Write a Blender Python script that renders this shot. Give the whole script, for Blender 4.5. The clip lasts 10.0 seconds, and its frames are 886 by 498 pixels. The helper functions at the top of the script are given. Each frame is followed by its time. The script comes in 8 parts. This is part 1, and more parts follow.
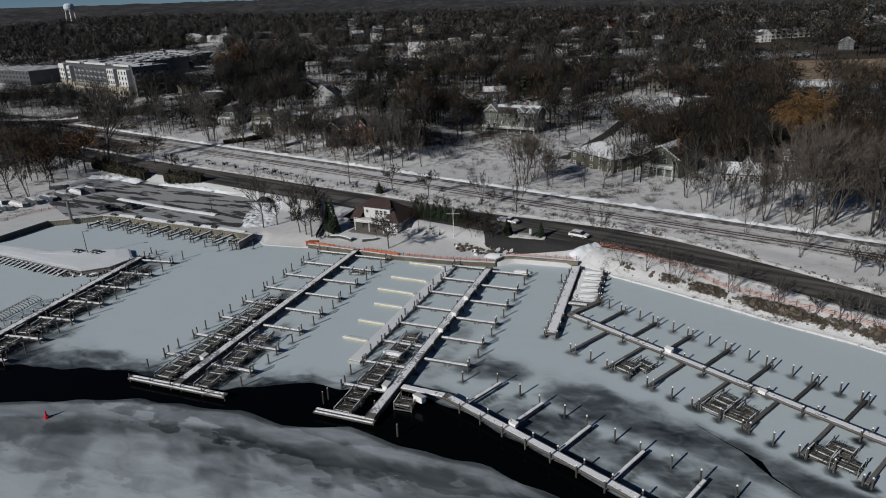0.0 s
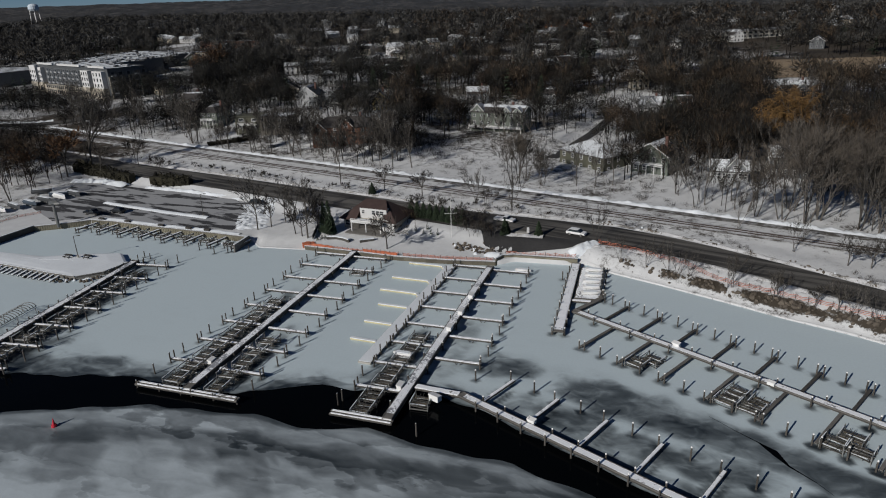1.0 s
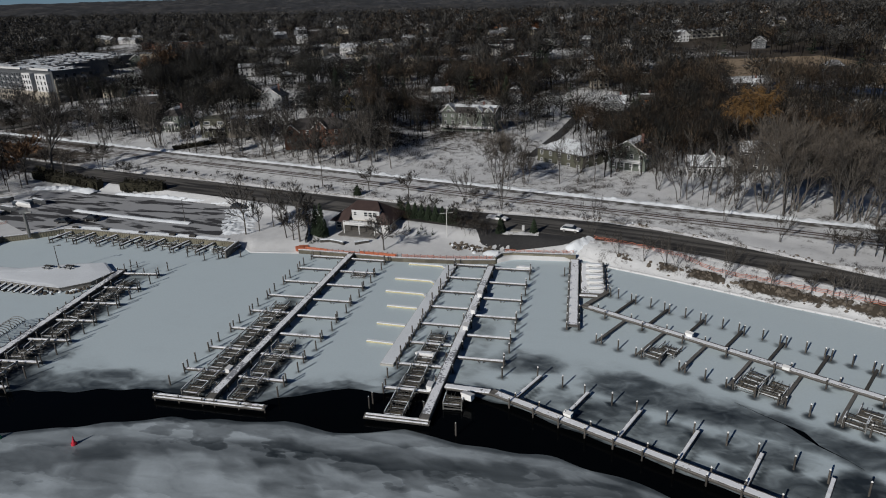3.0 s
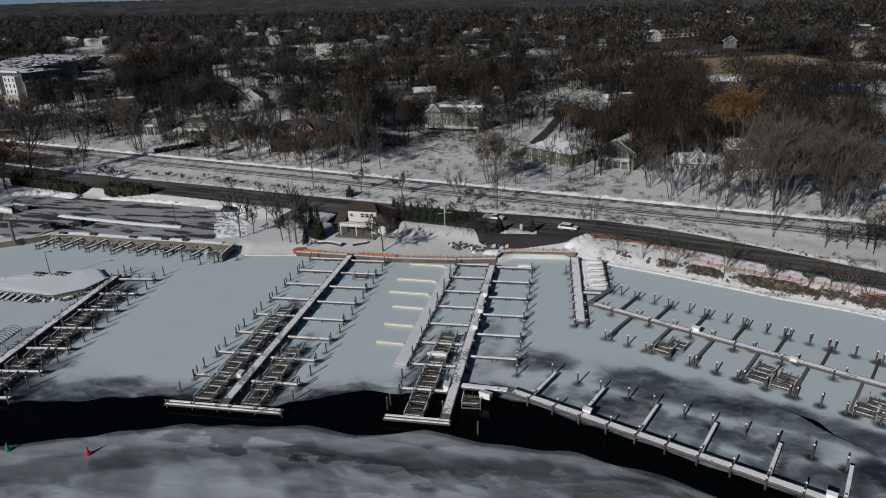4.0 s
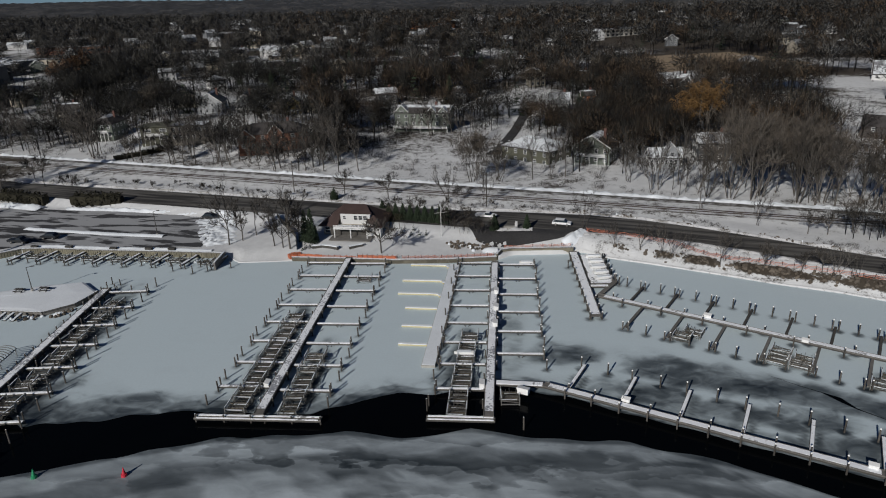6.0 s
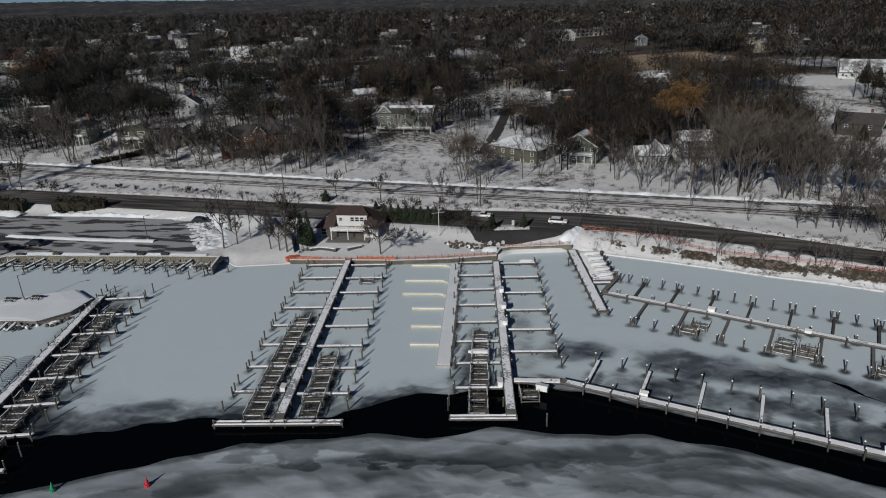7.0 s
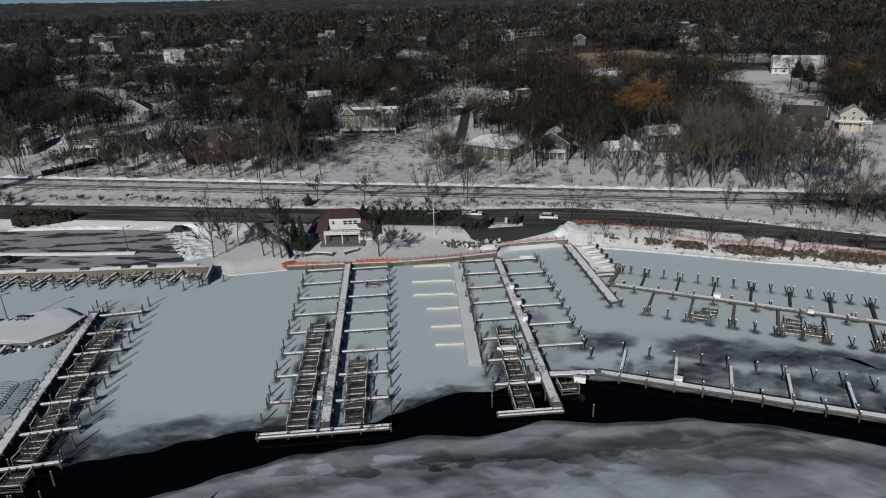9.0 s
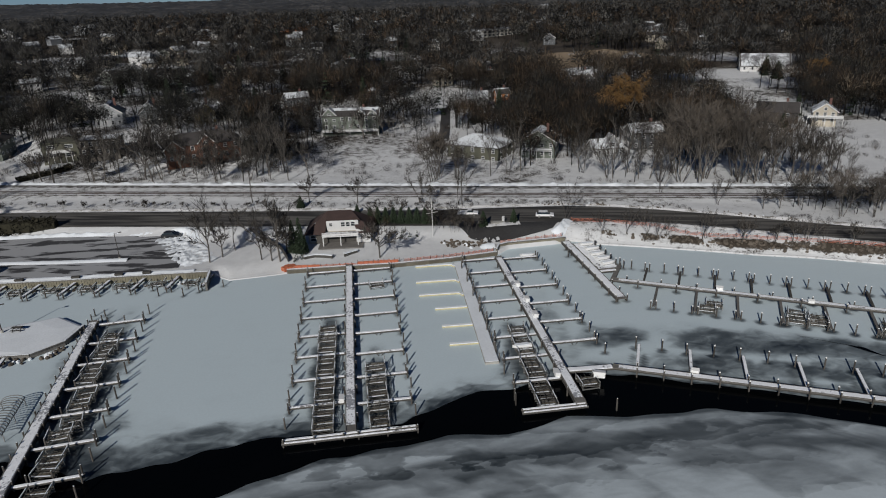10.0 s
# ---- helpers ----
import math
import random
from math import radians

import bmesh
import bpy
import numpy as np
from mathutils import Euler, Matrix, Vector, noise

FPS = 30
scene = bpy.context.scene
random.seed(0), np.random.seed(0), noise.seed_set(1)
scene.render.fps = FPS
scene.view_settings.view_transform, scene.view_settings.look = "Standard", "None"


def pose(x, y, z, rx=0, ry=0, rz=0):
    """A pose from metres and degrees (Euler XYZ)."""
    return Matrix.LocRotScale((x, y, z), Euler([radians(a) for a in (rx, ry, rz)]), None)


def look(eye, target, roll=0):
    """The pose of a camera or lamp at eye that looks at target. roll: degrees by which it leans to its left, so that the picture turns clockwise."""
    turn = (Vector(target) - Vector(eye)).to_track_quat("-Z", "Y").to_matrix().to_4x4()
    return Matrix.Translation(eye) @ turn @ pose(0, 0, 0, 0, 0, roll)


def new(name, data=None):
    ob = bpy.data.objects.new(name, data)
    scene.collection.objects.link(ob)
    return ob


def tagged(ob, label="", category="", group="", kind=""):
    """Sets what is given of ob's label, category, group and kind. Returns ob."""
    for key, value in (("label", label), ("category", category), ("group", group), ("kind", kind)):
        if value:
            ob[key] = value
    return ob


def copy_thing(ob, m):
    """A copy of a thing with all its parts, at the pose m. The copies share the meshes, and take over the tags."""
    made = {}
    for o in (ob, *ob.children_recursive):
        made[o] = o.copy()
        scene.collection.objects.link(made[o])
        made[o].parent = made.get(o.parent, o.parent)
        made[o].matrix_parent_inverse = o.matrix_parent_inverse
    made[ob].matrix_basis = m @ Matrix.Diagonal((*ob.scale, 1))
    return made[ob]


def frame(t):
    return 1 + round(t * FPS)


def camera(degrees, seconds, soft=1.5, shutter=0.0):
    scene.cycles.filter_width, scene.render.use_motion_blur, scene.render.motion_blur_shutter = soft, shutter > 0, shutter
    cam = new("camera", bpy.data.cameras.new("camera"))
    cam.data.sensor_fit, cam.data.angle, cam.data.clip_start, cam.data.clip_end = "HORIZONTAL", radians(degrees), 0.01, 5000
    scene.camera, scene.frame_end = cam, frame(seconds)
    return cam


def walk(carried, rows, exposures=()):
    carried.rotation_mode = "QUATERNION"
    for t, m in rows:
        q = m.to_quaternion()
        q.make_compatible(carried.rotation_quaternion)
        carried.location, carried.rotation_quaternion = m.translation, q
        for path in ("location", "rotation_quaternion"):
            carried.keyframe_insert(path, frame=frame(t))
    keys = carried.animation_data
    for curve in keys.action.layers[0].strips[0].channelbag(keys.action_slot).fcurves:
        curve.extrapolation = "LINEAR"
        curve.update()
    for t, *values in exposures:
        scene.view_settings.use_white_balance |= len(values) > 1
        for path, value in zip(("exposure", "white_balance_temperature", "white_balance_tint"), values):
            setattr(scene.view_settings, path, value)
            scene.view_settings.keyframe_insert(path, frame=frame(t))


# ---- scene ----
cam = camera(67.6, 10.0, soft=1.05)
PATH = [
    (0, (-0.304, 0.11, 55.564), (-0.325, 1.983, 54.863), -2.1),
    (0.5, (-3.152, 0.064, 55.586), (-3.134, 1.937, 54.884), -2.1),
    (1, (-6.005, -0.003, 55.637), (-5.949, 1.868, 54.935), -2.1),
    (1.5, (-8.923, 0.049, 55.705), (-8.828, 1.919, 55.002), -2.1),
    (2, (-11.922, 0.194, 55.794), (-11.787, 2.061, 55.09), -2.1),
    (2.5, (-14.981, 0.426, 55.874), (-14.804, 2.289, 55.169), -2.0),
    (4, (-24.542, 1.665, 56.068), (-24.238, 3.51, 55.361), -1.9),
    (4.5, (-27.786, 2.245, 56.088), (-27.439, 4.083, 55.38), -2.0),
    (5, (-31.067, 2.959, 56.116), (-30.677, 4.788, 55.407), -2.0),
    (5.5, (-34.425, 3.777, 56.148), (-33.99, 5.596, 55.438), -2.0),
    (7, (-44.976, 6.632, 56.42), (-44.402, 8.411, 55.707), -2.0),
    (7.5, (-48.48, 7.78, 56.483), (-47.858, 9.543, 55.77), -1.9),
    (8, (-52.072, 9.095, 56.543), (-51.403, 10.84, 55.829), -2.0),
    (8.5, (-55.732, 10.573, 56.599), (-55.014, 12.298, 55.885), -2.0),
    (9, (-59.367, 12.251, 56.652), (-58.602, 13.955, 55.935), -2.1),
    (9.5, (-62.956, 14.021, 56.697), (-62.144, 15.702, 55.979), -2.2),
    (10, (-66.52, 15.868, 56.728), (-65.662, 17.526, 56.009), -2.2),
]
walk(cam, [(t, look(eye, target, roll)) for t, eye, target, roll in PATH])
# ---------------------------------------------------------------- sky, sun, exposure
SUN_AZ = math.atan2(-0.70, -0.72)            # from where the sun shines, in plan
SUN_EL = radians(27)
world = bpy.data.worlds.new("world")
scene.world = world
world.use_nodes = True
wn = world.node_tree
sky = wn.nodes.new("ShaderNodeTexSky")
sky.sky_type, sky.sun_disc = "NISHITA", False
sky.sun_elevation, sky.sun_rotation = SUN_EL, math.pi / 2 - SUN_AZ
sky.air_density, sky.dust_density, sky.ozone_density = 0.5, 0.0, 6.0
wn.links.new(sky.outputs[0], wn.nodes["Background"].inputs[0])
wn.nodes["Background"].inputs[1].default_value = 0.05
sun_lamp = bpy.data.lights.new("sun", "SUN")
sun_lamp.energy, sun_lamp.angle, sun_lamp.color = 5.0, radians(0.5), (1.0, 0.965, 0.92)
sun = new("sun", sun_lamp)
sun.matrix_world = look((math.cos(SUN_AZ) * 200, math.sin(SUN_AZ) * 200, 200 * math.tan(SUN_EL)), (0, 0, 0))
scene.view_settings.exposure = -0.60


# ---------------------------------------------------------------- materials
def mat(name, color, rough=0.8, metal=0.0, vary=0.25, scale=1.0, bump=0.3, second=None, amount=0.5, spec=0.3, island=0.0, per_object=0.0):
    """A surface with grain at two scales; second: a second colour in patches."""
    m = bpy.data.materials.new(name)
    m.use_nodes = True
    t, L = m.node_tree, m.node_tree.links
    b = t.nodes["Principled BSDF"]
    b.inputs["Roughness"].default_value, b.inputs["Metallic"].default_value = rough, metal
    b.inputs["Specular IOR Level"].default_value = spec
    co = t.nodes.new("ShaderNodeNewGeometry")
    n1, n2 = t.nodes.new("ShaderNodeTexNoise"), t.nodes.new("ShaderNodeTexNoise")
    for n, s, d in ((n1, scale * 0.35, 4), (n2, scale * 5, 6)):
        n.inputs["Scale"].default_value, n.inputs["Detail"].default_value = s, d
        L.new(co.outputs["Position"], n.inputs["Vector"])
    add = t.nodes.new("ShaderNodeMath")
    add.operation = "ADD"
    L.new(n1.outputs[0], add.inputs[0]), L.new(n2.outputs[0], add.inputs[1])
    ramp = t.nodes.new("ShaderNodeMapRange")
    ramp.inputs[1].default_value, ramp.inputs[2].default_value = 0.6, 1.4
    ramp.inputs[3].default_value, ramp.inputs[4].default_value = 1 - vary, 1 + vary
    L.new(add.outputs[0], ramp.inputs[0])
    mix = t.nodes.new("ShaderNodeMix")
    mix.data_type = "RGBA"
    mix.inputs["A"].default_value = (*color, 1)
    mix.inputs["B"].default_value = (*(second or color), 1)
    edge = t.nodes.new("ShaderNodeMapRange")
    edge.inputs[1].default_value, edge.inputs[2].default_value = 1.0 - amount * 0.5 + 0.20, 1.0 - amount * 0.5 + 0.30
    edge.clamp = True
    L.new(add.outputs[0], edge.inputs[0]), L.new(edge.outputs[0], mix.inputs["Factor"])
    val = t.nodes.new("ShaderNodeVectorMath")
    val.operation = "SCALE"
    L.new(mix.outputs["Result"], val.inputs[0]), L.new(ramp.outputs[0], val.inputs["Scale"])
    out = val.outputs[0]
    for strength, socket in ((island, "island"), (per_object, "object")):
        if strength:
            src = co.outputs["Random Per Island"] if socket == "island" else t.nodes.new("ShaderNodeObjectInfo").outputs["Random"]
            r = t.nodes.new("ShaderNodeMapRange")
            r.inputs[3].default_value, r.inputs[4].default_value = 1 - strength, 1 + strength
            L.new(src, r.inputs[0])
            v = t.nodes.new("ShaderNodeVectorMath")
            v.operation = "SCALE"
            L.new(out, v.inputs[0]), L.new(r.outputs[0], v.inputs["Scale"])
            out = v.outputs[0]
    L.new(out, b.inputs["Base Color"])
    if bump:
        bp = t.nodes.new("ShaderNodeBump")
        bp.inputs["Strength"].default_value, bp.inputs["Distance"].default_value = bump, 0.05
        L.new(n2.outputs[0], bp.inputs["Height"]), L.new(bp.outputs[0], b.inputs["Normal"])
    return m


SNOW = mat("snow", (0.74, 0.775, 0.80), 0.75, vary=0.10, scale=0.6, bump=0.6)
SNOW_ROOF = mat("roof_snow", (0.66, 0.69, 0.71), 0.7, vary=0.15, scale=0.5, bump=0.4, second=(0.13, 0.13, 0.135), amount=0.48)
DECK_SNOW = mat("deck_snow", (0.91, 0.93, 0.95), 0.75, vary=0.07, scale=0.42, bump=0.5, second=(0.22, 0.22, 0.22), amount=0.10)
WALK_SNOW = mat("trodden_snow", (0.88, 0.90, 0.92), 0.8, vary=0.16, scale=0.55, bump=0.8, second=(0.27, 0.28, 0.30), amount=0.32)
DIRTY_SNOW = mat("dirty_snow", (0.60, 0.60, 0.60), 0.8, vary=0.25, scale=1.2, bump=0.8, second=(0.20, 0.19, 0.17), amount=0.35)
TIMBER = mat("grey_timber", (0.15, 0.142, 0.13), 0.85, vary=0.3, scale=2, bump=0.4, per_object=0.2)
DARK_TIMBER = mat("dark_timber", (0.066, 0.062, 0.056), 0.85, vary=0.3, scale=3, bump=0.4)
PILE = mat("pile_wood", (0.075, 0.068, 0.060), 0.85, vary=0.35, scale=4, bump=0.4, per_object=0.35)
WHITE_PVC = mat("white_plastic", (0.78, 0.78, 0.76), 0.45, vary=0.05, scale=2, bump=0.0)
GALV = mat("galvanised_steel", (0.22, 0.22, 0.21), 0.5, 0.3, vary=0.25, scale=4, bump=0.1, per_object=0.3)
DARK_STEEL = mat("weathered_steel", (0.095, 0.09, 0.08), 0.6, 0.2, vary=0.3, scale=4, bump=0.1)
BUNK = mat("bunk_carpet", (0.11, 0.095, 0.07), 0.95, vary=0.3, scale=3, per_object=0.4)
YELLOW = mat("yellow_float", (0.52, 0.47, 0.29), 0.6, vary=0.2, scale=2, bump=0.1)


def streaky(name, dark, light, angle, width, length, lo=0.45, hi=0.68):
    """Wheel-worn paving: streaks of dried salt along the way of travel."""
    m = mat(name, dark, 0.85, vary=0.3, scale=0.5, bump=0.3)
    t, L = m.node_tree, m.node_tree.links
    geo, mp, n, r, mix = (t.nodes.new("ShaderNode" + k) for k in ("NewGeometry", "Mapping", "TexNoise", "MapRange", "Mix"))
    mp.vector_type = "TEXTURE"
    mp.inputs["Rotation"].default_value, mp.inputs["Scale"].default_value = (0, 0, angle), (length, width, 1)
    n.inputs["Scale"].default_value, n.inputs["Detail"].default_value = 1.0, 6
    r.inputs[1].default_value, r.inputs[2].default_value = lo, hi
    mix.data_type = "RGBA"
    b = t.nodes["Principled BSDF"]
    old = b.inputs["Base Color"].links[0].from_socket
    L.new(geo.outputs["Position"], mp.inputs["Vector"]), L.new(mp.outputs[0], n.inputs["Vector"]), L.new(n.outputs[0], r.inputs[0])
    L.new(r.outputs[0], mix.inputs["Factor"]), L.new(old, mix.inputs["A"])
    mix.inputs["B"].default_value = (*light, 1)
    L.new(mix.outputs["Result"], b.inputs["Base Color"])
    return m


ROAD = streaky("salted_asphalt", (0.038, 0.036, 0.034), (0.135, 0.128, 0.116), math.atan(-0.72), 1.7, 24.0, 0.42, 0.62)
ASPHALT = mat("asphalt", (0.042, 0.041, 0.041), 0.85, vary=0.35, scale=0.5, bump=0.3)
CONCRETE = mat("concrete", (0.34, 0.33, 0.30), 0.85, vary=0.25, scale=1.0, bump=0.3)
STONE = mat("rip_rap_stone", (0.105, 0.088, 0.070), 0.9, vary=0.4, scale=1.5, bump=0.8, per_object=0.4)
ORANGE = mat("orange_netting", (0.50, 0.17, 0.105), 0.7, vary=0.2, scale=2, bump=0.0)
BARK = mat("bark", (0.088, 0.080, 0.071), 0.9, vary=0.3, scale=2, bump=0.5, per_object=0.35)
TWIG = mat("twigs", (0.074, 0.066, 0.057), 0.9, vary=0.3, scale=0.3, bump=0.0, island=0.4, per_object=0.35)
GLASS = mat("window_glass", (0.02, 0.025, 0.03), 0.08, vary=0.1, bump=0.0, spec=0.6)
WATER = mat("open_water", (0.0015, 0.002, 0.0025), 0.12, vary=0.2, scale=0.5, bump=0.04, spec=0.04)


def ground_material():
    """Snow with brown grass and leaf litter showing through where little snow lies."""
    m = bpy.data.materials.new("snowy_ground")
    m.use_nodes = True
    t, L = m.node_tree, m.node_tree.links
    b = t.nodes["Principled BSDF"]
    b.inputs["Roughness"].default_value, b.inputs["Specular IOR Level"].default_value = 0.85, 0.2
    geo, lit = t.nodes.new("ShaderNodeNewGeometry"), t.nodes.new("ShaderNodeAttribute")
    lit.attribute_name = "litter"
    acc = None
    noises = []
    for sc, wt in ((0.07, 0.30), (0.45, 0.35), (2.2, 0.35)):
        n = t.nodes.new("ShaderNodeTexNoise")
        n.inputs["Scale"].default_value, n.inputs["Detail"].default_value, n.inputs["Roughness"].default_value = sc, 5, 0.62
        L.new(geo.outputs["Position"], n.inputs["Vector"])
        noises.append(n)
        k = t.nodes.new("ShaderNodeMath")
        k.operation = "MULTIPLY_ADD"
        k.inputs[1].default_value = wt
        L.new(n.outputs[0], k.inputs[0])
        if acc is not None:
            L.new(acc, k.inputs[2])
        else:
            k.inputs[2].default_value = 0
        acc = k.outputs[0]
    add = t.nodes.new("ShaderNodeMath")
    add.operation = "MULTIPLY_ADD"
    add.inputs[1].default_value = 0.42
    L.new(lit.outputs["Fac"], add.inputs[0]), L.new(acc, add.inputs[2])
    edge = t.nodes.new("ShaderNodeMapRange")
    edge.inputs[1].default_value, edge.inputs[2].default_value = 0.66, 0.76
    L.new(add.outputs[0], edge.inputs[0])
    mixs = []
    for a, c in (((0.72, 0.728, 0.725), (0.51, 0.515, 0.515)), ((0.078, 0.064, 0.049), (0.040, 0.034, 0.027))):
        x = t.nodes.new("ShaderNodeMix")
        x.data_type = "RGBA"
        x.inputs["A"].default_value, x.inputs["B"].default_value = (*a, 1), (*c, 1)
        L.new(noises[1].outputs[0], x.inputs["Factor"])
        mixs.append(x.outputs["Result"])
    mix = t.nodes.new("ShaderNodeMix")
    mix.data_type = "RGBA"
    L.new(edge.outputs[0], mix.inputs["Factor"]), L.new(mixs[0], mix.inputs["A"]), L.new(mixs[1], mix.inputs["B"])
    L.new(mix.outputs["Result"], b.inputs["Base Color"])
    bp = t.nodes.new("ShaderNodeBump")
    bp.inputs["Strength"].default_value, bp.inputs["Distance"].default_value = 0.7, 0.12
    L.new(noises[2].outputs[0], bp.inputs["Height"]), L.new(bp.outputs[0], b.inputs["Normal"])
    return m


GROUND = ground_material()


def drift_lobes(t, L, geo, total, amount):
    """Sheets of drifted snow that overlap: each has a crisp rim and thins out behind it."""
    def math_node(op, a, b=None, c=None):
        n = t.nodes.new("ShaderNodeMath")
        n.operation = op
        for i, v in enumerate((a, b, c)):
            if v is None:
                continue
            if isinstance(v, (int, float)):
                n.inputs[i].default_value = v
            else:
                L.new(v, n.inputs[i])
        return n.outputs[0]

    def noise_at(vector, scale, detail):
        n = t.nodes.new("ShaderNodeTexNoise")
        n.inputs["Scale"].default_value, n.inputs["Detail"].default_value = scale, detail
        L.new(vector, n.inputs["Vector"])
        return n.outputs[0]

    turn, sep = t.nodes.new("ShaderNodeMapping"), t.nodes.new("ShaderNodeSeparateXYZ")
    turn.vector_type = "TEXTURE"
    turn.inputs["Rotation"].default_value, turn.inputs["Scale"].default_value = (0, 0, radians(-21)), (2.0, 1, 1)
    L.new(geo.outputs["Position"], turn.inputs["Vector"]), L.new(turn.outputs[0], sep.inputs[0])
    for size, weight, wave in ((13.0, 1.0, 2.4), (5.2, 0.55, 1.9)):
        shift = math_node("MULTIPLY_ADD", noise_at(turn.outputs[0], 1.1 / size, 3), wave, math_node("MULTIPLY", noise_at(turn.outputs[0], 5.0 / size, 4), 0.8))
        saw = math_node("FRACT", math_node("MULTIPLY_ADD", sep.outputs[1], -1 / size, shift))
        rim = t.nodes.new("ShaderNodeMapRange")
        rim.inputs[1].default_value, rim.inputs[2].default_value = 1.0, 0.93
        L.new(saw, rim.inputs[0])
        band = math_node("MULTIPLY", math_node("SUBTRACT", saw, 0.45), rim.outputs[0])
        gate = t.nodes.new("ShaderNodeMapRange")
        gate.inputs[1].default_value, gate.inputs[2].default_value = 0.36, 0.60
        L.new(noise_at(turn.outputs[0], 0.55 / size, 2), gate.inputs[0])
        total = math_node("MULTIPLY_ADD", math_node("MULTIPLY", band, gate.outputs[0]), amount * weight, total)
    return total


def ice_material(name, light, dark, streak, scale, amp, fine, calm, lobes=0.0):
    """Ice whose colour goes from snow-dusted to dark by the sheet's own thinness, and by dock shade painted into the
    harbour.
    """
    m = bpy.data.materials.new(name)
    m.use_nodes = True
    t, L = m.node_tree, m.node_tree.links
    b = t.nodes["Principled BSDF"]
    geo = t.nodes.new("ShaderNodeNewGeometry")
    turn = t.nodes.new("ShaderNodeMapping")
    turn.vector_type = "TEXTURE"
    turn.inputs["Rotation"].default_value = (0, 0, radians(-21))
    turn.inputs["Scale"].default_value = (streak / scale, 1 / scale, 1 / scale)
    L.new(geo.outputs["Position"], turn.inputs["Vector"])
    n1, n2 = t.nodes.new("ShaderNodeTexNoise"), t.nodes.new("ShaderNodeTexNoise")
    n1.inputs["Scale"].default_value, n1.inputs["Detail"].default_value, n1.inputs["Distortion"].default_value = 1.0, 7, 1.3
    n2.inputs["Scale"].default_value, n2.inputs["Detail"].default_value = 2.5, 5
    L.new(turn.outputs[0], n1.inputs["Vector"]), L.new(geo.outputs["Position"], n2.inputs["Vector"])
    thin = t.nodes.new("ShaderNodeAttribute")
    thin.attribute_name = "thin"
    a = t.nodes.new("ShaderNodeMath")
    a.operation = "MULTIPLY_ADD"
    a.inputs[1].default_value, a.inputs[2].default_value = amp, -0.5 * (amp + fine)
    L.new(n1.outputs[0], a.inputs[0])
    n3 = t.nodes.new("ShaderNodeTexNoise")
    n3.inputs["Scale"].default_value, n3.inputs["Detail"].default_value, n3.inputs["Distortion"].default_value = 3.6, 7, 1.2
    L.new(turn.outputs[0], n3.inputs["Vector"])
    a3 = t.nodes.new("ShaderNodeMath")
    a3.operation = "MULTIPLY_ADD"
    a3.inputs[1].default_value = fine
    L.new(n3.outputs[0], a3.inputs[0]), L.new(a.outputs[0], a3.inputs[2])
    damp = t.nodes.new("ShaderNodeMath")
    damp.operation = "MULTIPLY_ADD"
    damp.inputs[1].default_value, damp.inputs[2].default_value = 1.6, calm
    damp.use_clamp = True
    L.new(thin.outputs["Fac"], damp.inputs[0])
    wgt = t.nodes.new("ShaderNodeMath")
    wgt.operation = "MULTIPLY"
    L.new(a3.outputs[0], wgt.inputs[0]), L.new(damp.outputs[0], wgt.inputs[1])
    s_ = t.nodes.new("ShaderNodeMath")
    L.new(wgt.outputs[0], s_.inputs[0]), L.new(thin.outputs["Fac"], s_.inputs[1])
    total = s_.outputs[0]
    if lobes:
        total = drift_lobes(t, L, geo, total, lobes)
    ramp = t.nodes.new("ShaderNodeValToRGB")
    e = ramp.color_ramp.elements
    e[0].position, e[0].color = 0.0, (*light, 1)
    e[1].position, e[1].color = 1.0, (*dark, 1)
    for pos, k in ((0.22, 0.10), (0.5, 0.55), (0.75, 0.85)):
        el = e.new(pos)
        el.color = (*(light[i] * (1 - k) + dark[i] * k for i in range(3)), 1)
    L.new(total, ramp.inputs[0])
    r2 = t.nodes.new("ShaderNodeMapRange")
    r2.inputs[1].default_value, r2.inputs[2].default_value, r2.inputs[3].default_value, r2.inputs[4].default_value = 0.3, 0.7, 0.975, 1.025
    L.new(n2.outputs[0], r2.inputs[0])
    v = t.nodes.new("ShaderNodeVectorMath")
    v.operation = "SCALE"
    L.new(ramp.outputs[0], v.inputs[0]), L.new(r2.outputs[0], v.inputs["Scale"])
    L.new(v.outputs[0], b.inputs["Base Color"])
    gl = t.nodes.new("ShaderNodeMapRange")
    gl.inputs[3].default_value, gl.inputs[4].default_value = 0.65, 0.35
    L.new(s_.outputs[0], gl.inputs[0]), L.new(gl.outputs[0], b.inputs["Roughness"])
    b.inputs["Specular IOR Level"].default_value = 0.25
    return m


ICE = ice_material("harbour_ice", (0.535, 0.62, 0.65), (0.028, 0.036, 0.042), 1.5, 0.12, 0.9, 0.75, 0.24)
LAKE_ICE = ice_material("lake_ice", (0.50, 0.56, 0.59), (0.030, 0.038, 0.043), 2.6, 0.11, 0.42, 0.40, 0.70, 0.32)


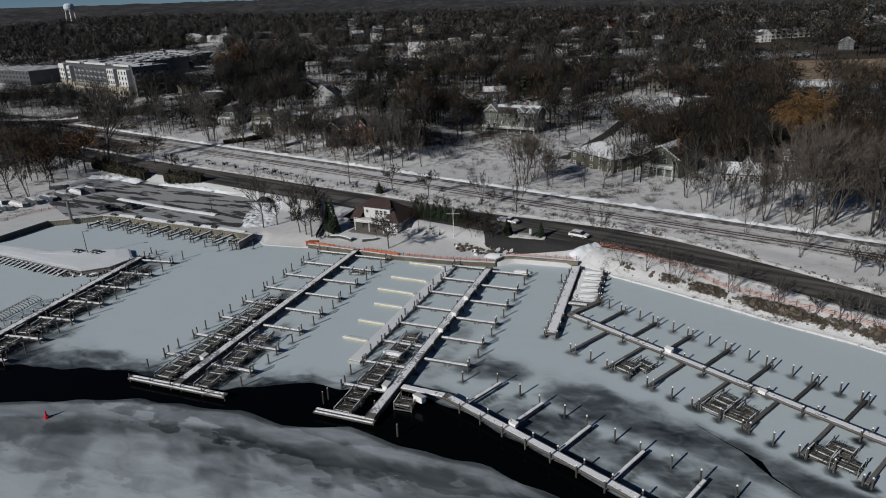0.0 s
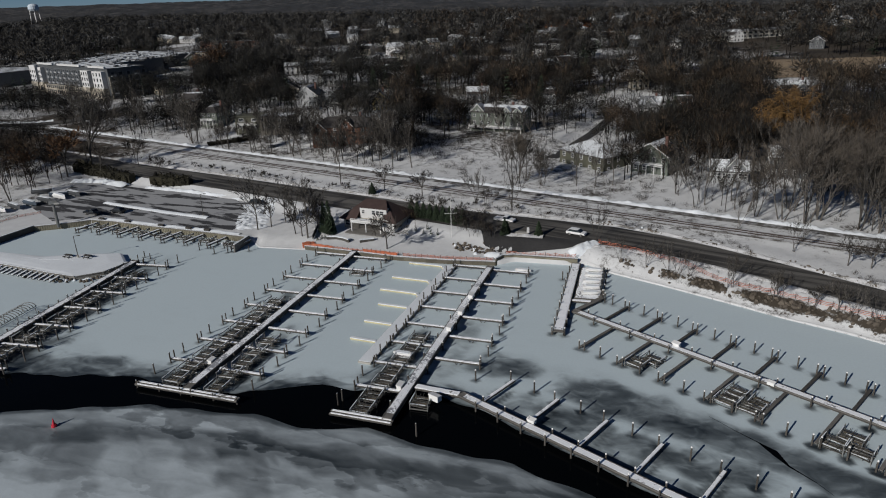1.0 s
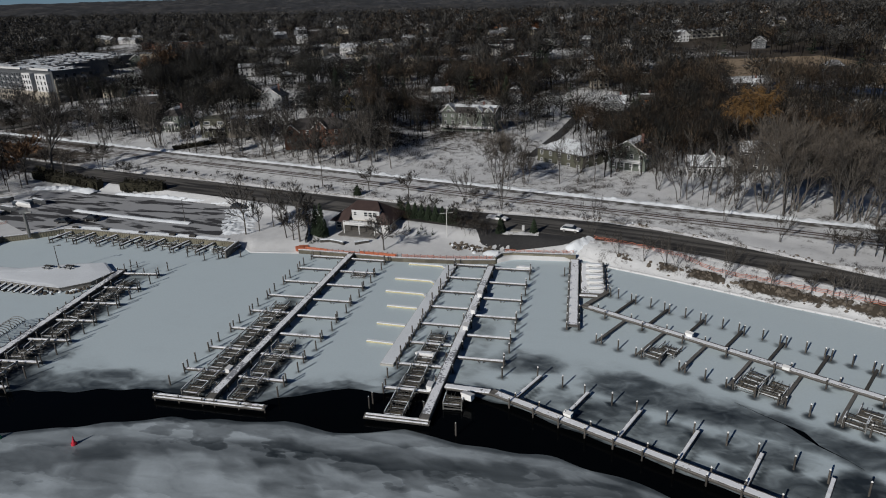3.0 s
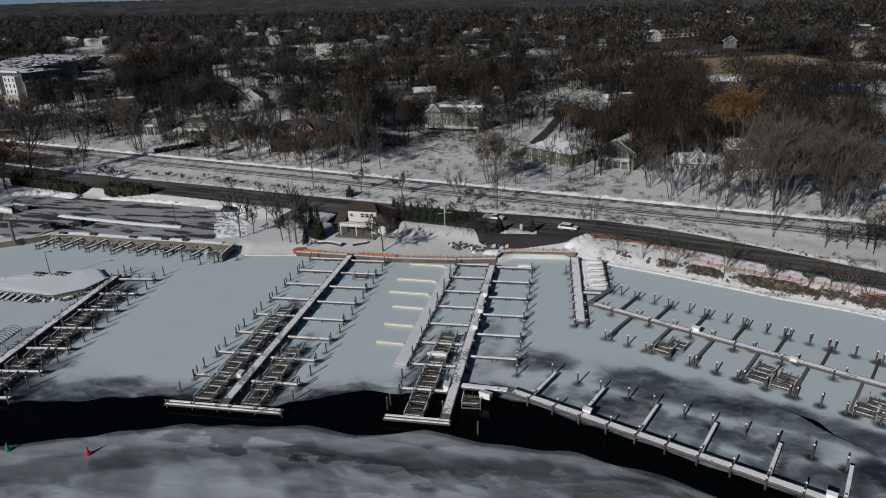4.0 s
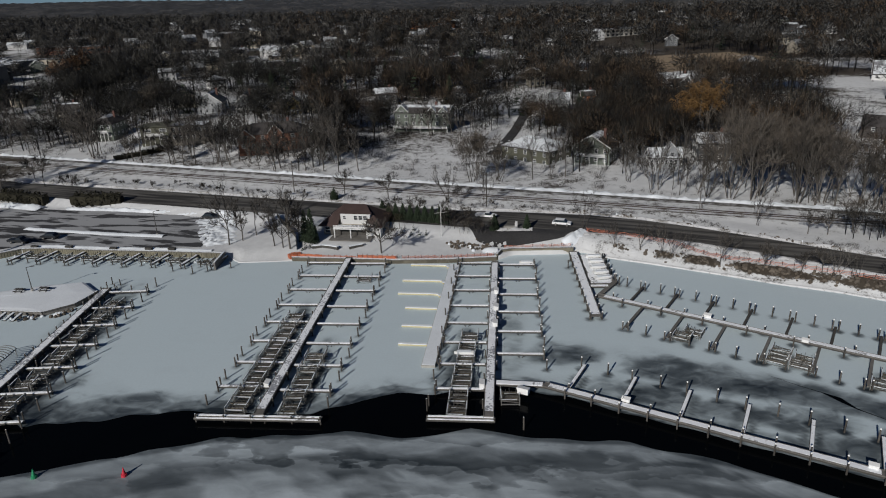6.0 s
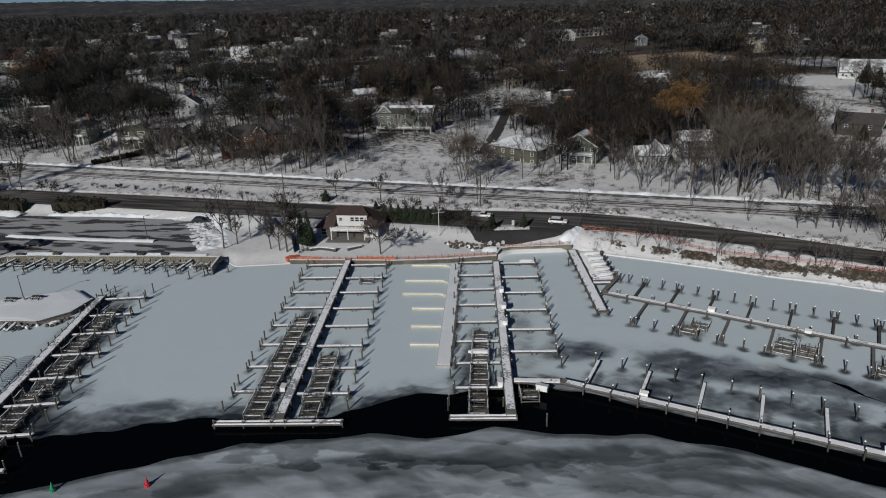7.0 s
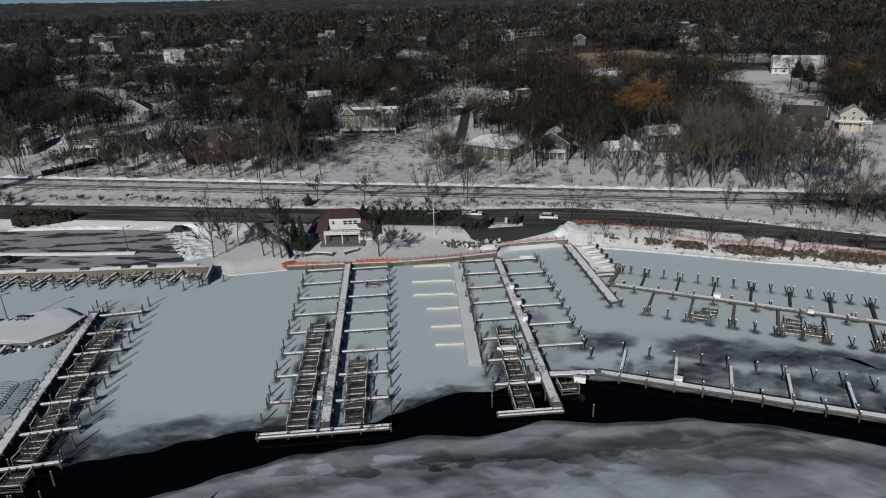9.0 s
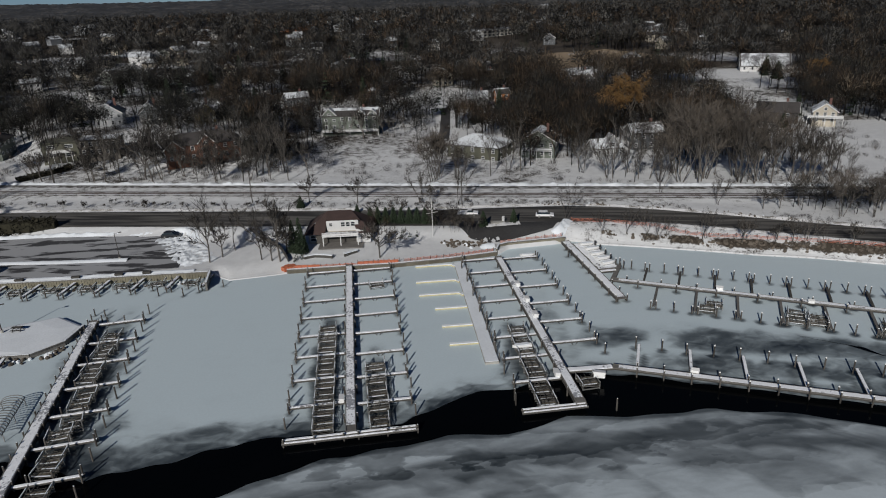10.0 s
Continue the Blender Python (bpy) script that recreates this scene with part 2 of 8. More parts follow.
# ---------------------------------------------------------------- mesh helpers
class Build:
    """Collects faces for one mesh."""

    def __init__(self):
        self.v, self.f = [], []

    def add(self, verts, faces):
        n = len(self.v)
        self.v += [tuple(p) for p in verts]
        self.f += [tuple(i + n for i in f) for f in faces]
        return self

    def box(self, c, s, yaw=0.0, tilt=None):
        hx, hy, hz = s[0] / 2, s[1] / 2, s[2] / 2
        m = tilt if tilt is not None else Matrix.Rotation(yaw, 3, "Z")
        vs = [Vector(c) + m @ Vector((sx * hx, sy * hy, sz * hz)) for sz in (-1, 1) for sx, sy in ((-1, -1), (1, -1), (1, 1), (-1, 1))]
        return self.add(vs, [(3, 2, 1, 0), (4, 5, 6, 7), (0, 1, 5, 4), (1, 2, 6, 5), (2, 3, 7, 6), (3, 0, 4, 7)])

    def beam(self, a, b, w, h):
        """A bar from a to b."""
        a, b = Vector(a), Vector(b)
        d = b - a
        if d.length < 1e-6:
            return self
        q = d.to_track_quat("X", "Z").to_matrix()
        return self.box((a + b) / 2, (d.length, w, h), tilt=q)

    def tube(self, a, b, r0, r1, n=6, cap=True):
        a, b = Vector(a), Vector(b)
        q = (b - a).to_track_quat("Z", "Y").to_matrix()
        ring = [q @ Vector((math.cos(2 * math.pi * i / n), math.sin(2 * math.pi * i / n), 0)) for i in range(n)]
        vs = [a + p * r0 for p in ring] + [b + p * r1 for p in ring]
        fs = [(i, (i + 1) % n, n + (i + 1) % n, n + i) for i in range(n)]
        if cap:
            fs += [tuple(range(n, 2 * n)), tuple(range(n - 1, -1, -1))]
        return self.add(vs, fs)

    def mesh(self, name):
        me = bpy.data.meshes.new(name)
        me.from_pydata(self.v, [], self.f)
        me.update()
        return me


def part(name, built, material, parent=None, label=""):
    """One mesh object, under a thing or a part; built may be a mesh to share."""
    me = built.mesh(name) if isinstance(built, Build) else built
    if material is not None and not me.materials:
        me.materials.append(material)
    ob = new(name, me)
    if parent is not None:
        ob.parent = parent
    if label:
        ob["label"] = label
    return ob


def thing(name, m, label, category, group="", kind=""):
    ob = new(name)
    ob.matrix_world = m
    ob.empty_display_size = 0.2
    return tagged(ob, label, category, group, kind)


def grid_mesh(name, xs, rows, point):
    """A sheet: point(x, r) gives the place of column x, row r."""
    nx, nr = len(xs), len(rows)
    vs = [point(x, r) for r in rows for x in xs]
    fs = [(j * nx + i, j * nx + i + 1, (j + 1) * nx + i + 1, (j + 1) * nx + i) for j in range(nr - 1) for i in range(nx - 1)]
    me = bpy.data.meshes.new(name)
    me.from_pydata(vs, [], fs)
    for p in me.polygons:
        p.use_smooth = True
    me.update()
    return me


def curve_of(*pts):
    xs, ys = [p[0] for p in pts], [p[1] for p in pts]
    return lambda x: float(np.interp(x, xs, ys))


def wob(x, y, s=0.1, o=0.0):
    return noise.noise((x * s + o, y * s - o, o))


# ---------------------------------------------------------------- plan
# inland distance w = y + 0.72 x ; the railway runs straight along w = 188.7
SL = 0.72
RAIL_W = 188.7
road_w = curve_of((-600, 150), (-134, 157), (-98, 158.5), (-67, 161), (-45, 162), (10, 165.5), (27, 169), (40, 171), (50, 170), (58, 167.2), (68, 162.2), (76, 157.4), (110, 140), (200, 100), (600, -80))
shore_y = curve_of((-900, 560), (-160, 185), (-119.6, 163.6), (-119.2, 163.6), (-113, 177.2), (-106, 178.5), (-99, 181), (-92, 178.7), (-79, 172.5), (-64, 166), (-49, 159.3), (-47, 155.5), (-40, 153.5), (-34.5, 152.2), (-24.5, 147.8), (-13.2, 142.6), (-1, 138.6), (9.8, 136.3), (14, 138), (27.3, 133.8), (30, 134), (33, 129), (41.6, 121), (50.3, 112.3), (58.2, 104.0), (66, 97), (75, 87), (110, 50), (400, -260), (900, -800))


def smooth(a, b, x):
    t = min(1, max(0, (x - a) / (b - a)))
    return t * t * (3 - 2 * t)


def land(x, y):
    """Height of the ground."""
    w = y + SL * x
    v = y - shore_y(x)
    rw = road_w(x)
    low = 1.35 + (0.75 * smooth(0, 14, v) - 0.35) * smooth(-50, -36, x)
    if x > 26:
        low = 0.25 + 1.6 * smooth(0, 5, v) + 0.1 * wob(x, y, 0.5)
    elif -49 < x < -34.5:
        low *= 0.06 + 0.94 * smooth(-0.5, 6, v)
    z = low + (3.0 - low) * (smooth(rw - 10.6, rw - 8.2, w) if -135 < x < -51 else smooth(rw - 16, rw - 9, w))
    if w > rw + 8:
        z = 3.0 + 0.25 * smooth(rw + 8, rw + 11, w) + 0.15 * wob(x, y, 0.3)
    if w > RAIL_W - 8:
        z += (3.6 - z) * smooth(RAIL_W - 7, RAIL_W - 3, w)
    if w > RAIL_W + 8:
        z = 3.6 - 0.2 * smooth(RAIL_W + 8, RAIL_W + 14, w)
        z += (5.2 * smooth(10, -20, x) * smooth(-100, -80, x) * (1 - smooth(330, 450, w)) + 0.8 + 3.0 * smooth(330, 450, w)) * smooth(208, 275, w) + 0.020 * max(0, min(w, 1000) - 310)
        z += 0.5 * wob(x, y, 0.03) * smooth(200, 230, w) + 0.12 * wob(x, y, 0.25) + 0.22 * smooth(196, 210, w) * wob(x, y, 0.42, 9)
        d = math.hypot(x, y)
        if d > 900:
            z += 10 * smooth(900, 2200, d) + 42 * smooth(2200, 4200, d) * (1.35 + 0.15 * wob(x, y, 0.0011) - 0.75 * smooth(-0.25, 0.2, math.atan2(x, y)))
    return z


def spaced(lo, hi, step, outer, grow):
    """Even steps between lo and hi, growing ones out to outer on both sides."""
    mid = list(np.arange(lo, hi + 0.01, step))
    right, s = [], step
    while (right[-1] if right else hi) < outer:
        s *= grow
        right.append((right[-1] if right else hi) + s)
    left, s = [], step
    while (left[-1] if left else lo) > -outer:
        s *= grow
        left.append((left[-1] if left else lo) - s)
    return left[::-1] + mid + right


xs = spaced(-140, 130, 1.5, 4400, 1.12)
rows = [-3, -0.01, 0, 0.4, 1, 2] + list(np.arange(3.5, 170, 1.8)) + list(np.arange(172, 420, 7))
step = 8.0
while rows[-1] < 4700:
    step *= 1.13
    rows.append(rows[-1] + step)


def ground_point(x, r):
    y = shore_y(x) + r
    return (x, y, land(x, y) if r >= 0 else -1.5)


ground = tagged(new("ground", grid_mesh("ground", xs, rows, ground_point)), "snow-covered ground with bare patches of brown grass", "ground", kind="structure")
ground.data.materials.append(GROUND)


def litter(x, y):
    """How much grass and leaf litter shows: 0 clean snow, 1 none."""
    w = y + SL * x
    if w < road_w(x) - 8:
        v = y - shore_y(x)
        return 0.04 + 0.36 * smooth(-112, -130, x) if x < 26 else 0.34 + 0.62 * smooth(2.2, 3.4, v) * (1 - smooth(4.8, 6.8, v)) * smooth(38, 46, x) * smooth(-0.2, 0.2, wob(x, y, 0.16, 2) + 0.6 * wob(x, y, 0.42, 3))
    if w < RAIL_W - 6:
        return 0.28 + 0.45 * smooth(-105, -135, x)
    if w < 204:
        return 0.38 + 0.35 * smooth(-105, -135, x)
    k = 0.34 + 0.10 * smooth(12, -10, x) * (1 - smooth(240, 262, w)) + 0.16 * smooth(222, 330, w) + 0.10 * smooth(300, 420, w) + 0.34 * smooth(450, 640, w)
    k += 0.35 * smooth(-108, -125, x) * (1 - smooth(0.6, 1.6, dist2(x, y, -195, 368, 30, 14)))
    k -= 0.34 * smooth(0.12, -0.12, wob(x, y, 0.018, 3)) * smooth(255, 300, w) * (1 - smooth(620, 760, w))
    open_field = dist2(x, y, 22, 240, 26, 40) < 1
    if open_field:
        k = 0.40
    if dist2(x, y, 165, 148, 48, 30) < 1 or dist2(x, y, -95, 292, 20, 22) < 1 or dist2(x, y, 72, 252, 22, 24) < 1:
        k = 0.02
    if dist2(x, y, 238, 244, 26, 14) < 1:
        k = 0.25
    k -= 0.45 * smooth(560, 680, w) * smooth(0.12, 0.3, wob(x, y, 0.009, 12)) * smooth(220, 120, x)
    return min(1, k + 0.25 * wob(x, y, 0.02))


def dist2(x, y, cx, cy, rx, ry):
    return ((x - cx) / rx) ** 2 + ((y - cy) / ry) ** 2


lit_at = ground.data.attributes.new("litter", "FLOAT", "POINT")
lit_at.data.foreach_set("value", [litter(v.co.x, v.co.y) for v in ground.data.vertices])

def ribbon(name, a, b, centre, half, z_off, material, label, category, step=3.0, drop=0.0):
    """A strip along the shore-parallel line w = centre(x); half: its half width in w."""
    xs_ = list(np.arange(a, b + 0.1, step))
    rr = np.linspace(-half, half, 7)
    me = grid_mesh(name, xs_, list(rr), lambda x, r: (x, centre(x) + r - SL * x, 3.0 + z_off + 0.05 * (1 - abs(r) / half)))
    me.materials.append(material)
    return tagged(new(name, me), label, category, kind="structure")


ribbon("road", -500, 260, road_w, 7.6, 0.04, ROAD, "dark wet two-lane asphalt road cleared of snow", "road")


# ---------------------------------------------------------------- docks
def straight(origin, up, along, right, z=0.0):
    ux, uy = up
    return (origin[0] + ux * along + uy * right, origin[1] + uy * along - ux * right, z)


PILE_MESHES, PILE_SPOTS = {}, []


def pile(parent, p, top, r=0.12, lean=(0, 0), alone=False, cone=None):
    """A timber pile from under the ice up to top, with a white cap."""
    cone = (p[0] > -4 and p[1] < 125) if cone is None else cone
    key = (round(top, 1), r, cone)
    if key not in PILE_MESHES:
        PILE_MESHES[key] = (Build().tube((0, 0, -1.2), (0, 0, top), r * 1.05, r, 8).mesh("mooring_post"), Build().tube((0, 0, top - 0.02), (0, 0, top + 0.06), r * 1.12, r * 1.12, 8).tube((0, 0, top + 0.06), (0, 0, top + 0.2), r * 1.12, 0.01, 8).mesh("cap") if cone else Build().tube((0, 0, top), (0.02, 0, top + 0.05), r * 0.85, r * 0.5, 6).mesh("cap"))
    shaft, cap = PILE_MESHES[key]
    PILE_SPOTS.append((p[0], p[1]))
    m = Matrix.Translation((p[0], p[1], 0)) @ Matrix.Rotation(lean[0], 4, "X") @ Matrix.Rotation(lean[1], 4, "Y")
    if alone:
        ob = part("mooring_post", shaft, PILE)
        tagged(ob, "dark timber mooring post with a white conical cap, frozen in ice" if cone else "dark timber mooring post frozen into the ice", "mooring post", "mooring posts in the marina")
        ob.matrix_world = m
    else:
        ob = part("mooring_post", shaft, PILE, parent)
        ob.matrix_local = parent.matrix_world.inverted() @ m
    part("cap", cap, WHITE_PVC if cone else SNOW, ob, "white conical cap" if cone else "dab of snow")
    return ob


def deck_part(parent, name, a, b, width, z, thick=0.22, snow=True, timber=None, top=None):
    """A deck from a to b with side beams and snow lying on it."""
    a, b = Vector((*a[:2], z)), Vector((*b[:2], z))
    inv = parent.matrix_world.inverted()
    a, b = inv @ a, inv @ b
    d = (b - a).normalized()
    n = Vector((-d.y, d.x, 0))
    ob = part(name, Build().beam(a - Vector((0, 0, 0.05)), b - Vector((0, 0, 0.05)), width, 0.1), timber or TIMBER, parent)
    for s in (-1, 1):
        off = n * (width / 2 - 0.05) * s - Vector((0, 0, 0.1 + thick / 2))
        part("stringer", Build().beam(a + off, b + off, 0.09, thick), DARK_TIMBER, ob)
    if snow:
        L = (b - a).length
        k = max(4, int(L / 0.8))
        vs, fs = [], []
        for i in range(k + 1):
            c = a + (b - a) * (0.02 + 0.96 * i / k)
            ww = width / 2 * (0.80 + 0.12 * random.random())
            hh = 0.05 + 0.05 * random.random()
            vs += [c - n * ww + Vector((0, 0, 0.004)), c - n * ww * 0.88 + Vector((0, 0, hh)), c + n * ww * 0.88 + Vector((0, 0, hh)), c + n * ww + Vector((0, 0, 0.004))]
        for i in range(k):
            for j in range(3):
                fs.append((4 * i + j, 4 * i + j + 1, 4 * i + j + 5, 4 * i + j + 4))
        part("snow_cover", Build().add([tuple(v) for v in vs], [f[::-1] for f in fs]), top or DECK_SNOW, ob, "thin trodden snow on the boards")
    return ob


def dock(label, origin, up, length, width, z=0.8, top=None):
    m = Matrix.Translation((origin[0], origin[1], 0))
    d = thing("dock", m, label, "dock", "marina docks")
    rise = 0.34 if top else 0.08
    deck_part(d, "walkway", origin, straight(origin, up, length, 0), width, z + rise, 0.62 if width > 1.4 else 0.24, top=top)
    u_ = Vector((up[0], up[1], 0))
    for s_ in (-1, 1):
        o_ = Vector((up[1], -up[0], 0)) * s_ * (width / 2 - 0.07) + Vector((0, 0, z + rise + 0.06))
        part("kerb_beam", Build().beam(o_, o_ + u_ * length, 0.07, 0.07), TIMBER, d)
    return d


def unit(a, b):
    l = math.hypot(b[0] - a[0], b[1] - a[1])
    return ((b[0] - a[0]) / l, (b[1] - a[1]) / l), l


def finger(d, origin, up, along, r0, r1, z=0.8, width=0.56, tip_piles=2, pile_top=1.95, brace=True, snow=True, timber=None):
    a, b = straight(origin, up, along, r0), straight(origin, up, along, r1)
    f = deck_part(d, "finger", a, b, width, z, 0.2, snow, timber)
    s = 1 if r1 > r0 else -1
    for k in range(tip_piles):
        p = straight(origin, up, along + (0.48 if k else -0.48), r1 - s * (0.25 + 0.1 * k))
        pile(d, p, pile_top + random.uniform(-0.15, 0.15), lean=(random.uniform(-.02, .02), random.uniform(-.02, .02)))
    if brace:
        inv = d.matrix_world.inverted()
        c = straight(origin, up, along, (r0 + r1) / 2)
        bb = Build()
        for o in (-0.7, 0.7):
            q = straight(origin, up, along, (r0 + r1) / 2 + o)
            bb.beam(inv @ Vector((q[0], q[1], z - 0.2)), inv @ Vector((c[0], c[1], -0.3)), 0.1, 0.1)
        part("brace", bb, DARK_TIMBER, d)
    return f


# west finger dock
A_O = (-43.6, 89.8)
A_UP, A_LEN = unit(A_O, (-22.2, 147.5))
dock_a = dock("long timber finger dock dusted with snow", A_O, A_UP, A_LEN, 1.5, top=WALK_SNOW)
deck_part(dock_a, "tee_head", straight(A_O, A_UP, 0, -9.4), straight(A_O, A_UP, 0, 9.3), 0.42, 0.8)
deck_part(dock_a, "tee_beam", straight(A_O, A_UP, -0.62, -9.4), straight(A_O, A_UP, -0.62, 9.3), 0.3, 0.72)
for k in range(8):
    finger(dock_a, A_O, A_UP, 7.7 + 7.3 * k, -0.8, -9.3)
    finger(dock_a, A_O, A_UP, 6.9 + 7.35 * k, 0.8, 9.2)
    for s in (-1, 1):
        pile(None, straight(A_O, A_UP, 3.6 + 7.3 * k, 9.3 * s), 1.9, alone=True)
        pile(dock_a, straight(A_O, A_UP, 3.6 + 7.3 * k, 0.95 * s), 1.5)
for r in (-9.2, -5, -1, 1, 5, 9.2):
    pile(dock_a, straight(A_O, A_UP, -0.5, r), 1.3)

# middle finger dock
B_O = (-12.4, 78.9)
B_UP, B_LEN = unit(B_O, (8.2, 133.4))
dock_b = dock("long timber finger dock with a short end pier", B_O, B_UP, B_LEN, 1.5, top=WALK_SNOW)
deck_part(dock_b, "tee_head", straight(B_O, B_UP, 0.2, -8.8), straight(B_O, B_UP, 0.2, 0.9), 0.42, 0.8)
deck_part(dock_b, "tee_beam", straight(B_O, B_UP, -0.42, -8.8), straight(B_O, B_UP, -0.42, 0.9), 0.3, 0.72)
for k in range(8):
    finger(dock_b, B_O, B_UP, 7.4 + 7.22 * k, -0.8, -8.5)
    pile(None, straight(B_O, B_UP, 3.9 + 7.22 * k, -8.9), 1.9, alone=True)
    pile(dock_b, straight(B_O, B_UP, 3.6 + 7.22 * k, -0.95), 1.5)
for k in range(6):
    finger(dock_b, B_O, B_UP, 18.2 + 7.8 * k, 0.8, 8.9)
    pile(None, straight(B_O, B_UP, 14.4 + 7.8 * k, 8.9), 1.95, alone=True)
    pile(dock_b, straight(B_O, B_UP, 14.4 + 7.8 * k, 0.95), 1.5)

# breakwater dock that bends to the east
C_O = (-1.7, 84.3)
C_UP, C_LEN = unit(C_O, (29.3, 52.8))
dock_c = dock("long breakwater dock with snow along its edge", C_O, C_UP, C_LEN, 1.3, 0.9)
deck_part(dock_c, "walkway", straight(B_O, B_UP, 9.2, 0.8), C_O, 1.3, 0.9)
for k in range(6):
    finger(dock_c, C_O, C_UP, 3.7 + 8.03 * k, -0.7, -8.3, 0.9, 0.52, 1, 2.1, False)
    pile(None, straight(C_O, C_UP, 7.4 + 8.03 * k, -8.35), 2.1, alone=True)
    for o in (0, 4.0):
        pile(dock_c, straight(C_O, C_UP, 3.7 + 8.03 * k + o, 0.85), 1.7)
        pile(dock_c, straight(C_O, C_UP, 3.7 + 8.03 * k + o, -0.85), 1.6)

# east dock
D_O = (21.1, 110.2)
D_UP = (0.645, -0.764)
dock_d = dock("long timber dock with piles along both sides", D_O, D_UP, 66, 1.25, 0.9)
for k in range(9):
    finger(dock_d, D_O, D_UP, 6.1 + 6.75 * k, -0.7, -8.7, 0.7, 0.42, 2, 2.0, False, False, DARK_TIMBER)
    finger(dock_d, D_O, D_UP, 9.0 + 7.35 * k, 0.7, 9.9, 0.75, 0.46, 2, 1.7, False, False, TIMBER)
    pile(None, straight(D_O, D_UP, 2.8 + 6.75 * k, -8.6), 2.1, alone=True)
    pile(None, straight(D_O, D_UP, 12.7 + 7.35 * k, 9.7), 2.0, alone=True)
    pile(dock_d, straight(D_O, D_UP, 5.2 + 7.35 * k, 0.85), 1.7)
    pile(dock_d, straight(D_O, D_UP, 2.8 + 6.75 * k, -0.85), 1.6)

# northernmost short dock with small craft beside it
E_O = (16.6, 102.2)
E_UP, E_LEN = unit(E_O, (27.1, 133.4))
dock_e = dock("wide snow-covered timber dock with close piles", E_O, E_UP, E_LEN, 1.9)
for k in range(9):
    pile(dock_e, straight(E_O, E_UP, 0.4 + 3.6 * k, -1.1), 1.5)
    if k < 3:
        pile(dock_e, straight(E_O, E_UP, 0.4 + 3.6 * k, 1.1), 1.5)
deck_part(dock_e, "cross_beam", straight(E_O, E_UP, 13.8, 1.0), straight(E_O, E_UP, 13.8, 4.6), 0.9, 0.8)
gusset_a, gusset_b = D_O, straight(D_O, D_UP, 0.3, -8.8)
deck_part(dock_d, "finger", gusset_a, gusset_b, 0.9, 0.7, snow=False)
pile(dock_d, gusset_b, 2.2), pile(dock_d, straight(D_O, D_UP, 1.2, -8.4), 2.0)

# west dock, crowded with lifts
F_O = (-86.6, 97.5)
F_UP, F_LEN = unit(F_O, (-73.7, 147.6))
dock_f = dock("long snow-covered timber dock with piles both sides", F_O, F_UP, F_LEN, 1.7, top=WALK_SNOW)
for k in range(8):
    al = -3.4 + 7.65 * k
    if k:
        finger(dock_f, F_O, F_UP, al, 0.8, 9.4, tip_piles=2, pile_top=2.2, brace=False)
    for r in (2.6, 5.6):
        pile(dock_f, straight(F_O, F_UP, al + 0.5, r), 1.9)
    pile(None, straight(F_O, F_UP, al + 3.8, 9.4), 2.2, alone=True)
    for o in (0.0, 2.5, 5.0):
        pile(dock_f, straight(F_O, F_UP, al + o + 1, -1.0), 1.7), pile(dock_f, straight(F_O, F_UP, al + o + 0.3, 1.0), 1.5)
deck_part(dock_f, "finger", straight(F_O, F_UP, -3.4, 0.0), straight(F_O, F_UP, -3.4, 9.4), 0.62, 0.8)
deck_part(dock_f, "walkway", F_O, straight(F_O, F_UP, -12, 0), 1.7, 0.8)
deck_part(dock_f, "finger", straight(F_O, F_UP, -11, 0.8), straight(F_O, F_UP, -11, 9.4), 0.62, 0.8)
for r in (3, 6, 9.2):
    pile(dock_f, straight(F_O, F_UP, -10.5, r), 2.0), pile(dock_f, straight(F_O, F_UP, -3, r), 2.0), pile(dock_f, straight(F_O, F_UP, -7, r), 2.0)

# long lines of mooring posts standing free
for p in ((-8.3, 76.0), (-19.9, 84.6), (-53.8, 152.7), (-61.5, 155.5), (22.6, 126.5), (-57, 152.5)):
    pile(None, p, 2.0, alone=True)

# floating walkway with yellow-edged floats
G_A, G_B = (-16.8, 96.0), (-0.2, 136.6)
G_UP, G_LEN = unit(G_A, G_B)
walk_float = thing("floating_walkway", Matrix.Translation((G_A[0], G_A[1], 0)), "wide white floating walkway frozen into the ice", "dock")
inv = Matrix.Translation((-G_A[0], -G_A[1], 0))
part("deck", Build().beam(inv @ Vector((*G_A, 0.22)), inv @ Vector((*G_B, 0.22)), 2.3, 0.36), CONCRETE, walk_float)
sn = Build().beam(inv @ Vector(straight(G_A, G_UP, 0.2, 0, 0.43)), inv @ Vector(straight(G_A, G_UP, G_LEN - 0.2, 0, 0.43)), 2.16, 0.07)
part("snow_cover", sn, SNOW, walk_float, "smooth snow blanket")
for k in range(18):
    ob = pile(walk_float, straight(G_A, G_UP, 1.2 + 2.45 * k, 1.35), 1.3, r=0.09, lean=(0, 0))
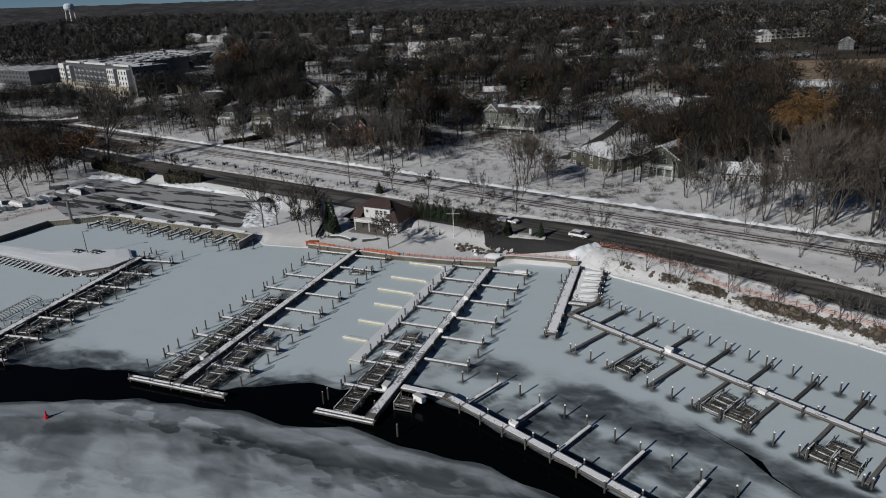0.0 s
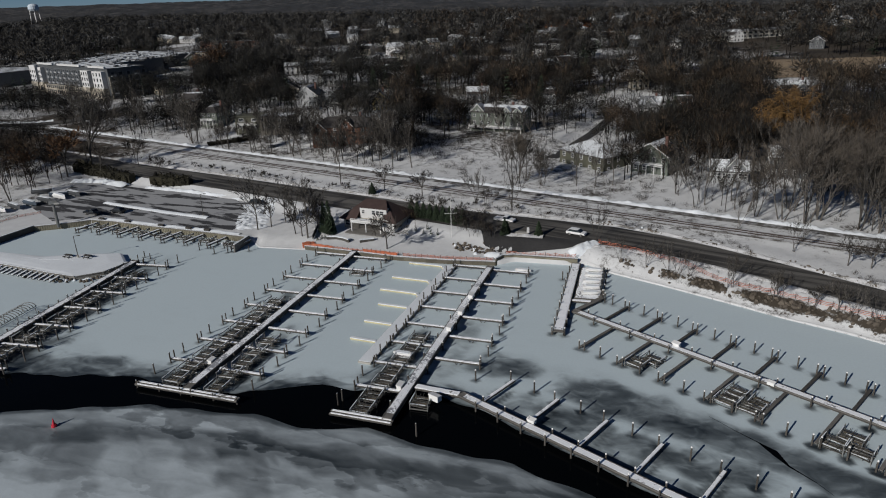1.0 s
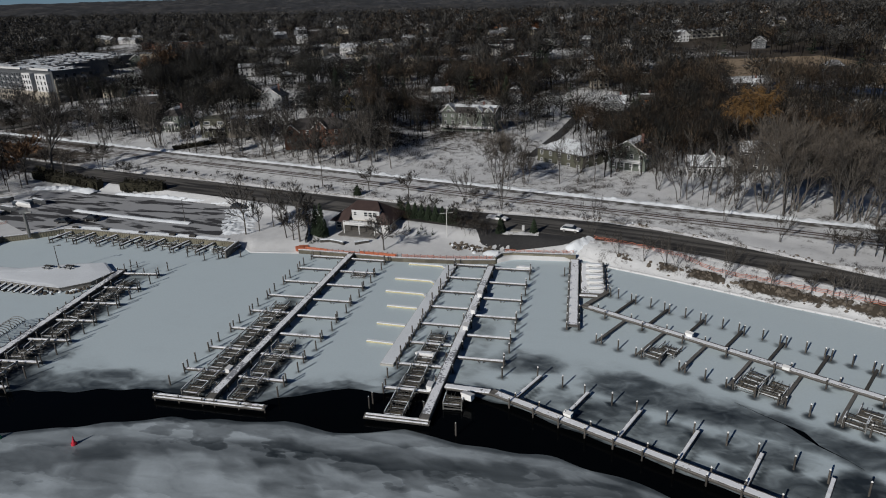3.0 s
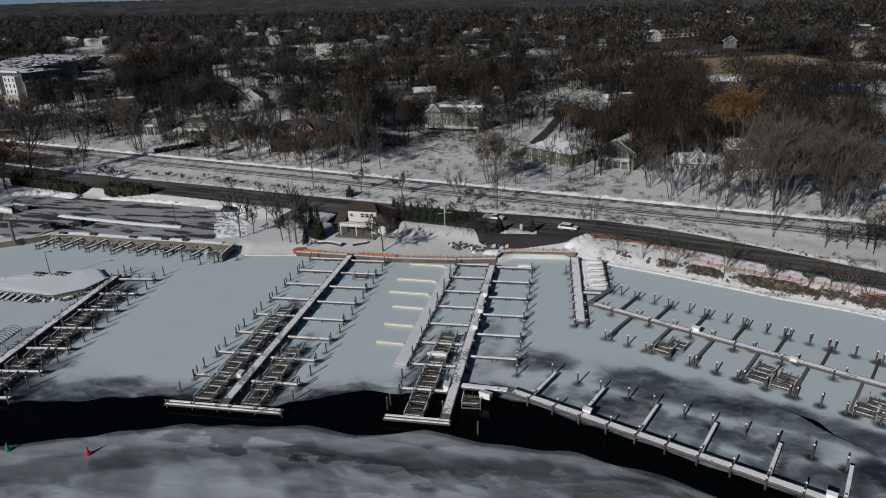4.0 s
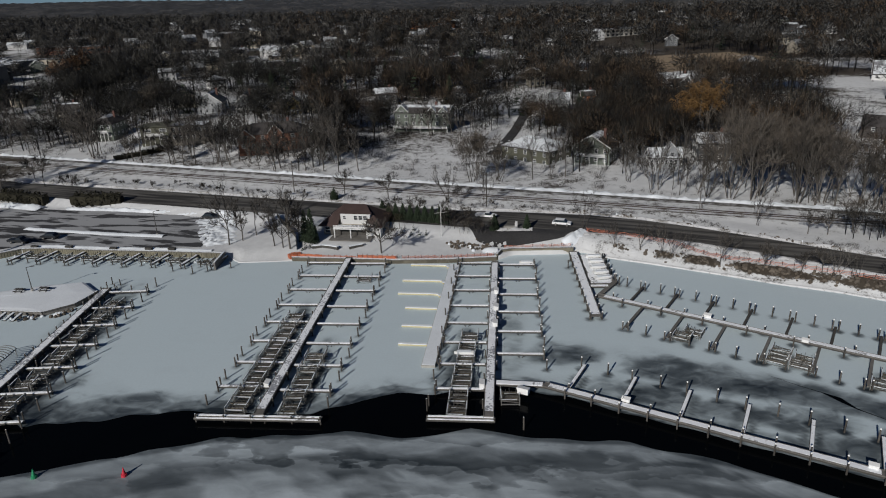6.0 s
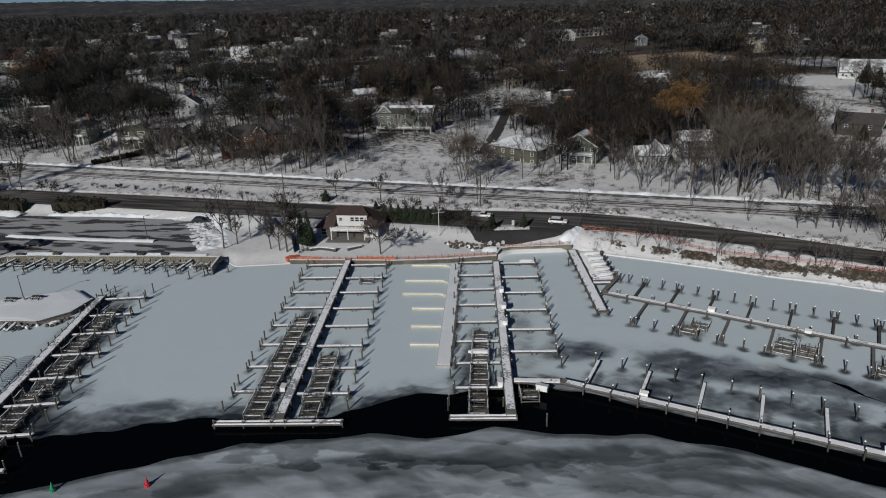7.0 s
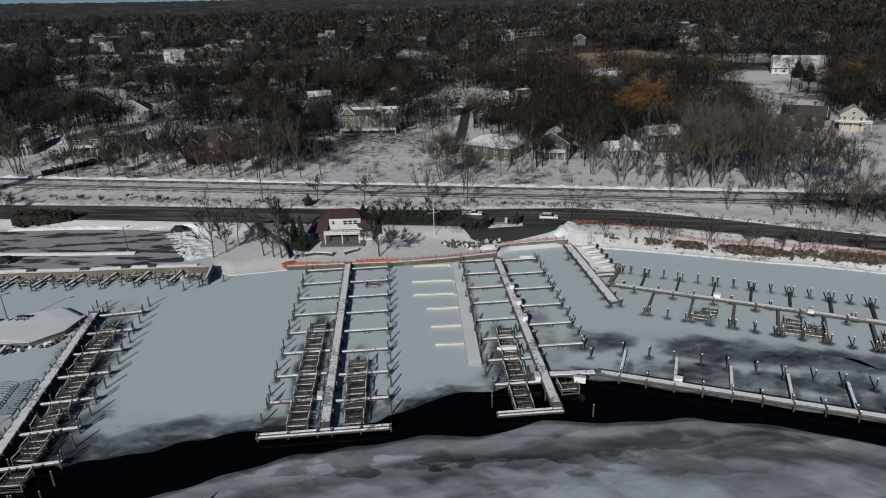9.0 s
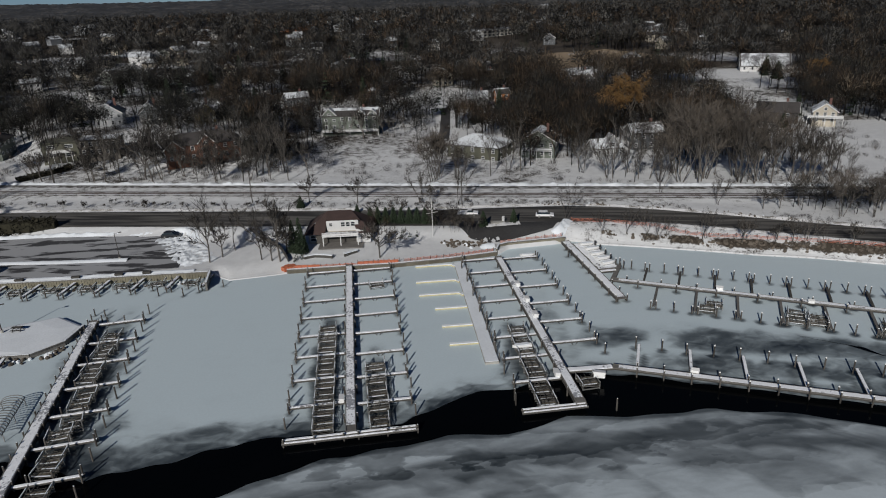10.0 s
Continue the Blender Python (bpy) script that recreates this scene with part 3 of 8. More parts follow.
for al, n in ((43.2, 8.6), (34.6, 9.0), (28.0, 8.8), (21.4, 6.2), (14.0, 5.6), (7.2, 5.0)):
    fl = thing("float_finger", Matrix.Translation((G_A[0], G_A[1], 0)), "yellow-edged float finger with snow on top", "float", "yellow float fingers")
    bend = al > 25
    pts = [straight(G_A, G_UP, al + (-1.2 if bend else 0), -1.2), straight(G_A, G_UP, al + (-0.2 if bend else 0), -1.6), straight(G_A, G_UP, al, -2.6), straight(G_A, G_UP, al + 0.1, -1.2 - n)]
    for a, b in zip(pts, pts[1:]):
        a, b = inv @ Vector((a[0], a[1], 0.2)), inv @ Vector((b[0], b[1], 0.2))
        part("float_tube", Build().beam(a, b, 0.62, 0.28), YELLOW, fl, "faded yellow float")
        part("snow_cover", Build().beam(a + Vector((0, 0, 0.20)), b + Vector((0, 0, 0.20)), 0.58, 0.13), SNOW, fl, "strip of snow")


# ---------------------------------------------------------------- boat lifts
def boat_lift(w, d, h, slats, bunk_z):
    t = thing("boat_lift", Matrix(), "empty galvanised boat lift with wooden bunks, dusted with snow", "boat lift", "boat lifts in the slips")
    for sx in (-1, 1):
        for sy in (-1, 1):
            part("post", Build().box((sx * w / 2, sy * d / 2, h / 2 - 0.3), (0.10, 0.10, h + 0.6)), GALV, t)
        part("side_rail", Build().beam((sx * w / 2, -d / 2, h - 0.15), (sx * w / 2, d / 2, h - 0.15), 0.10, 0.14), GALV, t)
        part("bunk", Build().beam((-w / 2 * 0.9, sx * d * 0.22, bunk_z), (w / 2 * 0.9, sx * d * 0.22, bunk_z), 0.20, 0.16), BUNK, t, "carpeted wooden bunk")
    for sy in (-1, 1):
        part("end_beam", Build().beam((-w / 2, sy * d / 2, 0.15), (w / 2, sy * d / 2, 0.15), 0.12, 0.16), GALV, t)
    for i in range(slats):
        y = -d / 2 + d * (i + 0.5) / slats + random.uniform(-.1, .1)
        z = bunk_z - 0.45 + 0.7 * random.random()
        part("cross_bar", Build().beam((-w / 2 - random.uniform(-.1, .3), y, z), (w / 2 + random.uniform(-.1, .2), y + random.uniform(-.25, .25), z + random.uniform(-.2, .2)), 0.075, 0.08), random.choice((GALV, DARK_TIMBER, TIMBER, GALV)), t)
    frame_bars = Build()
    for i in range(5):
        x, z = (-0.42 + 0.21 * i) * w, bunk_z + random.uniform(-.35, .45)
        frame_bars.beam((x, -d / 2, z), (x + random.uniform(-.3, .3), d / 2, z + random.uniform(-.2, .2)), 0.06, 0.07)
    for i in range(12):
        y, z = -d / 2 + d * (i + 0.5) / 12, random.uniform(0.1, bunk_z + 0.3)
        frame_bars.beam((-w / 2, y, z), (w / 2, y + random.uniform(-.3, .3), z + random.uniform(-.25, .25)), 0.05, 0.06)
    for sx in (-1, 1):
        frame_bars.beam((sx * w / 2, -d / 2, 0.1), (sx * w / 2, d / 2, h - 0.25), 0.06, 0.06).beam((sx * w / 2, d / 2, 0.1), (sx * w / 2, -d / 2, h - 0.25), 0.06, 0.06)
    part("lattice_frame", frame_bars, DARK_STEEL, t, "dark welded lattice")
    part("winch_wheel", Build().tube((w / 2 + 0.05, d / 2, h - 0.2), (w / 2 + 0.12, d / 2, h - 0.2), 0.32, 0.32, 10), GALV, t)
    part("snow_cover", Build().beam((-w / 2, -d / 2, h - 0.05), (-w / 2, d * 0.3, h - 0.05), 0.11, 0.06).beam((w / 2, -d * 0.2, h - 0.05), (w / 2, d / 2, h - 0.05), 0.11, 0.06).beam((-w / 2, d / 2, 0.26), (w * 0.4, d / 2, 0.26), 0.14, 0.06).beam((-w / 2, -d * 0.4, bunk_z + 0.14), (w / 2 * 0.7, -d * 0.4, bunk_z + 0.14), 0.16, 0.06).beam((-w * 0.3, d * 0.1, bunk_z + 0.14), (w * 0.45, d * 0.1, bunk_z + 0.14), 0.14, 0.05), SNOW, t, "strips of snow")
    return t


LIFTS = [boat_lift(2.9, 3.0, 1.5, 8, 0.75), boat_lift(3.1, 2.8, 1.8, 9, 0.9), boat_lift(2.7, 3.1, 1.3, 7, 0.65), boat_lift(2.8, 2.9, 1.6, 9, 0.8)]
USED = set()


def put_lift(origin, up, along, right, turn=0.0, low=0.0):
    i = random.randrange(4)
    p = straight(origin, up, along, right)
    yaw = math.atan2(up[1], up[0]) - math.pi / 2 + turn
    m = Matrix.Translation((p[0], p[1], low)) @ Matrix.Rotation(yaw, 4, "Z")
    if i in USED:
        copy_thing(LIFTS[i], m)
    else:
        USED.add(i)
        LIFTS[i].matrix_world = m


for bay in range(5):
    for o in (2.1, 5.5):
        if not (bay == 4 and o > 5):
            put_lift(A_O, A_UP, 7.3 * bay + o + 0.3, -3.9, random.uniform(-.04, .04))
        if bay < 3 and not (bay == 2 and o > 5):
            put_lift(A_O, A_UP, 7.3 * bay + o, 4.0, random.uniform(-.04, .04))
put_lift(A_O, A_UP, 50.5, 5.6, 0.1, -0.5)
for bay in range(4):
    for o in (2.0, 5.3):
        if bay < 3 or o < 5:
            put_lift(B_O, B_UP, 7.22 * bay + o, -4.6 + 0.25 * bay, random.uniform(-.04, .04))
put_lift(B_O, B_UP, 6.0, 3.0, 0.05)
for bay in range(7):
    for o in (1.5, 4.2):
        if (bay, o) not in ((0, 1.5), (6, 4.2)):
            put_lift(F_O, F_UP, -3.4 + 7.65 * bay + o + 0.8, 4.4 + random.uniform(-.4, .6), random.uniform(-.2, .2))
for al, r in ((18.4, 7.7), (19.6, 5.2), (33.2, 7.9), (36.6, 7.8), (33.4, 5.0), (36.8, 5.1), (47.4, 7.9), (50.2, 7.6), (48.6, 5.0), (62.4, 7.8), (63, 5.2)):
    put_lift(D_O, D_UP, al, r, math.pi / 2 + random.uniform(-.05, .05), -0.35)


# dock boxes and small white covers
def dock_box(p, yaw, z=0.85, s=1.0):
    t = thing("dock_box", Matrix.Translation((p[0], p[1], z)) @ Matrix.Rotation(yaw, 4, "Z"), "white plastic dock box with a sloping lid", "dock box", "dock boxes")
    part("body", Build().box((0, 0, 0.28 * s), (1.3 * s, 0.7 * s, 0.56 * s)), WHITE_PVC, t)
    lid = Build().add([(-0.7 * s, -0.4 * s, 0.56 * s), (0.7 * s, -0.4 * s, 0.56 * s), (0.7 * s, 0.4 * s, 0.56 * s), (-0.7 * s, 0.4 * s, 0.56 * s), (-0.7 * s, -0.4 * s, 0.64 * s), (0.7 * s, -0.4 * s, 0.64 * s), (0.7 * s, 0.4 * s, 0.80 * s), (-0.7 * s, 0.4 * s, 0.80 * s)], [(3, 2, 1, 0), (4, 5, 6, 7), (0, 1, 5, 4), (1, 2, 6, 5), (2, 3, 7, 6), (3, 0, 4, 7)])
    part("lid", lid, WHITE_PVC, t)


ayaw, byaw, cyaw, dyaw = (math.atan2(u[1], u[0]) for u in (A_UP, B_UP, C_UP, D_UP))
dock_box(straight(A_O, A_UP, 8.0, -1.3), ayaw, 0.84)
dock_box(straight(B_O, B_UP, 8.2, -1.2), byaw, 0.82, 1.1)
for al, r in ((27.6, 0.5), (34.2, 0.6), (41.5, 0.5)):
    dock_box(straight(B_O, B_UP, al, r), byaw, 1.14, 1.15)
dock_box(straight(C_O, C_UP, 12.2, -1.0), cyaw, 0.92, 0.9)
dock_box(straight(C_O, C_UP, 42.5, -0.5), cyaw, 0.98, 0.85)
dock_box(straight(D_O, D_UP, 20.4, -0.6), dyaw, 0.98, 0.95)
dock_box(straight(D_O, D_UP, 36.2, 0.5), dyaw, 0.98, 0.8)
dock_box(straight(B_O, B_UP, 6.4, 5.0), byaw + 1.2, 0.9, 1.3)


# small craft and jet-ski cradles by the short dock
def skiff(p, yaw, s=1.0, label="small white upturned boat under snow", z=0.0):
    t = thing("small_boat", Matrix.Translation((p[0], p[1], z)) @ Matrix.Rotation(yaw, 4, "Z"), label, "boat", "small boats on the ice")
    hull = Build()
    n, vs = 9, []
    for i in range(n):
        u = i / (n - 1)
        half = 0.75 * s * (1 - abs(2 * u - 0.8) ** 2.6 * 0.55 if u > 0.4 else 0.9 - 0.1 * (0.4 - u)) * (0.15 if i == n - 1 else 1)
        x = (u - 0.5) * 3.6 * s
        vs += [(x, -half, 0.42), (x, -half * 0.8, 0.15), (x, half * 0.8, 0.15), (x, half, 0.42), (x, half * 0.8, 0.56), (x, 0, 0.68 - 0.1 * u), (x, -half * 0.8, 0.56)]
    fs = [(7 * i + j, 7 * i + (j + 1) % 7, 7 * i + 7 + (j + 1) % 7, 7 * i + 7 + j) for i in range(n - 1) for j in range(7)]
    fs += [tuple(range(6, -1, -1)), tuple(7 * (n - 1) + j for j in range(7))]
    part("hull", hull.add(vs, fs), WHITE_PVC, t)
    part("snow_cover", Build().beam((-1.3 * s, 0, 0.68), (1.2 * s, 0, 0.62), 0.8 * s, 0.1), SNOW, t)
    part("cradle", Build().box((0, 0, 0.08), (2.4 * s, 0.9 * s, 0.16)), GALV, t)


eyaw = math.atan2(E_UP[1], E_UP[0])
for k, (al, r) in enumerate(((29.5, 4.2), (26.5, 4.3), (23.2, 4.2), (20.3, 4.4), (17.5, 4.3))):
    skiff(straight(E_O, E_UP, al, r), eyaw - math.pi / 2 + 0.05 * k, 1.05, z=0.66)
for k, al in enumerate((30.5, 27.8, 24.6, 21.6, 18.7, 16.5)):
    pile(None, straight(E_O, E_UP, al, 6.7), 1.2, alone=True)
deck_part(dock_e, "boat_platform", straight(E_O, E_UP, 15.0, 3.7), straight(E_O, E_UP, 31.4, 3.7), 5.2, 0.55, 0.3)
MOTOR = mat("motor_cover", (0.035, 0.037, 0.04), 0.4, vary=0.2, bump=0.0)
for k, al in enumerate((29.3, 26.2, 23.0, 20.1)):
    om = thing("outboard_motor", Matrix.Translation((*straight(E_O, E_UP, al, 6.0)[:2], 0.62)), "dark outboard motor tilted up at a stern", "outboard motor", "outboard motors")
    part("cowl", Build().tube((0, 0, 0.55), (0.1, 0, 1.05), 0.24, 0.17, 8), MOTOR, om)
    part("shaft", Build().beam((0, 0, 0.0), (0.02, 0, 0.6), 0.14, 0.2), MOTOR, om)
skiff((15.2, 131.9), -0.35, 0.95)
skiff(straight(B_O, B_UP, 17.4, -4.5), byaw + 1.57, 0.9, "small white boat under snow on a lift", 0.9)


# ---------------------------------------------------------------- seawalls
LOW_WALL = mat("weathered_sheet_wall", (0.12, 0.108, 0.082), 0.85, vary=0.35, scale=1.2, bump=0.4, per_object=0.2)
SEAWALL = mat("sheet_pile_wall", (0.185, 0.17, 0.125), 0.85, vary=0.3, scale=1.5, bump=0.4, per_object=0.15)


def seawall(name, pts, top, label, panel=2.4, material=SEAWALL, ribs=True):
    w = tagged(new(name), label, "seawall", kind="structure")
    for a, b in zip(pts, pts[1:]):
        u, l = unit(a, b)
        n = max(1, round(l / panel))
        for i in range(n):
            p, q = Vector((a[0] + u[0] * l * i / n, a[1] + u[1] * l * i / n, 0)), Vector((a[0] + u[0] * l * (i + 1) / n, a[1] + u[1] * l * (i + 1) / n, 0))
            z = Vector((0, 0, (top - 1.2) / 2))
            g = (q - p).normalized() * 0.012
            bb = Build().beam(p + z + g, q + z - g, 0.35, top + 1.2)
            if ribs:
                for k in range(4):
                    c = p + (q - p) * (k + 0.5) / 4
                    nn = Vector((u[1], -u[0], 0)) * 0.2
                    bb.box(c + nn + z, (0.16, 0.12, top + 1.1), math.atan2(u[1], u[0]))
            part("panel", bb, material, w)
        part("cap_beam", Build().beam(Vector((*a, top + 0.1)), Vector((*b, top + 0.1)), 0.62, 0.2), TIMBER, w)
        part("snow_cap", Build().beam(Vector((*a, top + 0.235)), Vector((*b, top + 0.235)), 0.42, 0.07), SNOW, w)
    return w


seawall("seawall_1", [(-113, 177.2), (-106, 178.6), (-99, 181), (-92, 178.7), (-79, 172.5), (-64, 166), (-50, 159.6)], 1.35, "ribbed yellowish timber seawall along the parking lot")
# dark timber chosen so the colour carries the shade on this face
seawall("seawall_2", [(-119.4, 163.4), (-113, 177.2)], 1.5, "dark timber bulkhead in shade", ribs=False, material=DARK_TIMBER)
seawall("seawall_3", [(-35, 152.4), (-24.5, 147.9), (-13.2, 142.6), (-1, 138.6), (9.6, 136.2)], 0.85, "weathered timber seawall below the clubhouse lawn", ribs=False, material=LOW_WALL)
seawall("seawall_4", [(9.6, 136.2), (11.5, 138.4), (14, 138.4), (27.5, 134.0)], 1.5, "tan timber seawall beside the boat docks", ribs=False)
seawall("seawall_5", [(-50.2, 159.4), (-52.2, 152.8)], 1.7, "weathered timber return wall standing in the ice", ribs=True, material=TIMBER)

for x_, y_ in ((-96.0, 180.2), (-87.5, 176.9), (-76.5, 171.7), (-68.0, 168.2), (-62.5, 165.9)):
    st = thing("storage_crate", Matrix.Translation((x_, y_ + 0.5, 1.36)) @ Matrix.Rotation(-0.43, 4, "Z"), "low dark crate on the snowy seawall walk", "crate", "crates along the seawall")
    part("body", Build().box((0, 0, 0.26), (1.7, 0.7, 0.52)), DARK_TIMBER, st)
    part("lid", Build().box((0, 0, 0.55), (1.8, 0.8, 0.07)), DARK_TIMBER, st)
# slanting slip fingers along the lot's seawall
for i in range(8):
    x = -97 + 6.75 * i
    y = float(np.interp(x, (-99, -92, -79, -64, -50), (181, 178.7, 172.5, 166, 159.6)))
    sd = thing("slip_finger", Matrix.Translation((x, y, 0)), "weathered timber slip finger from the seawall", "dock", "slip fingers along the seawall")
    tip = (x - 3.3, y - 6.2)
    deck_part(sd, "deck", (x, y - 0.3), tip, 0.7, 0.95)
    pile(sd, tip, 1.5), pile(sd, (tip[0] + 0.9, tip[1] - 0.3), 1.4), pile(sd, (x - 1.6, y - 3), 1.4)
    pile(None, (x + 1.0, y - 6.6), 1.6, alone=True)
    if i not in (0,):
        put_lift((x, y), (0.47, 0.88), -3.4, -3.4, 0.1, -0.4)

# ---------------------------------------------------------------- snow-covered mole
MOLE = [(-125, 158), (-112.2, 153.1), (-100.4, 147.5), (-92, 143.3), (-84.2, 139.9), (-78.8, 142.1), (-75.8, 147.2), (-79.5, 153.8), (-88, 154.6), (-98.5, 154.2), (-117.2, 161), (-128, 165)]
mo = Build()
c = Vector((sum(p[0] for p in MOLE) / len(MOLE), sum(p[1] for p in MOLE) / len(MOLE), 0))
rings = ((1.0, -0.8), (1.0, 0.62), (0.97, 0.80), (0.8, 0.92), (0.45, 1.0), (0.0, 1.02))
nm = len(MOLE)
mv = [(c.x + (p[0] - c.x) * k, c.y + (p[1] - c.y) * k, z + (0.05 * random.random() if k < 0.95 else 0)) for k, z in rings for p in MOLE]
mo.add(mv, [(j * nm + i, j * nm + (i + 1) % nm, (j + 1) * nm + (i + 1) % nm, (j + 1) * nm + i) for j in range(len(rings) - 1) for i in range(nm)])
mole = tagged(part("mole", mo, SNOW), "flat mole blanketed with smooth snow", "mole", kind="structure")
seawall("mole_edge", [(-112.2, 152.9), (-100.4, 147.3), (-92, 143.1), (-84.2, 139.7), (-78.8, 141.9), (-75.6, 147.1)], 0.72, "low timber edging of the snowy mole", ribs=False, material=TIMBER)


def rock_mesh(seed, n=2):
    rnd = random.Random(seed)
    bm = bmesh.new()
    bmesh.ops.create_icosphere(bm, subdivisions=1, radius=0.5)
    for v in bm.verts:
        v.co *= rnd.uniform(0.72, 1.12)
        v.co.z *= 0.7
    me = bpy.data.meshes.new("rock")
    bm.to_mesh(me)
    bm.free()
    return me


ROCKS = [rock_mesh(i) for i in range(7)]


SNOWY = [rock_mesh(i + 30) for i in range(5)]


def rocks(name, label, spots, snowy=0.25):
    r = tagged(new(name), label, "rocks", kind="structure")
    for x, y, z, s in spots:
        o = part("snow_capped_stone", random.choice(SNOWY), SNOW, r) if random.random() < snowy else part("stone", random.choice(ROCKS), STONE, r)
        o.matrix_local = Matrix.LocRotScale((x, y, z), Euler((random.uniform(0, 6), random.uniform(0, .5), random.uniform(0, 6))), (s * random.uniform(.8, 1.3), s * random.uniform(.8, 1.2), s))
    return r


ms = []
mpts = [(-101, 144.6), (-91, 140.9), (-83, 138.2), (-77.5, 140.6)]
for a, b in zip(mpts, mpts[1:]):
    for k in range(16):
        u = random.random()
        ms.append((a[0] + (b[0] - a[0]) * u + random.uniform(-.6, .6), a[1] + (b[1] - a[1]) * u + random.uniform(-.9, .9), 0.15, random.uniform(.6, 1.2)))
for k in range(150):
    u = random.random()
    x_ = -100 + 49 * u
    y_ = float(np.interp(x_, (-99, -92, -79, -64, -50), (181, 178.7, 172.5, 166, 159.6)))
    if random.random() < 0.93:
        ms.append((x_ - random.uniform(0.2, 2.0), y_ - random.uniform(0.5, 3.6), 0.1, random.uniform(.35, .8)))
rocks("mole_riprap", "grey boulders with snow along mole and seawall", ms)
rs = []
for k in range(430):
    x = random.uniform(36, 92)
    v = random.gauss(2.6, 0.6)
    y = shore_y(x) + v * 1.5
    if wob(x, y, 0.16, 2) > -0.15 or random.random() < 0.2:
        rs.append((x, y, land(x, y) + 0.05, random.uniform(0.4, 1.1) * random.uniform(0.7, 1.3)))
rs = rs[:298]
rocks("shore_riprap", "brown and grey boulders along the snowy shore", rs, 0.0)
rs = []
for k in range(110):
    x = random.uniform(34, 78)
    wv = road_w(x) + 8.6 + abs(random.gauss(0, 0.9))
    if wob(x, 0, 0.22, 6) > -0.05:
        rs.append((x, wv - SL * x, land(x, wv - SL * x) + 0.1, random.uniform(0.4, 0.9)))
rocks("roadside_clods", "dark clods of earth thrown up beside the road", rs, 0.15)
rs = []
for k in range(85):
    u = random.random()
    x = 1.5 + 8.5 * u + random.gauss(0, 0.8)
    y = 146.0 - 5.0 * u + random.gauss(0, 0.9)
    rs.append((x, y, land(x, y) + 0.1, random.uniform(0.5, 1.15)))
rocks("garden_rocks", "dark garden boulders with snow between them", rs, 0.08)
for x, y in ((-86.5, 153.2), (-91.5, 154.2)):
    y -= 2.2
    t = thing("picnic_table", Matrix.Translation((x, y, 0.95)) @ Matrix.Rotation(-0.4, 4, "Z"), "dark timber picnic table standing in snow", "picnic table", "picnic tables on the mole")
    part("tabletop", Build().box((0, 0, 0.75), (1.9, 0.8, 0.06)), DARK_TIMBER, t)
    for s in (-1, 1):
        part("bench", Build().box((0, s * 0.75, 0.45), (1.9, 0.3, 0.06)), DARK_TIMBER, t)
        part("trestle", Build().beam((s * 0.7, -0.8, 0), (s * 0.7, 0.3, 0.74), 0.09, 0.09).beam((s * 0.7, 0.8, 0), (s * 0.7, -0.3, 0.74), 0.09, 0.09).beam((s * 0.7, -0.85, 0.42), (s * 0.7, 0.85, 0.42), 0.07, 0.09), DARK_TIMBER, t)

# slatted boat cradle cover by the west dock
cv = thing("lift_canopy", Matrix.Translation((-86.8, 119.0, 0)) @ Matrix.Rotation(math.atan2(F_UP[1], F_UP[0]), 4, "Z"), "bare curved ribs of a boat lift canopy", "boat lift canopy")
for i in range(15):
    x = -4.8 + 9.6 * i / 14
    pts = [(x, 1.6 * math.cos(a), 1.3 + 0.75 * math.sin(a)) for a in np.linspace(0, math.pi, 7)]
    b = Build()
    for p, q in zip(pts, pts[1:]):
        b.beam(p, q, 0.14, 0.08)
    part("rib", b, GALV, cv)
for s in (-1, 1):
    part("rail", Build().beam((-5, 1.6 * s, 1.3), (5, 1.6 * s, 1.3), 0.1, 0.1), GALV, cv)
    for x in (-4.5, 0, 4.5):
        part("post", Build().box((x, 1.6 * s, 0.5), (0.1, 0.1, 1.7)), GALV, cv)


# ---------------------------------------------------------------- buoys
def buoy(x, y, colour, label):
    t = thing("buoy", Matrix.Translation((x, y, 0)), label, "buoy", "channel buoys")
    part("base", Build().tube((0, 0, -0.1), (0, 0, 0.35), 0.42, 0.36, 12), colour, t)
    part("tower", Build().tube((0, 0, 0.35), (0.05, 0, 1.05), 0.26, 0.10, 10), colour, t)
    part("top_mark", Build().tube((0.05, 0, 1.05), (0.06, 0, 1.35), 0.12, 0.03, 8), colour, t)


buoy(-60.6, 82.9, mat("red_paint", (0.5, 0.03, 0.05), 0.5, bump=0), "red channel buoy frozen into the ice")
buoy(-71.9, 86.2, mat("green_paint", (0.02, 0.22, 0.10), 0.5, bump=0), "green channel buoy frozen into the ice")


# ---------------------------------------------------------------- orange safety fence
def fence_line(pts, h=1.1, post_gap=2.2, label="sagging orange plastic safety fence on posts", base=None):
    t = thing("safety_fence", Matrix(), label, "fence", "orange safety fences")
    for a, b in zip(pts, pts[1:]):
        u, l = unit(a, b)
        n = max(1, round(l / post_gap))
        net, prev = Build(), None
        for i in range(n + 1):
            x, y = a[0] + u[0] * l * i / n, a[1] + u[1] * l * i / n
            z = (base if base is not None else land(x, y))
            part("post", Build().box((x, y, z + h / 2), (0.07, 0.07, h + 0.2)), DARK_TIMBER, t)
            if prev:
                px, py, pz = prev
                mx, my, mz = (x + px) / 2, (y + py) / 2, (z + pz) / 2 - random.uniform(0.05, 0.3)
                for p, q in (((px, py, pz), (mx, my, mz)), ((mx, my, mz), (x, y, z))):
                    for lo in (0.12, 0.42, 0.72):
                        net.beam((p[0], p[1], p[2] + h * lo + 0.1), (q[0], q[1], q[2] + h * lo + 0.1), 0.02, 0.075)
            prev = (x, y, z)
        part("netting", net, ORANGE, t, "torn orange netting")


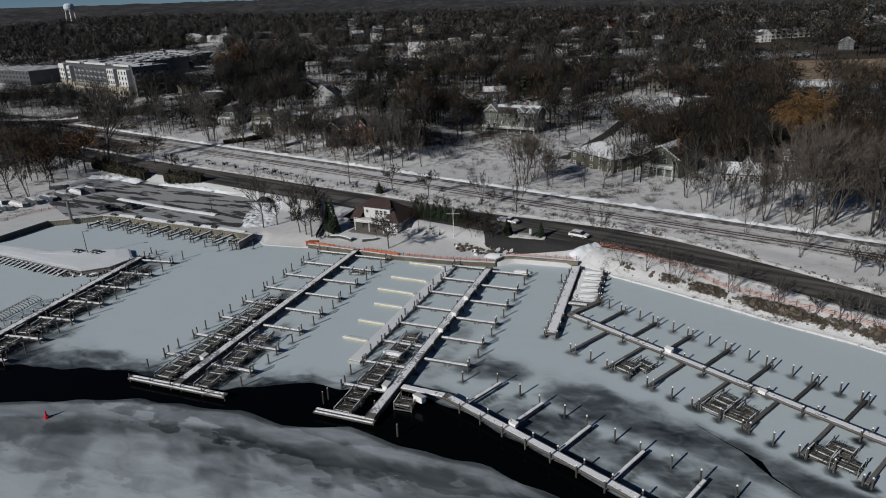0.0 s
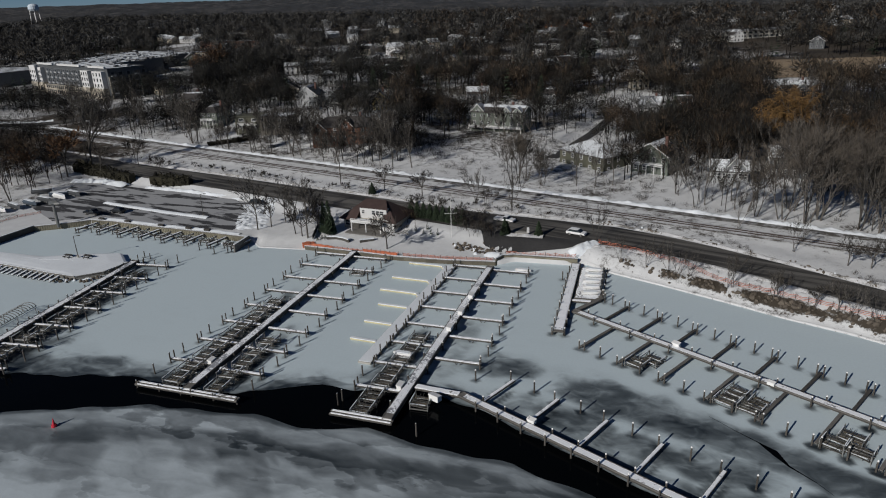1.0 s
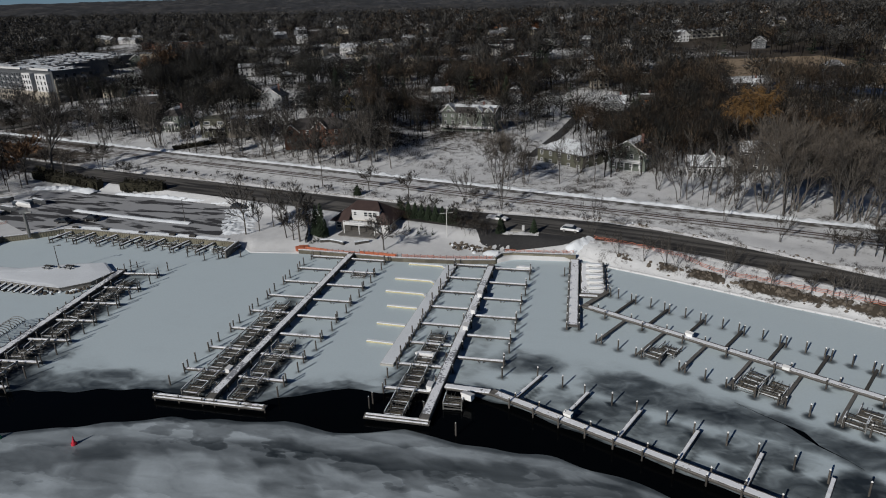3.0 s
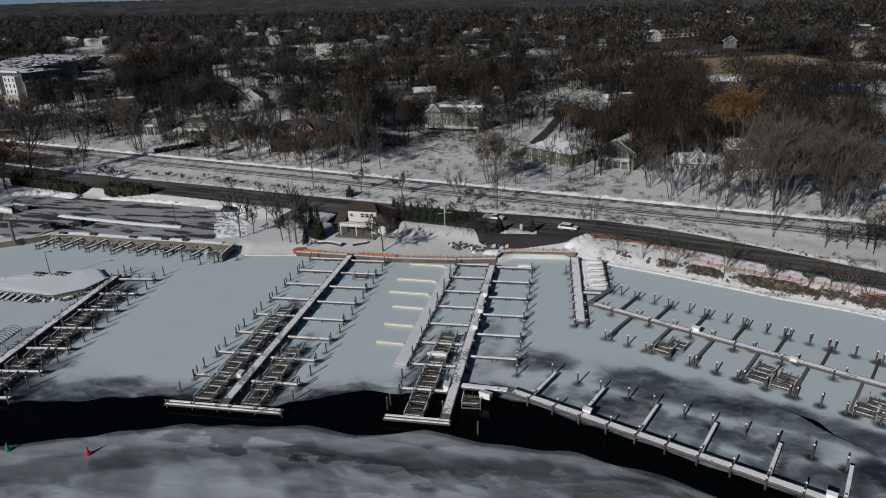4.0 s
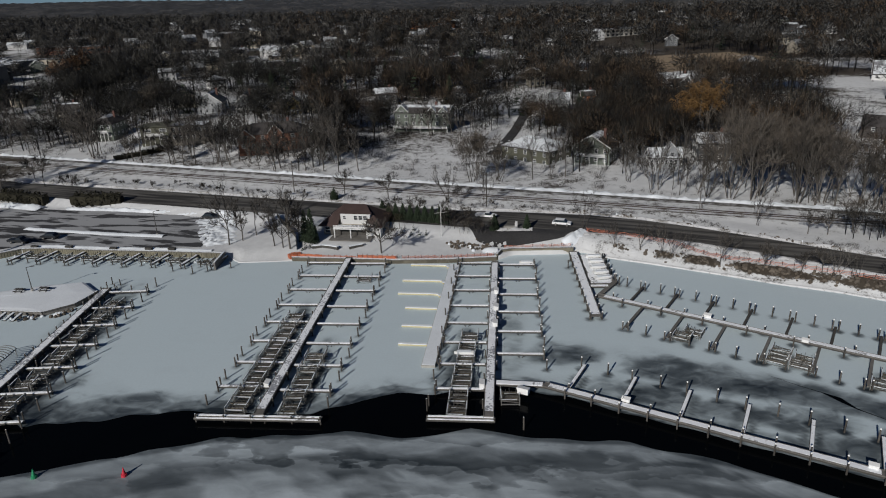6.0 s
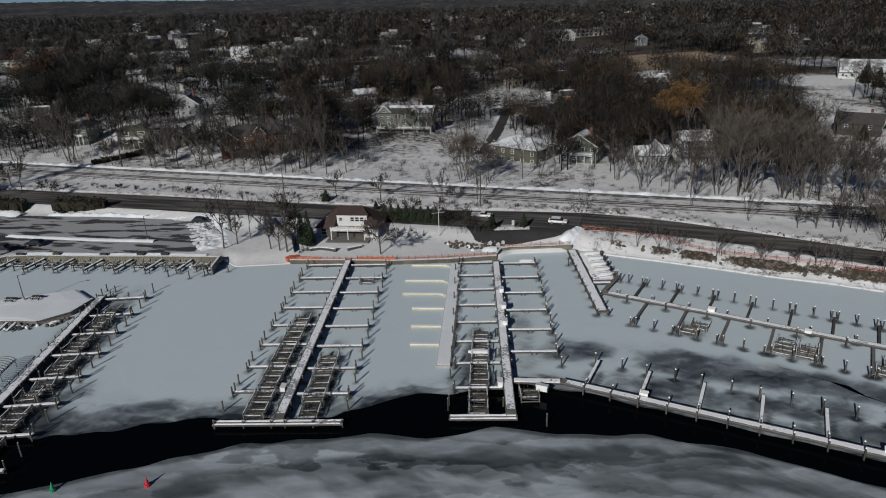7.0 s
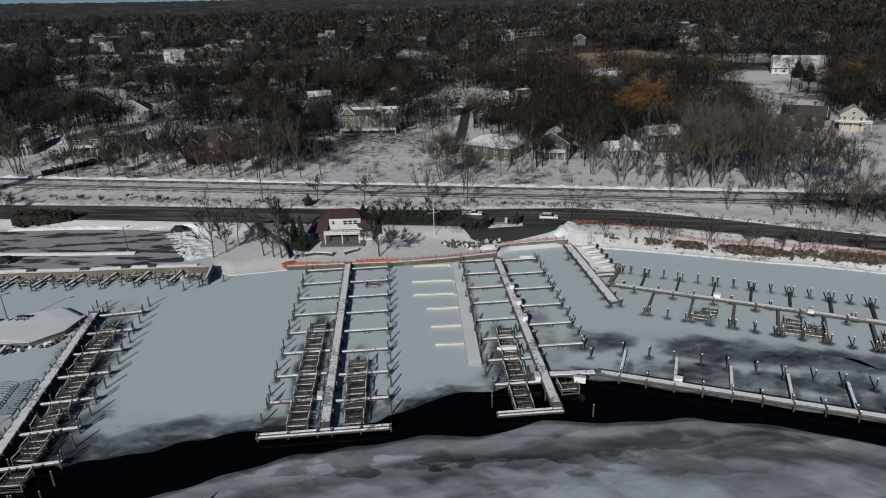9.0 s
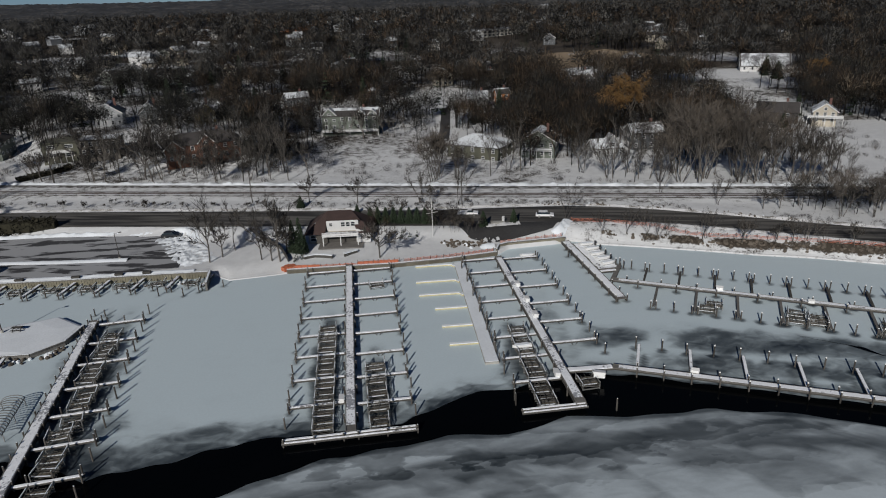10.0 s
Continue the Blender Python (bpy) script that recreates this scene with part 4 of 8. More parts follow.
fence_line([(33.4, 139.4), (41.7, 131.5), (47.5, 125.3), (51.0, 119.0), (54.3, 114.9), (58.6, 111.0), (63.0, 106.1), (67.1, 101.8), (75, 92.5), (84, 82), (95, 69)], 1.05)
fence_line([(12.3, 138.9), (27.3, 134.9)], 0.9, base=1.55)
fence_line([(-11, 142.4), (-1, 139.2), (9.2, 136.9)], 0.75, 1.4, base=0.98)
fence_line([(-34.5, 152.7), (-25.5, 148.7), (-20.5, 146.4)], 0.55, 1.4, base=0.98)
fence_line([(-20.5, 146.4), (-12, 142.6)], 1.0, 1.2, base=0.98)
gf = thing("garden_fence", Matrix(), "dark board fence beside the clubhouse garden", "fence")
gp = [(-36.9, 178.5), (-34.6, 170.5), (-33.2, 163.0), (-33.6, 156.0)]
for a, b in zip(gp, gp[1:]):
    u, l = unit(a, b)
    n = int(l / 1.9)
    for i in range(n):
        p_, q_ = ((a[0] + u[0] * l * k / n, a[1] + u[1] * l * k / n) for k in (i, i + 1))
        zp, zq = land(*p_), land(*q_)
        part("board_panel", Build().beam((*p_, zp + 0.65), (*q_, zq + 0.65), 0.05, 1.15), DARK_TIMBER, gf)
        part("fence_post", Build().box((*p_, zp + 0.7), (0.12, 0.12, 1.6)), DARK_TIMBER, gf)
fence_line([(-132, 175), (-126.2, 180.2), (-122.6, 186.9), (-117.7, 190.3)], 0.8)
o = thing("tarp", Matrix.Translation((-34.6, 153.4, 0.35)), "crumpled orange tarp over a heap at the waterfront", "tarp")
tb = Build()
for k in range(5):
    tb.box((random.uniform(-1.2, 1.2), random.uniform(-.7, .7), 0.45 + 0.2 * random.random()), (1.4, 1.1, 0.9), random.uniform(0, 3), None)
TARP = mat("orange_tarp", (0.46, 0.14, 0.07), 0.7, vary=0.25, scale=2, bump=0.3)
part("sheet", tb, TARP, o)
for a, b in (((-33, 152.2), (-27.5, 149.6)), ((-20, 146.4), (-11.5, 142.4))):
    o = thing("barrier", Matrix.Translation((a[0], a[1], 0.95)), "low crumpled orange barrier along the seawall", "barrier", "orange barriers")
    u_, l_ = unit(a, b)
    tb = Build()
    for k in range(int(l_ / 0.8)):
        q = Vector((u_[0] * 0.8 * k, u_[1] * 0.8 * k, 0.3))
        tb.box(q + Vector((0, 0, random.uniform(-.06, .06))), (0.9, random.uniform(0.12, 0.3), random.uniform(0.55, 0.75)), math.atan2(u_[1], u_[0]) + random.uniform(-.15, .15))
    part("sheet", tb, TARP, o)

# ---------------------------------------------------------------- parking lot
LOT = streaky("worn_asphalt_with_ice", (0.050, 0.050, 0.052), (0.34, 0.345, 0.35), math.atan(-0.52), 2.3, 10.0, 0.465, 0.515)
lot_b = Build()
lot = [(-56, 166), (-52, 178), (-50.5, 188.2), (-64, 197.2), (-80, 206.2), (-96, 213.6), (-108, 220.5), (-124, 225), (-123, 212), (-125, 198), (-110, 181.5), (-99, 183.5), (-91, 181), (-79, 175), (-66, 169.4)]
for i in range(len(lot)):
    lot[i] = (*lot[i], 1.42)
ctr = (-88, 193, 1.42)
lot_b.add(lot + [ctr], [(i, (i + 1) % len(lot), len(lot)) for i in range(len(lot))])
tagged(part("parking_lot", lot_b, LOT), "grey asphalt parking lot with thin patches of ice", "parking lot", kind="structure")


def snow_bank(name, pts, half, height, label, material=SNOW, z=None, rough=0.4, step=0.45):
    """A heap of snow along a line."""
    b, vs, m = Build(), [], 9
    count = 0
    for a, c_ in zip(pts, pts[1:]):
        u, l = unit(a, c_)
        n = max(2, int(l / step))
        for i in range(n + (1 if c_ is pts[-1] else 0)):
            x, y = a[0] + u[0] * l * i / n, a[1] + u[1] * l * i / n
            k = 1 + rough * 0.5 * wob(x, y, 0.25)
            end = min(1, 0.25 + 0.35 * min(count, 99), 1)
            for j in range(m):
                s = -1 + 2 * j / (m - 1)
                px, py = x - u[1] * s * half * k, y + u[0] * s * half * k
                g = land(px, py) if z is None else z
                vs.append((px, py, g - 0.05 + max(0, height * end * (1 - s * s) ** 1.3 * (0.75 + rough * (1.0 * wob(px, py, 0.38) + 1.2 * wob(px, py, 1.25, 5) + 0.7 * wob(px, py, 2.7, 8))))))
            count += 1
    b.add(vs, [(i * m + j, i * m + j + 1, (i + 1) * m + j + 1, (i + 1) * m + j) for i in range(count - 1) for j in range(m - 1)])
    bank = part(name, b, material)
    bank.data.shade_smooth()
    return tagged(bank, label, "snow bank", kind="structure")


snow_bank("snow_bank_1", [(-103, 199.0), (-94, 193.5), (-80, 185.5), (-65.5, 178)], 1.2, 0.55, "long plowed snow island in the parking lot", z=1.42, rough=0.15)
def heap_point(x, r):
    """Shovelled lumps of snow at the end of the lot."""
    u = (r - 165) / 27
    edge = smooth(0, 0.12, u) * (1 - smooth(0.85, 1, u)) * smooth(-59, -54.5, x + 0.12 * (r - 178)) * (1 - smooth(-50, -46.5, x + 0.06 * (r - 178)))
    lump = 0.5 + 0.5 * wob(x, r, 0.25, 6) + 0.7 * wob(x, r, 0.7, 2) + 0.6 * wob(x, r, 1.5, 4)
    return (x, r, land(x, r) - 0.1 + 0.6 * edge * max(0.05, lump))


heap = part("snow_bank_2", grid_mesh("snow_bank_2", list(np.arange(-60, -44, 0.35)), list(np.arange(164.5, 192.5, 0.35)), heap_point), SNOW)
tagged(heap, "lumpy plowed snow at the lot's end", "snow bank", kind="structure")
snow_bank("snow_bank_3", [(-46, 186.6), (-51, 189.4), (-64, 198.0), (-80, 207.2), (-96, 214.8)], 1.2, 0.75, "plowed snow bank between lot and road", SNOW, z=1.5, rough=0.45)
snow_bank("snow_bank_4", [(-104, 218), (-114, 225), (-126, 228)], 1.9, 1.1, "heaped snow behind the lot", z=1.6, rough=0.5)
snow_bank("snow_bank_5", [(-97, 182.2), (-91, 180.2), (-79, 174.2), (-64, 167.8), (-53, 162.4)], 0.9, 0.35, "low snow ridge on the seawall walk", z=1.4, rough=0.25)
snow_bank("snow_bank_6", [(x, 202 - SL * x) for x in np.arange(-190, 140, 4)], 1.4, 0.62, "rough plowed snow ridge along the railway", SNOW, rough=0.75, step=0.6)
snow_bank("snow_bank_7", [(x, road_w(x) + 9.2 - SL * x) for x in np.arange(-170, 110, 4)], 0.8, 0.4, "dirty snow bank along the road", DIRTY_SNOW, rough=0.6, step=0.7)
snow_bank("snow_bank_8", [(x, road_w(x) - 8.7 - SL * x) for x in np.arange(30, 110, 3)], 0.8, 0.3, "snow verge beside the road", DIRTY_SNOW, rough=0.5)
snow_bank("snow_bank_9", [(26.5, 136.2), (30, 137.8), (33, 140)], 1.5, 0.8, "heap of snow at the dock's head", rough=0.7)
snow_bank("snow_bank_10", [(7.6, 140.4), (9.5, 139.8), (11, 139.4)], 1.3, 0.9, "mound of snow on the lawn's corner", rough=0.4)

# side street below the apartments, with a snow bank on its far side
street = [(-300, 362), (-250, 351), (-225, 347), (-203, 344), (-189, 351), (-179, 368), (-172, 392)]
sv = []
for i, p in enumerate(street):
    u, l = unit(street[max(0, i - 1)], street[min(len(street) - 1, i + 1)])
    for s_ in (-1, -0.3, 0.3, 1):
        x, y = p[0] - u[1] * 5.0 * s_, p[1] + u[0] * 5.0 * s_
        sv.append((x, y, land(*p) + 0.45))
tagged(part("side_street", Build().add(sv, [(4 * i + j, 4 * i + j + 1, 4 * i + j + 5, 4 * i + j + 4) for i in range(len(street) - 1) for j in range(3)]), ROAD), "salt-streaked side street below the apartments", "road", kind="structure")
snow_bank("snow_bank_12", [(-300, 369), (-250, 358), (-225, 354), (-205, 351), (-196, 355)], 2.4, 1.3, "snow bank along the side street", rough=0.5)

# forecourt beside the club, open to the road
xs_a = list(np.linspace(8, 33, 18))
me_ap = grid_mesh("forecourt", xs_a, list(np.linspace(0, 1, 12)), lambda x, r: (x, (lambda y0, y1: y0 + (y1 - y0) * r)(float(np.interp(x, (8, 11, 27, 33), (145, 141.3, 138.2, 142))), road_w(x) - 6.5 - SL * x), 0))
for v in me_ap.vertices:
    v.co.z = land(v.co.x, v.co.y) + 0.06
me_ap.materials.append(ASPHALT)
tagged(new("forecourt", me_ap), "dark asphalt forecourt sloping up to the road", "pavement", kind="structure")

# ---------------------------------------------------------------- railway
BALLAST = mat("snowy_ballast", (0.55, 0.56, 0.565), 0.9, vary=0.25, scale=0.8, bump=0.6, second=(0.12, 0.11, 0.10), amount=0.32)
WET_BALLAST = mat("bare_ballast", (0.09, 0.082, 0.072), 0.9, vary=0.35, scale=1.5, bump=0.6, second=(0.35, 0.35, 0.35), amount=0.4)
RUST = mat("rail_steel", (0.06, 0.045, 0.038), 0.5, 0.3, vary=0.2, scale=3, bump=0.0)
track = tagged(new("railway_track"), "single railway track half buried in snow", "railway", kind="structure")
nrm = math.hypot(1, SL)
for name, w0, half, z, m_ in (("ballast_bed", RAIL_W, 3.0, 3.66, BALLAST), ("service_strip", RAIL_W + 9.2, 1.6, 3.66, WET_BALLAST), ("track_rut", RAIL_W - 2.9, 0.4, 3.7, WET_BALLAST)):
    xs_ = np.arange(-330, 180, 3.0)
    me = grid_mesh(name, list(xs_), [-1, -0.4, 0.4, 1], lambda x, r: (x, w0 - SL * x + r * half * nrm * (1 + 0.25 * wob(x, r, 0.12) * (abs(r) > 0.9)), z + (0.05 if abs(r) < 0.5 else -0.12)))
    part(name, me, m_, track)
for s in (-1, 1):
    a, b = (-330, RAIL_W + SL * 330 + s * 0.7175 * nrm, 3.84), (180, RAIL_W - SL * 180 + s * 0.7175 * nrm, 3.84)
    part("rail", Build().beam(a, b, 0.16, 0.18), RUST, track)

# snow-topped boat ramp planks along the mole's edge
rack = thing("boat_rack", Matrix.Translation((-100, 148, 0)), "row of short snow-topped timber skids beside the mole", "boat rack")
inv = Matrix.Translation((100, -148, 0))
for i in range(17):
    u = i / 16
    p = Vector((-113 + 25 * u, 152.2 - 12.0 * u, 0.9))
    q = p + Vector((-1.0, -2.4, -0.35))
    sk = part("skid", Build().beam(inv @ p, inv @ q, 0.5, 0.22), DARK_TIMBER, rack)
    part("snow_cover", Build().beam(inv @ (p + Vector((0, 0, 0.15))), inv @ (q + Vector((0, 0, 0.15))), 0.48, 0.12), SNOW, sk)
# crack with a wedge of open water in the basin ice
cr = [(32.6, 76.8), (34.6, 73.4), (36.5, 70.6), (37.4, 68.0), (38.0, 65.6), (39.6, 62.6), (40.4, 60.2)]
hw = [0.015, 0.03, 0.06, 0.26, 0.10, 0.03, 0.015]
cb = Build().add([(p[0] - h_, p[1] - h_, 0.012) for p, h_ in zip(cr, hw)] + [(p[0] + h_ * (2.4 if i == 3 else 1), p[1] + h_ * (2.4 if i == 3 else 1), 0.012) for i, (p, h_) in enumerate(zip(cr, hw))], [(i, i + 7, i + 8, i + 1) for i in range(6)])
tagged(part("ice_crack", cb, WATER), "dark branching crack in the basin ice", "crack", kind="structure")
# low curved garden walls and a trodden path on the club lawn
for pts, lab in ((((-30.0, 155.6), (-27.6, 155.4), (-25.6, 154.0), (-24.2, 152.6)), "low curved garden wall capped with snow"), (((-21.6, 152.0), (-19.8, 152.4), (-18.2, 152.6)), "short curved garden wall capped with snow")):
    gw = thing("garden_wall", Matrix.Translation((pts[0][0], pts[0][1], land(*pts[0]))), lab, "wall", "garden walls")
    for a, b in zip(pts, pts[1:]):
        a, b = Vector((a[0] - pts[0][0], a[1] - pts[0][1], 0.3)), Vector((b[0] - pts[0][0], b[1] - pts[0][1], 0.3))
        part("wall_segment", Build().beam(a, b, 0.4, 0.9), DARK_TIMBER, gw)
        part("snow_cap", Build().beam(a + Vector((0, 0, 0.52)), b + Vector((0, 0, 0.52)), 0.7, 0.18), SNOW, gw)

# asphalt drive up past the green house
dv = [(39, 222), (46, 231), (55, 246), (64, 262), (74, 280), (84, 298)]
db = Build()
dvs = []
for i, p in enumerate(dv):
    a, b = dv[max(0, i - 1)], dv[min(len(dv) - 1, i + 1)]
    u, l = unit(a, b)
    for s_ in (-1, -0.3, 0.3, 1):
        x, y = p[0] - u[1] * 2.1 * s_, p[1] + u[0] * 2.1 * s_
        dvs.append((x, y, land(x, y) + 0.12))
db.add(dvs, [(4 * i + j, 4 * i + j + 1, 4 * i + j + 5, 4 * i + j + 4) for i in range(len(dv) - 1) for j in range(3)])
tagged(part("driveway", db, ASPHALT), "dark cleared asphalt driveway between snow banks", "driveway", kind="structure")

# ---------------------------------------------------------------- water and ice
far_edge = curve_of((-400, 130), (-130, 119), (-100, 114), (-86, 109), (-80, 103.5), (-77, 99.2), (-67, 97.5), (-55, 96.1), (-45, 92), (-36, 89.0), (-30, 90), (-23, 90.5), (-18, 88.3), (-8, 87.6), (0, 82.0), (7, 75), (16, 66.0), (24.5, 57.5), (35, 46), (80, 0), (400, -320))
near_edge = curve_of((-400, 85), (-100, 88), (-70, 87.5), (-57, 87.3), (-48, 87.2), (-40, 84.8), (-32, 83), (-25, 79.5), (-15, 78.5), (-8.5, 74), (4, 69), (13, 62), (20, 54.6), (30, 43), (80, -10), (400, -340))


def dist_patch(x, y, cx, cy, rx, ry, turn):
    c, s = math.cos(turn), math.sin(turn)
    dx, dy = x - cx, y - cy
    return math.hypot((dx * c + dy * s) / rx, (-dx * s + dy * c) / ry)


# dark patches in the basin, thin ice and some painted dock shade: centre, half sizes, turn
THIN_SHADE_PATCHES = [(14, 71.5, 24, 3.6, -0.79, 0.55), (31, 58, 7, 4, -0.79, 0.75), (-68, 100, 15, 4.2, -0.05, 0.74), (6, 92.5, 8, 4.6, -0.4, 0.66), (24, 79, 17, 5.5, -0.75, 0.74), (34, 71, 14, 4.5, -0.7, 0.78), (15, 76, 12, 3.8, -0.75, 0.68), (8, 80, 9, 3, -0.75, 0.5), (22, 70, 12, 3.5, -0.75, 0.72), (42, 63, 12, 3.5, -0.7, 0.78), (38, 57, 5, 4, -0.7, 0.95), (30, 66, 9, 4, -0.7, 0.6), (-84, 104, 9, 8, 0.2, 1.0), (-77, 103, 5, 5, 0.4, 0.85), (-80, 118, 4, 14, -0.25, 0.5), (-78, 130, 4, 12, -0.25, 0.35), (-14, 91, 6, 3, -0.3, 0.45)]
# under the lifts, and beside the breakwater's fingers, the ice is dark and broken
# the narrow strips along docks F and C paint in dock shadow besides thin ice
for o_, up_, al_, r_, half_, wide_, k_ in ((A_O, A_UP, 17, -4.0, 22, 2.9, 0.84), (A_O, A_UP, 9, 4.2, 14, 2.9, 0.84), (B_O, B_UP, 12, -4.7, 17, 3.2, 0.86), (B_O, B_UP, 24, 3.0, 18, 3.4, 0.34), (F_O, F_UP, 22, 4.4, 34, 4.4, 0.80), (F_O, F_UP, 2, 6.0, 18, 9.0, 0.97), (F_O, F_UP, 4, -4.0, 12, 4.0, 0.8), (F_O, F_UP, 26, 1.6, 34, 1.2, 0.9), (C_O, C_UP, 22, -1.6, 30, 1.3, 0.85)):
    c_ = straight(o_, up_, al_, r_)
    THIN_SHADE_PATCHES.append((c_[0], c_[1], half_, wide_, math.atan2(up_[1], up_[0]), k_))
for k_ in range(6):
    for o_, g_ in ((0.9, 0.85), (-0.8, 0.6)):
        c_ = straight(C_O, C_UP, 3.7 + 8.03 * k_ + o_, -3.4 - 1.2 * (k_ % 3))
        THIN_SHADE_PATCHES.append((c_[0], c_[1], 3.6, 0.8, math.atan2(C_UP[0], -C_UP[1]), g_))
for al_, r_ in ((18.8, 6.6), (35, 6.6), (48.6, 6.6), (63, 6.6)):
    c_ = straight(D_O, D_UP, al_, r_)
    THIN_SHADE_PATCHES.append((c_[0], c_[1], 3.2, 3.6, 0.0, 0.5))
PILE_CELLS = {}
for px_, py_ in PILE_SPOTS:
    PILE_CELLS.setdefault((int(px_ // 2), int(py_ // 2)), []).append((px_, py_))


def thin_shade_harbour(x, y):
    e = y - far_edge(x)
    q = (e + 1.6 * wob(x, y, 0.13) + 0.6 * wob(x, y, 0.4, 3)) * (1 - 0.45 * smooth(-58, -66, x))
    t = max(0.92 * (1 - smooth(0.1, 0.8, q)), 0.62 * (1 - smooth(2.2, 3.0, q)), 0.30 * (1 - smooth(4.0, 7.0, q)))
    for cx, cy, rx, ry, turn, k in THIN_SHADE_PATCHES:
        d = dist_patch(x, y, cx, cy, rx, ry, turn) + 0.35 * wob(x, y, 0.22)
        t = max(t, k * (1 - smooth(0.45, 1.25, d)))
    ci, cj = int(x // 2), int(y // 2)
    near_pile = min((math.hypot(x - a, y - b) for i in (-1, 0, 1) for j in (-1, 0, 1) for a, b in PILE_CELLS.get((ci + i, cj + j), ())), default=9)
    wide = 1.35 if x > 2 and y < 118 - 0.7 * x + 28 else 0.95
    ring = 0.98 * (1 - smooth(0.45, wide, near_pile))
    return max(t, ring * (0.5 + 0.5 * smooth(60, 10, y - 60 + 0.2 * abs(x))))


def thin_lake(x, y):
    """Dark by the channel, then wisps and lobes that brighten towards the open lake."""
    e = near_edge(x) - y
    q = e + 2.6 * wob(x, y, 0.11) + 1.3 * wob(x, y, 0.31, 5)
    t = 0.8 * (1 - smooth(0.2, 2.0, e + 0.6 * wob(x, y, 0.2)))
    t = max(t, 0.46, 0.72 * smooth(2.6, 5.2, q) * (1 - smooth(8.0, 9.6, q)))
    far = smooth(8, 22, q)
    t = t * (1 - far) + 0.10 * far
    lobe = wob(x + 0.5 * y, y, 0.09, 8) + 0.5 * wob(x, y, 0.27, 2)
    t += 0.20 * smooth(0.05, 0.22, lobe) * smooth(5, 10, e) * (1 - 0.6 * smooth(25, 60, e))
    for cx, cy, rx, ry, turn, k in ((-2, 66.5, 15, 2.4, -0.45, 0.7), (6, 62.5, 13, 3.4, -0.6, 0.74), (15, 54, 12, 3.5, -0.75, 0.62)):
        d = dist_patch(x, y, cx, cy, rx, ry, turn) + 0.5 * wob(x, y, 0.3)
        t = max(t, k * (1 - smooth(0.4, 1.15, d)))
    return t


def ice_sheet(name, columns, rows_, point, thin, material, label):
    me = grid_mesh(name, columns, rows_, point)
    at = me.attributes.new("thin", "FLOAT", "POINT")
    at.data.foreach_set("value", [thin(v.co.x, v.co.y) for v in me.vertices])
    me.materials.append(material)
    return tagged(new(name, me), label, "ice", kind="structure")


wx = spaced(-110, 70, 0.6, 420, 1.15)
ice_sheet("harbour_ice", wx, list(np.linspace(0, 1, 120) ** 1.15), lambda x, r: (x, (far_edge(x) + 0.8 * wob(x, 0, 0.25)) * (1 - r) + (max(shore_y(x), far_edge(x)) + 3) * r, 0.0), thin_shade_harbour, ICE, "smooth grey ice covering the marina basin, dark where thin and where dock shade is painted")
lx = spaced(-110, 70, 1.2, 420, 1.2)
ice_sheet("lake_ice", lx, list(np.linspace(0, 1, 90) ** 2.4), lambda x, r: (x, (near_edge(x) + 0.9 * wob(x, 3, 0.2)) - 420 * r, 0.0), thin_lake, LAKE_ICE, "streaked grey and white lake ice with drifted snow")
w_b = Build().add([(-2500, -2500, -0.06), (2500, -2500, -0.06), (2500, 260, -0.06), (-2500, 260, -0.06)], [(0, 1, 2, 3)])
tagged(part("water", w_b, WATER), "black open water in a channel through the ice", "water", kind="structure")

# ---------------------------------------------------------------- buildings
def siding(name, c, vary=0.12):
    return mat(name, c, 0.75, vary=vary, scale=0.9, bump=0.15)


WHITE = siding("white_siding", (0.56, 0.56, 0.55))
CREAM = siding("cream_siding", (0.62, 0.50, 0.22))
SAGE = siding("sage_siding", (0.12, 0.135, 0.115))
GREY = siding("grey_siding", (0.21, 0.22, 0.23))
DARKGREY = siding("charcoal_siding", (0.075, 0.08, 0.085))
OLIVE = siding("olive_siding", (0.115, 0.125, 0.095))
BEIGE = siding("beige_siding", (0.42, 0.38, 0.31))
BRICK = mat("brown_brick", (0.14, 0.068, 0.045), 0.85, vary=0.3, scale=2.0, bump=0.3)
REDBRICK = mat("orange_brick", (0.34, 0.14, 0.06), 0.85, vary=0.25, scale=2.0, bump=0.3)
SHINGLE = mat("dark_shingles", (0.055, 0.05, 0.048), 0.9, vary=0.3, scale=1.5, bump=0.5)
BROWN_ROOF = mat("brown_shingles", (0.060, 0.040, 0.036), 0.9, vary=0.25, scale=1.5, bump=0.5)
BLUE_ROOF = mat("slate_roof", (0.075, 0.095, 0.12), 0.85, vary=0.3, scale=1.5, bump=0.4)
TRIM = mat("white_trim", (0.60, 0.60, 0.59), 0.6, vary=0.05, bump=0.0)
CHIMNEY = mat("chimney_brick", (0.11, 0.06, 0.05), 0.9, vary=0.3, scale=3, bump=0.3)

WIN = {}


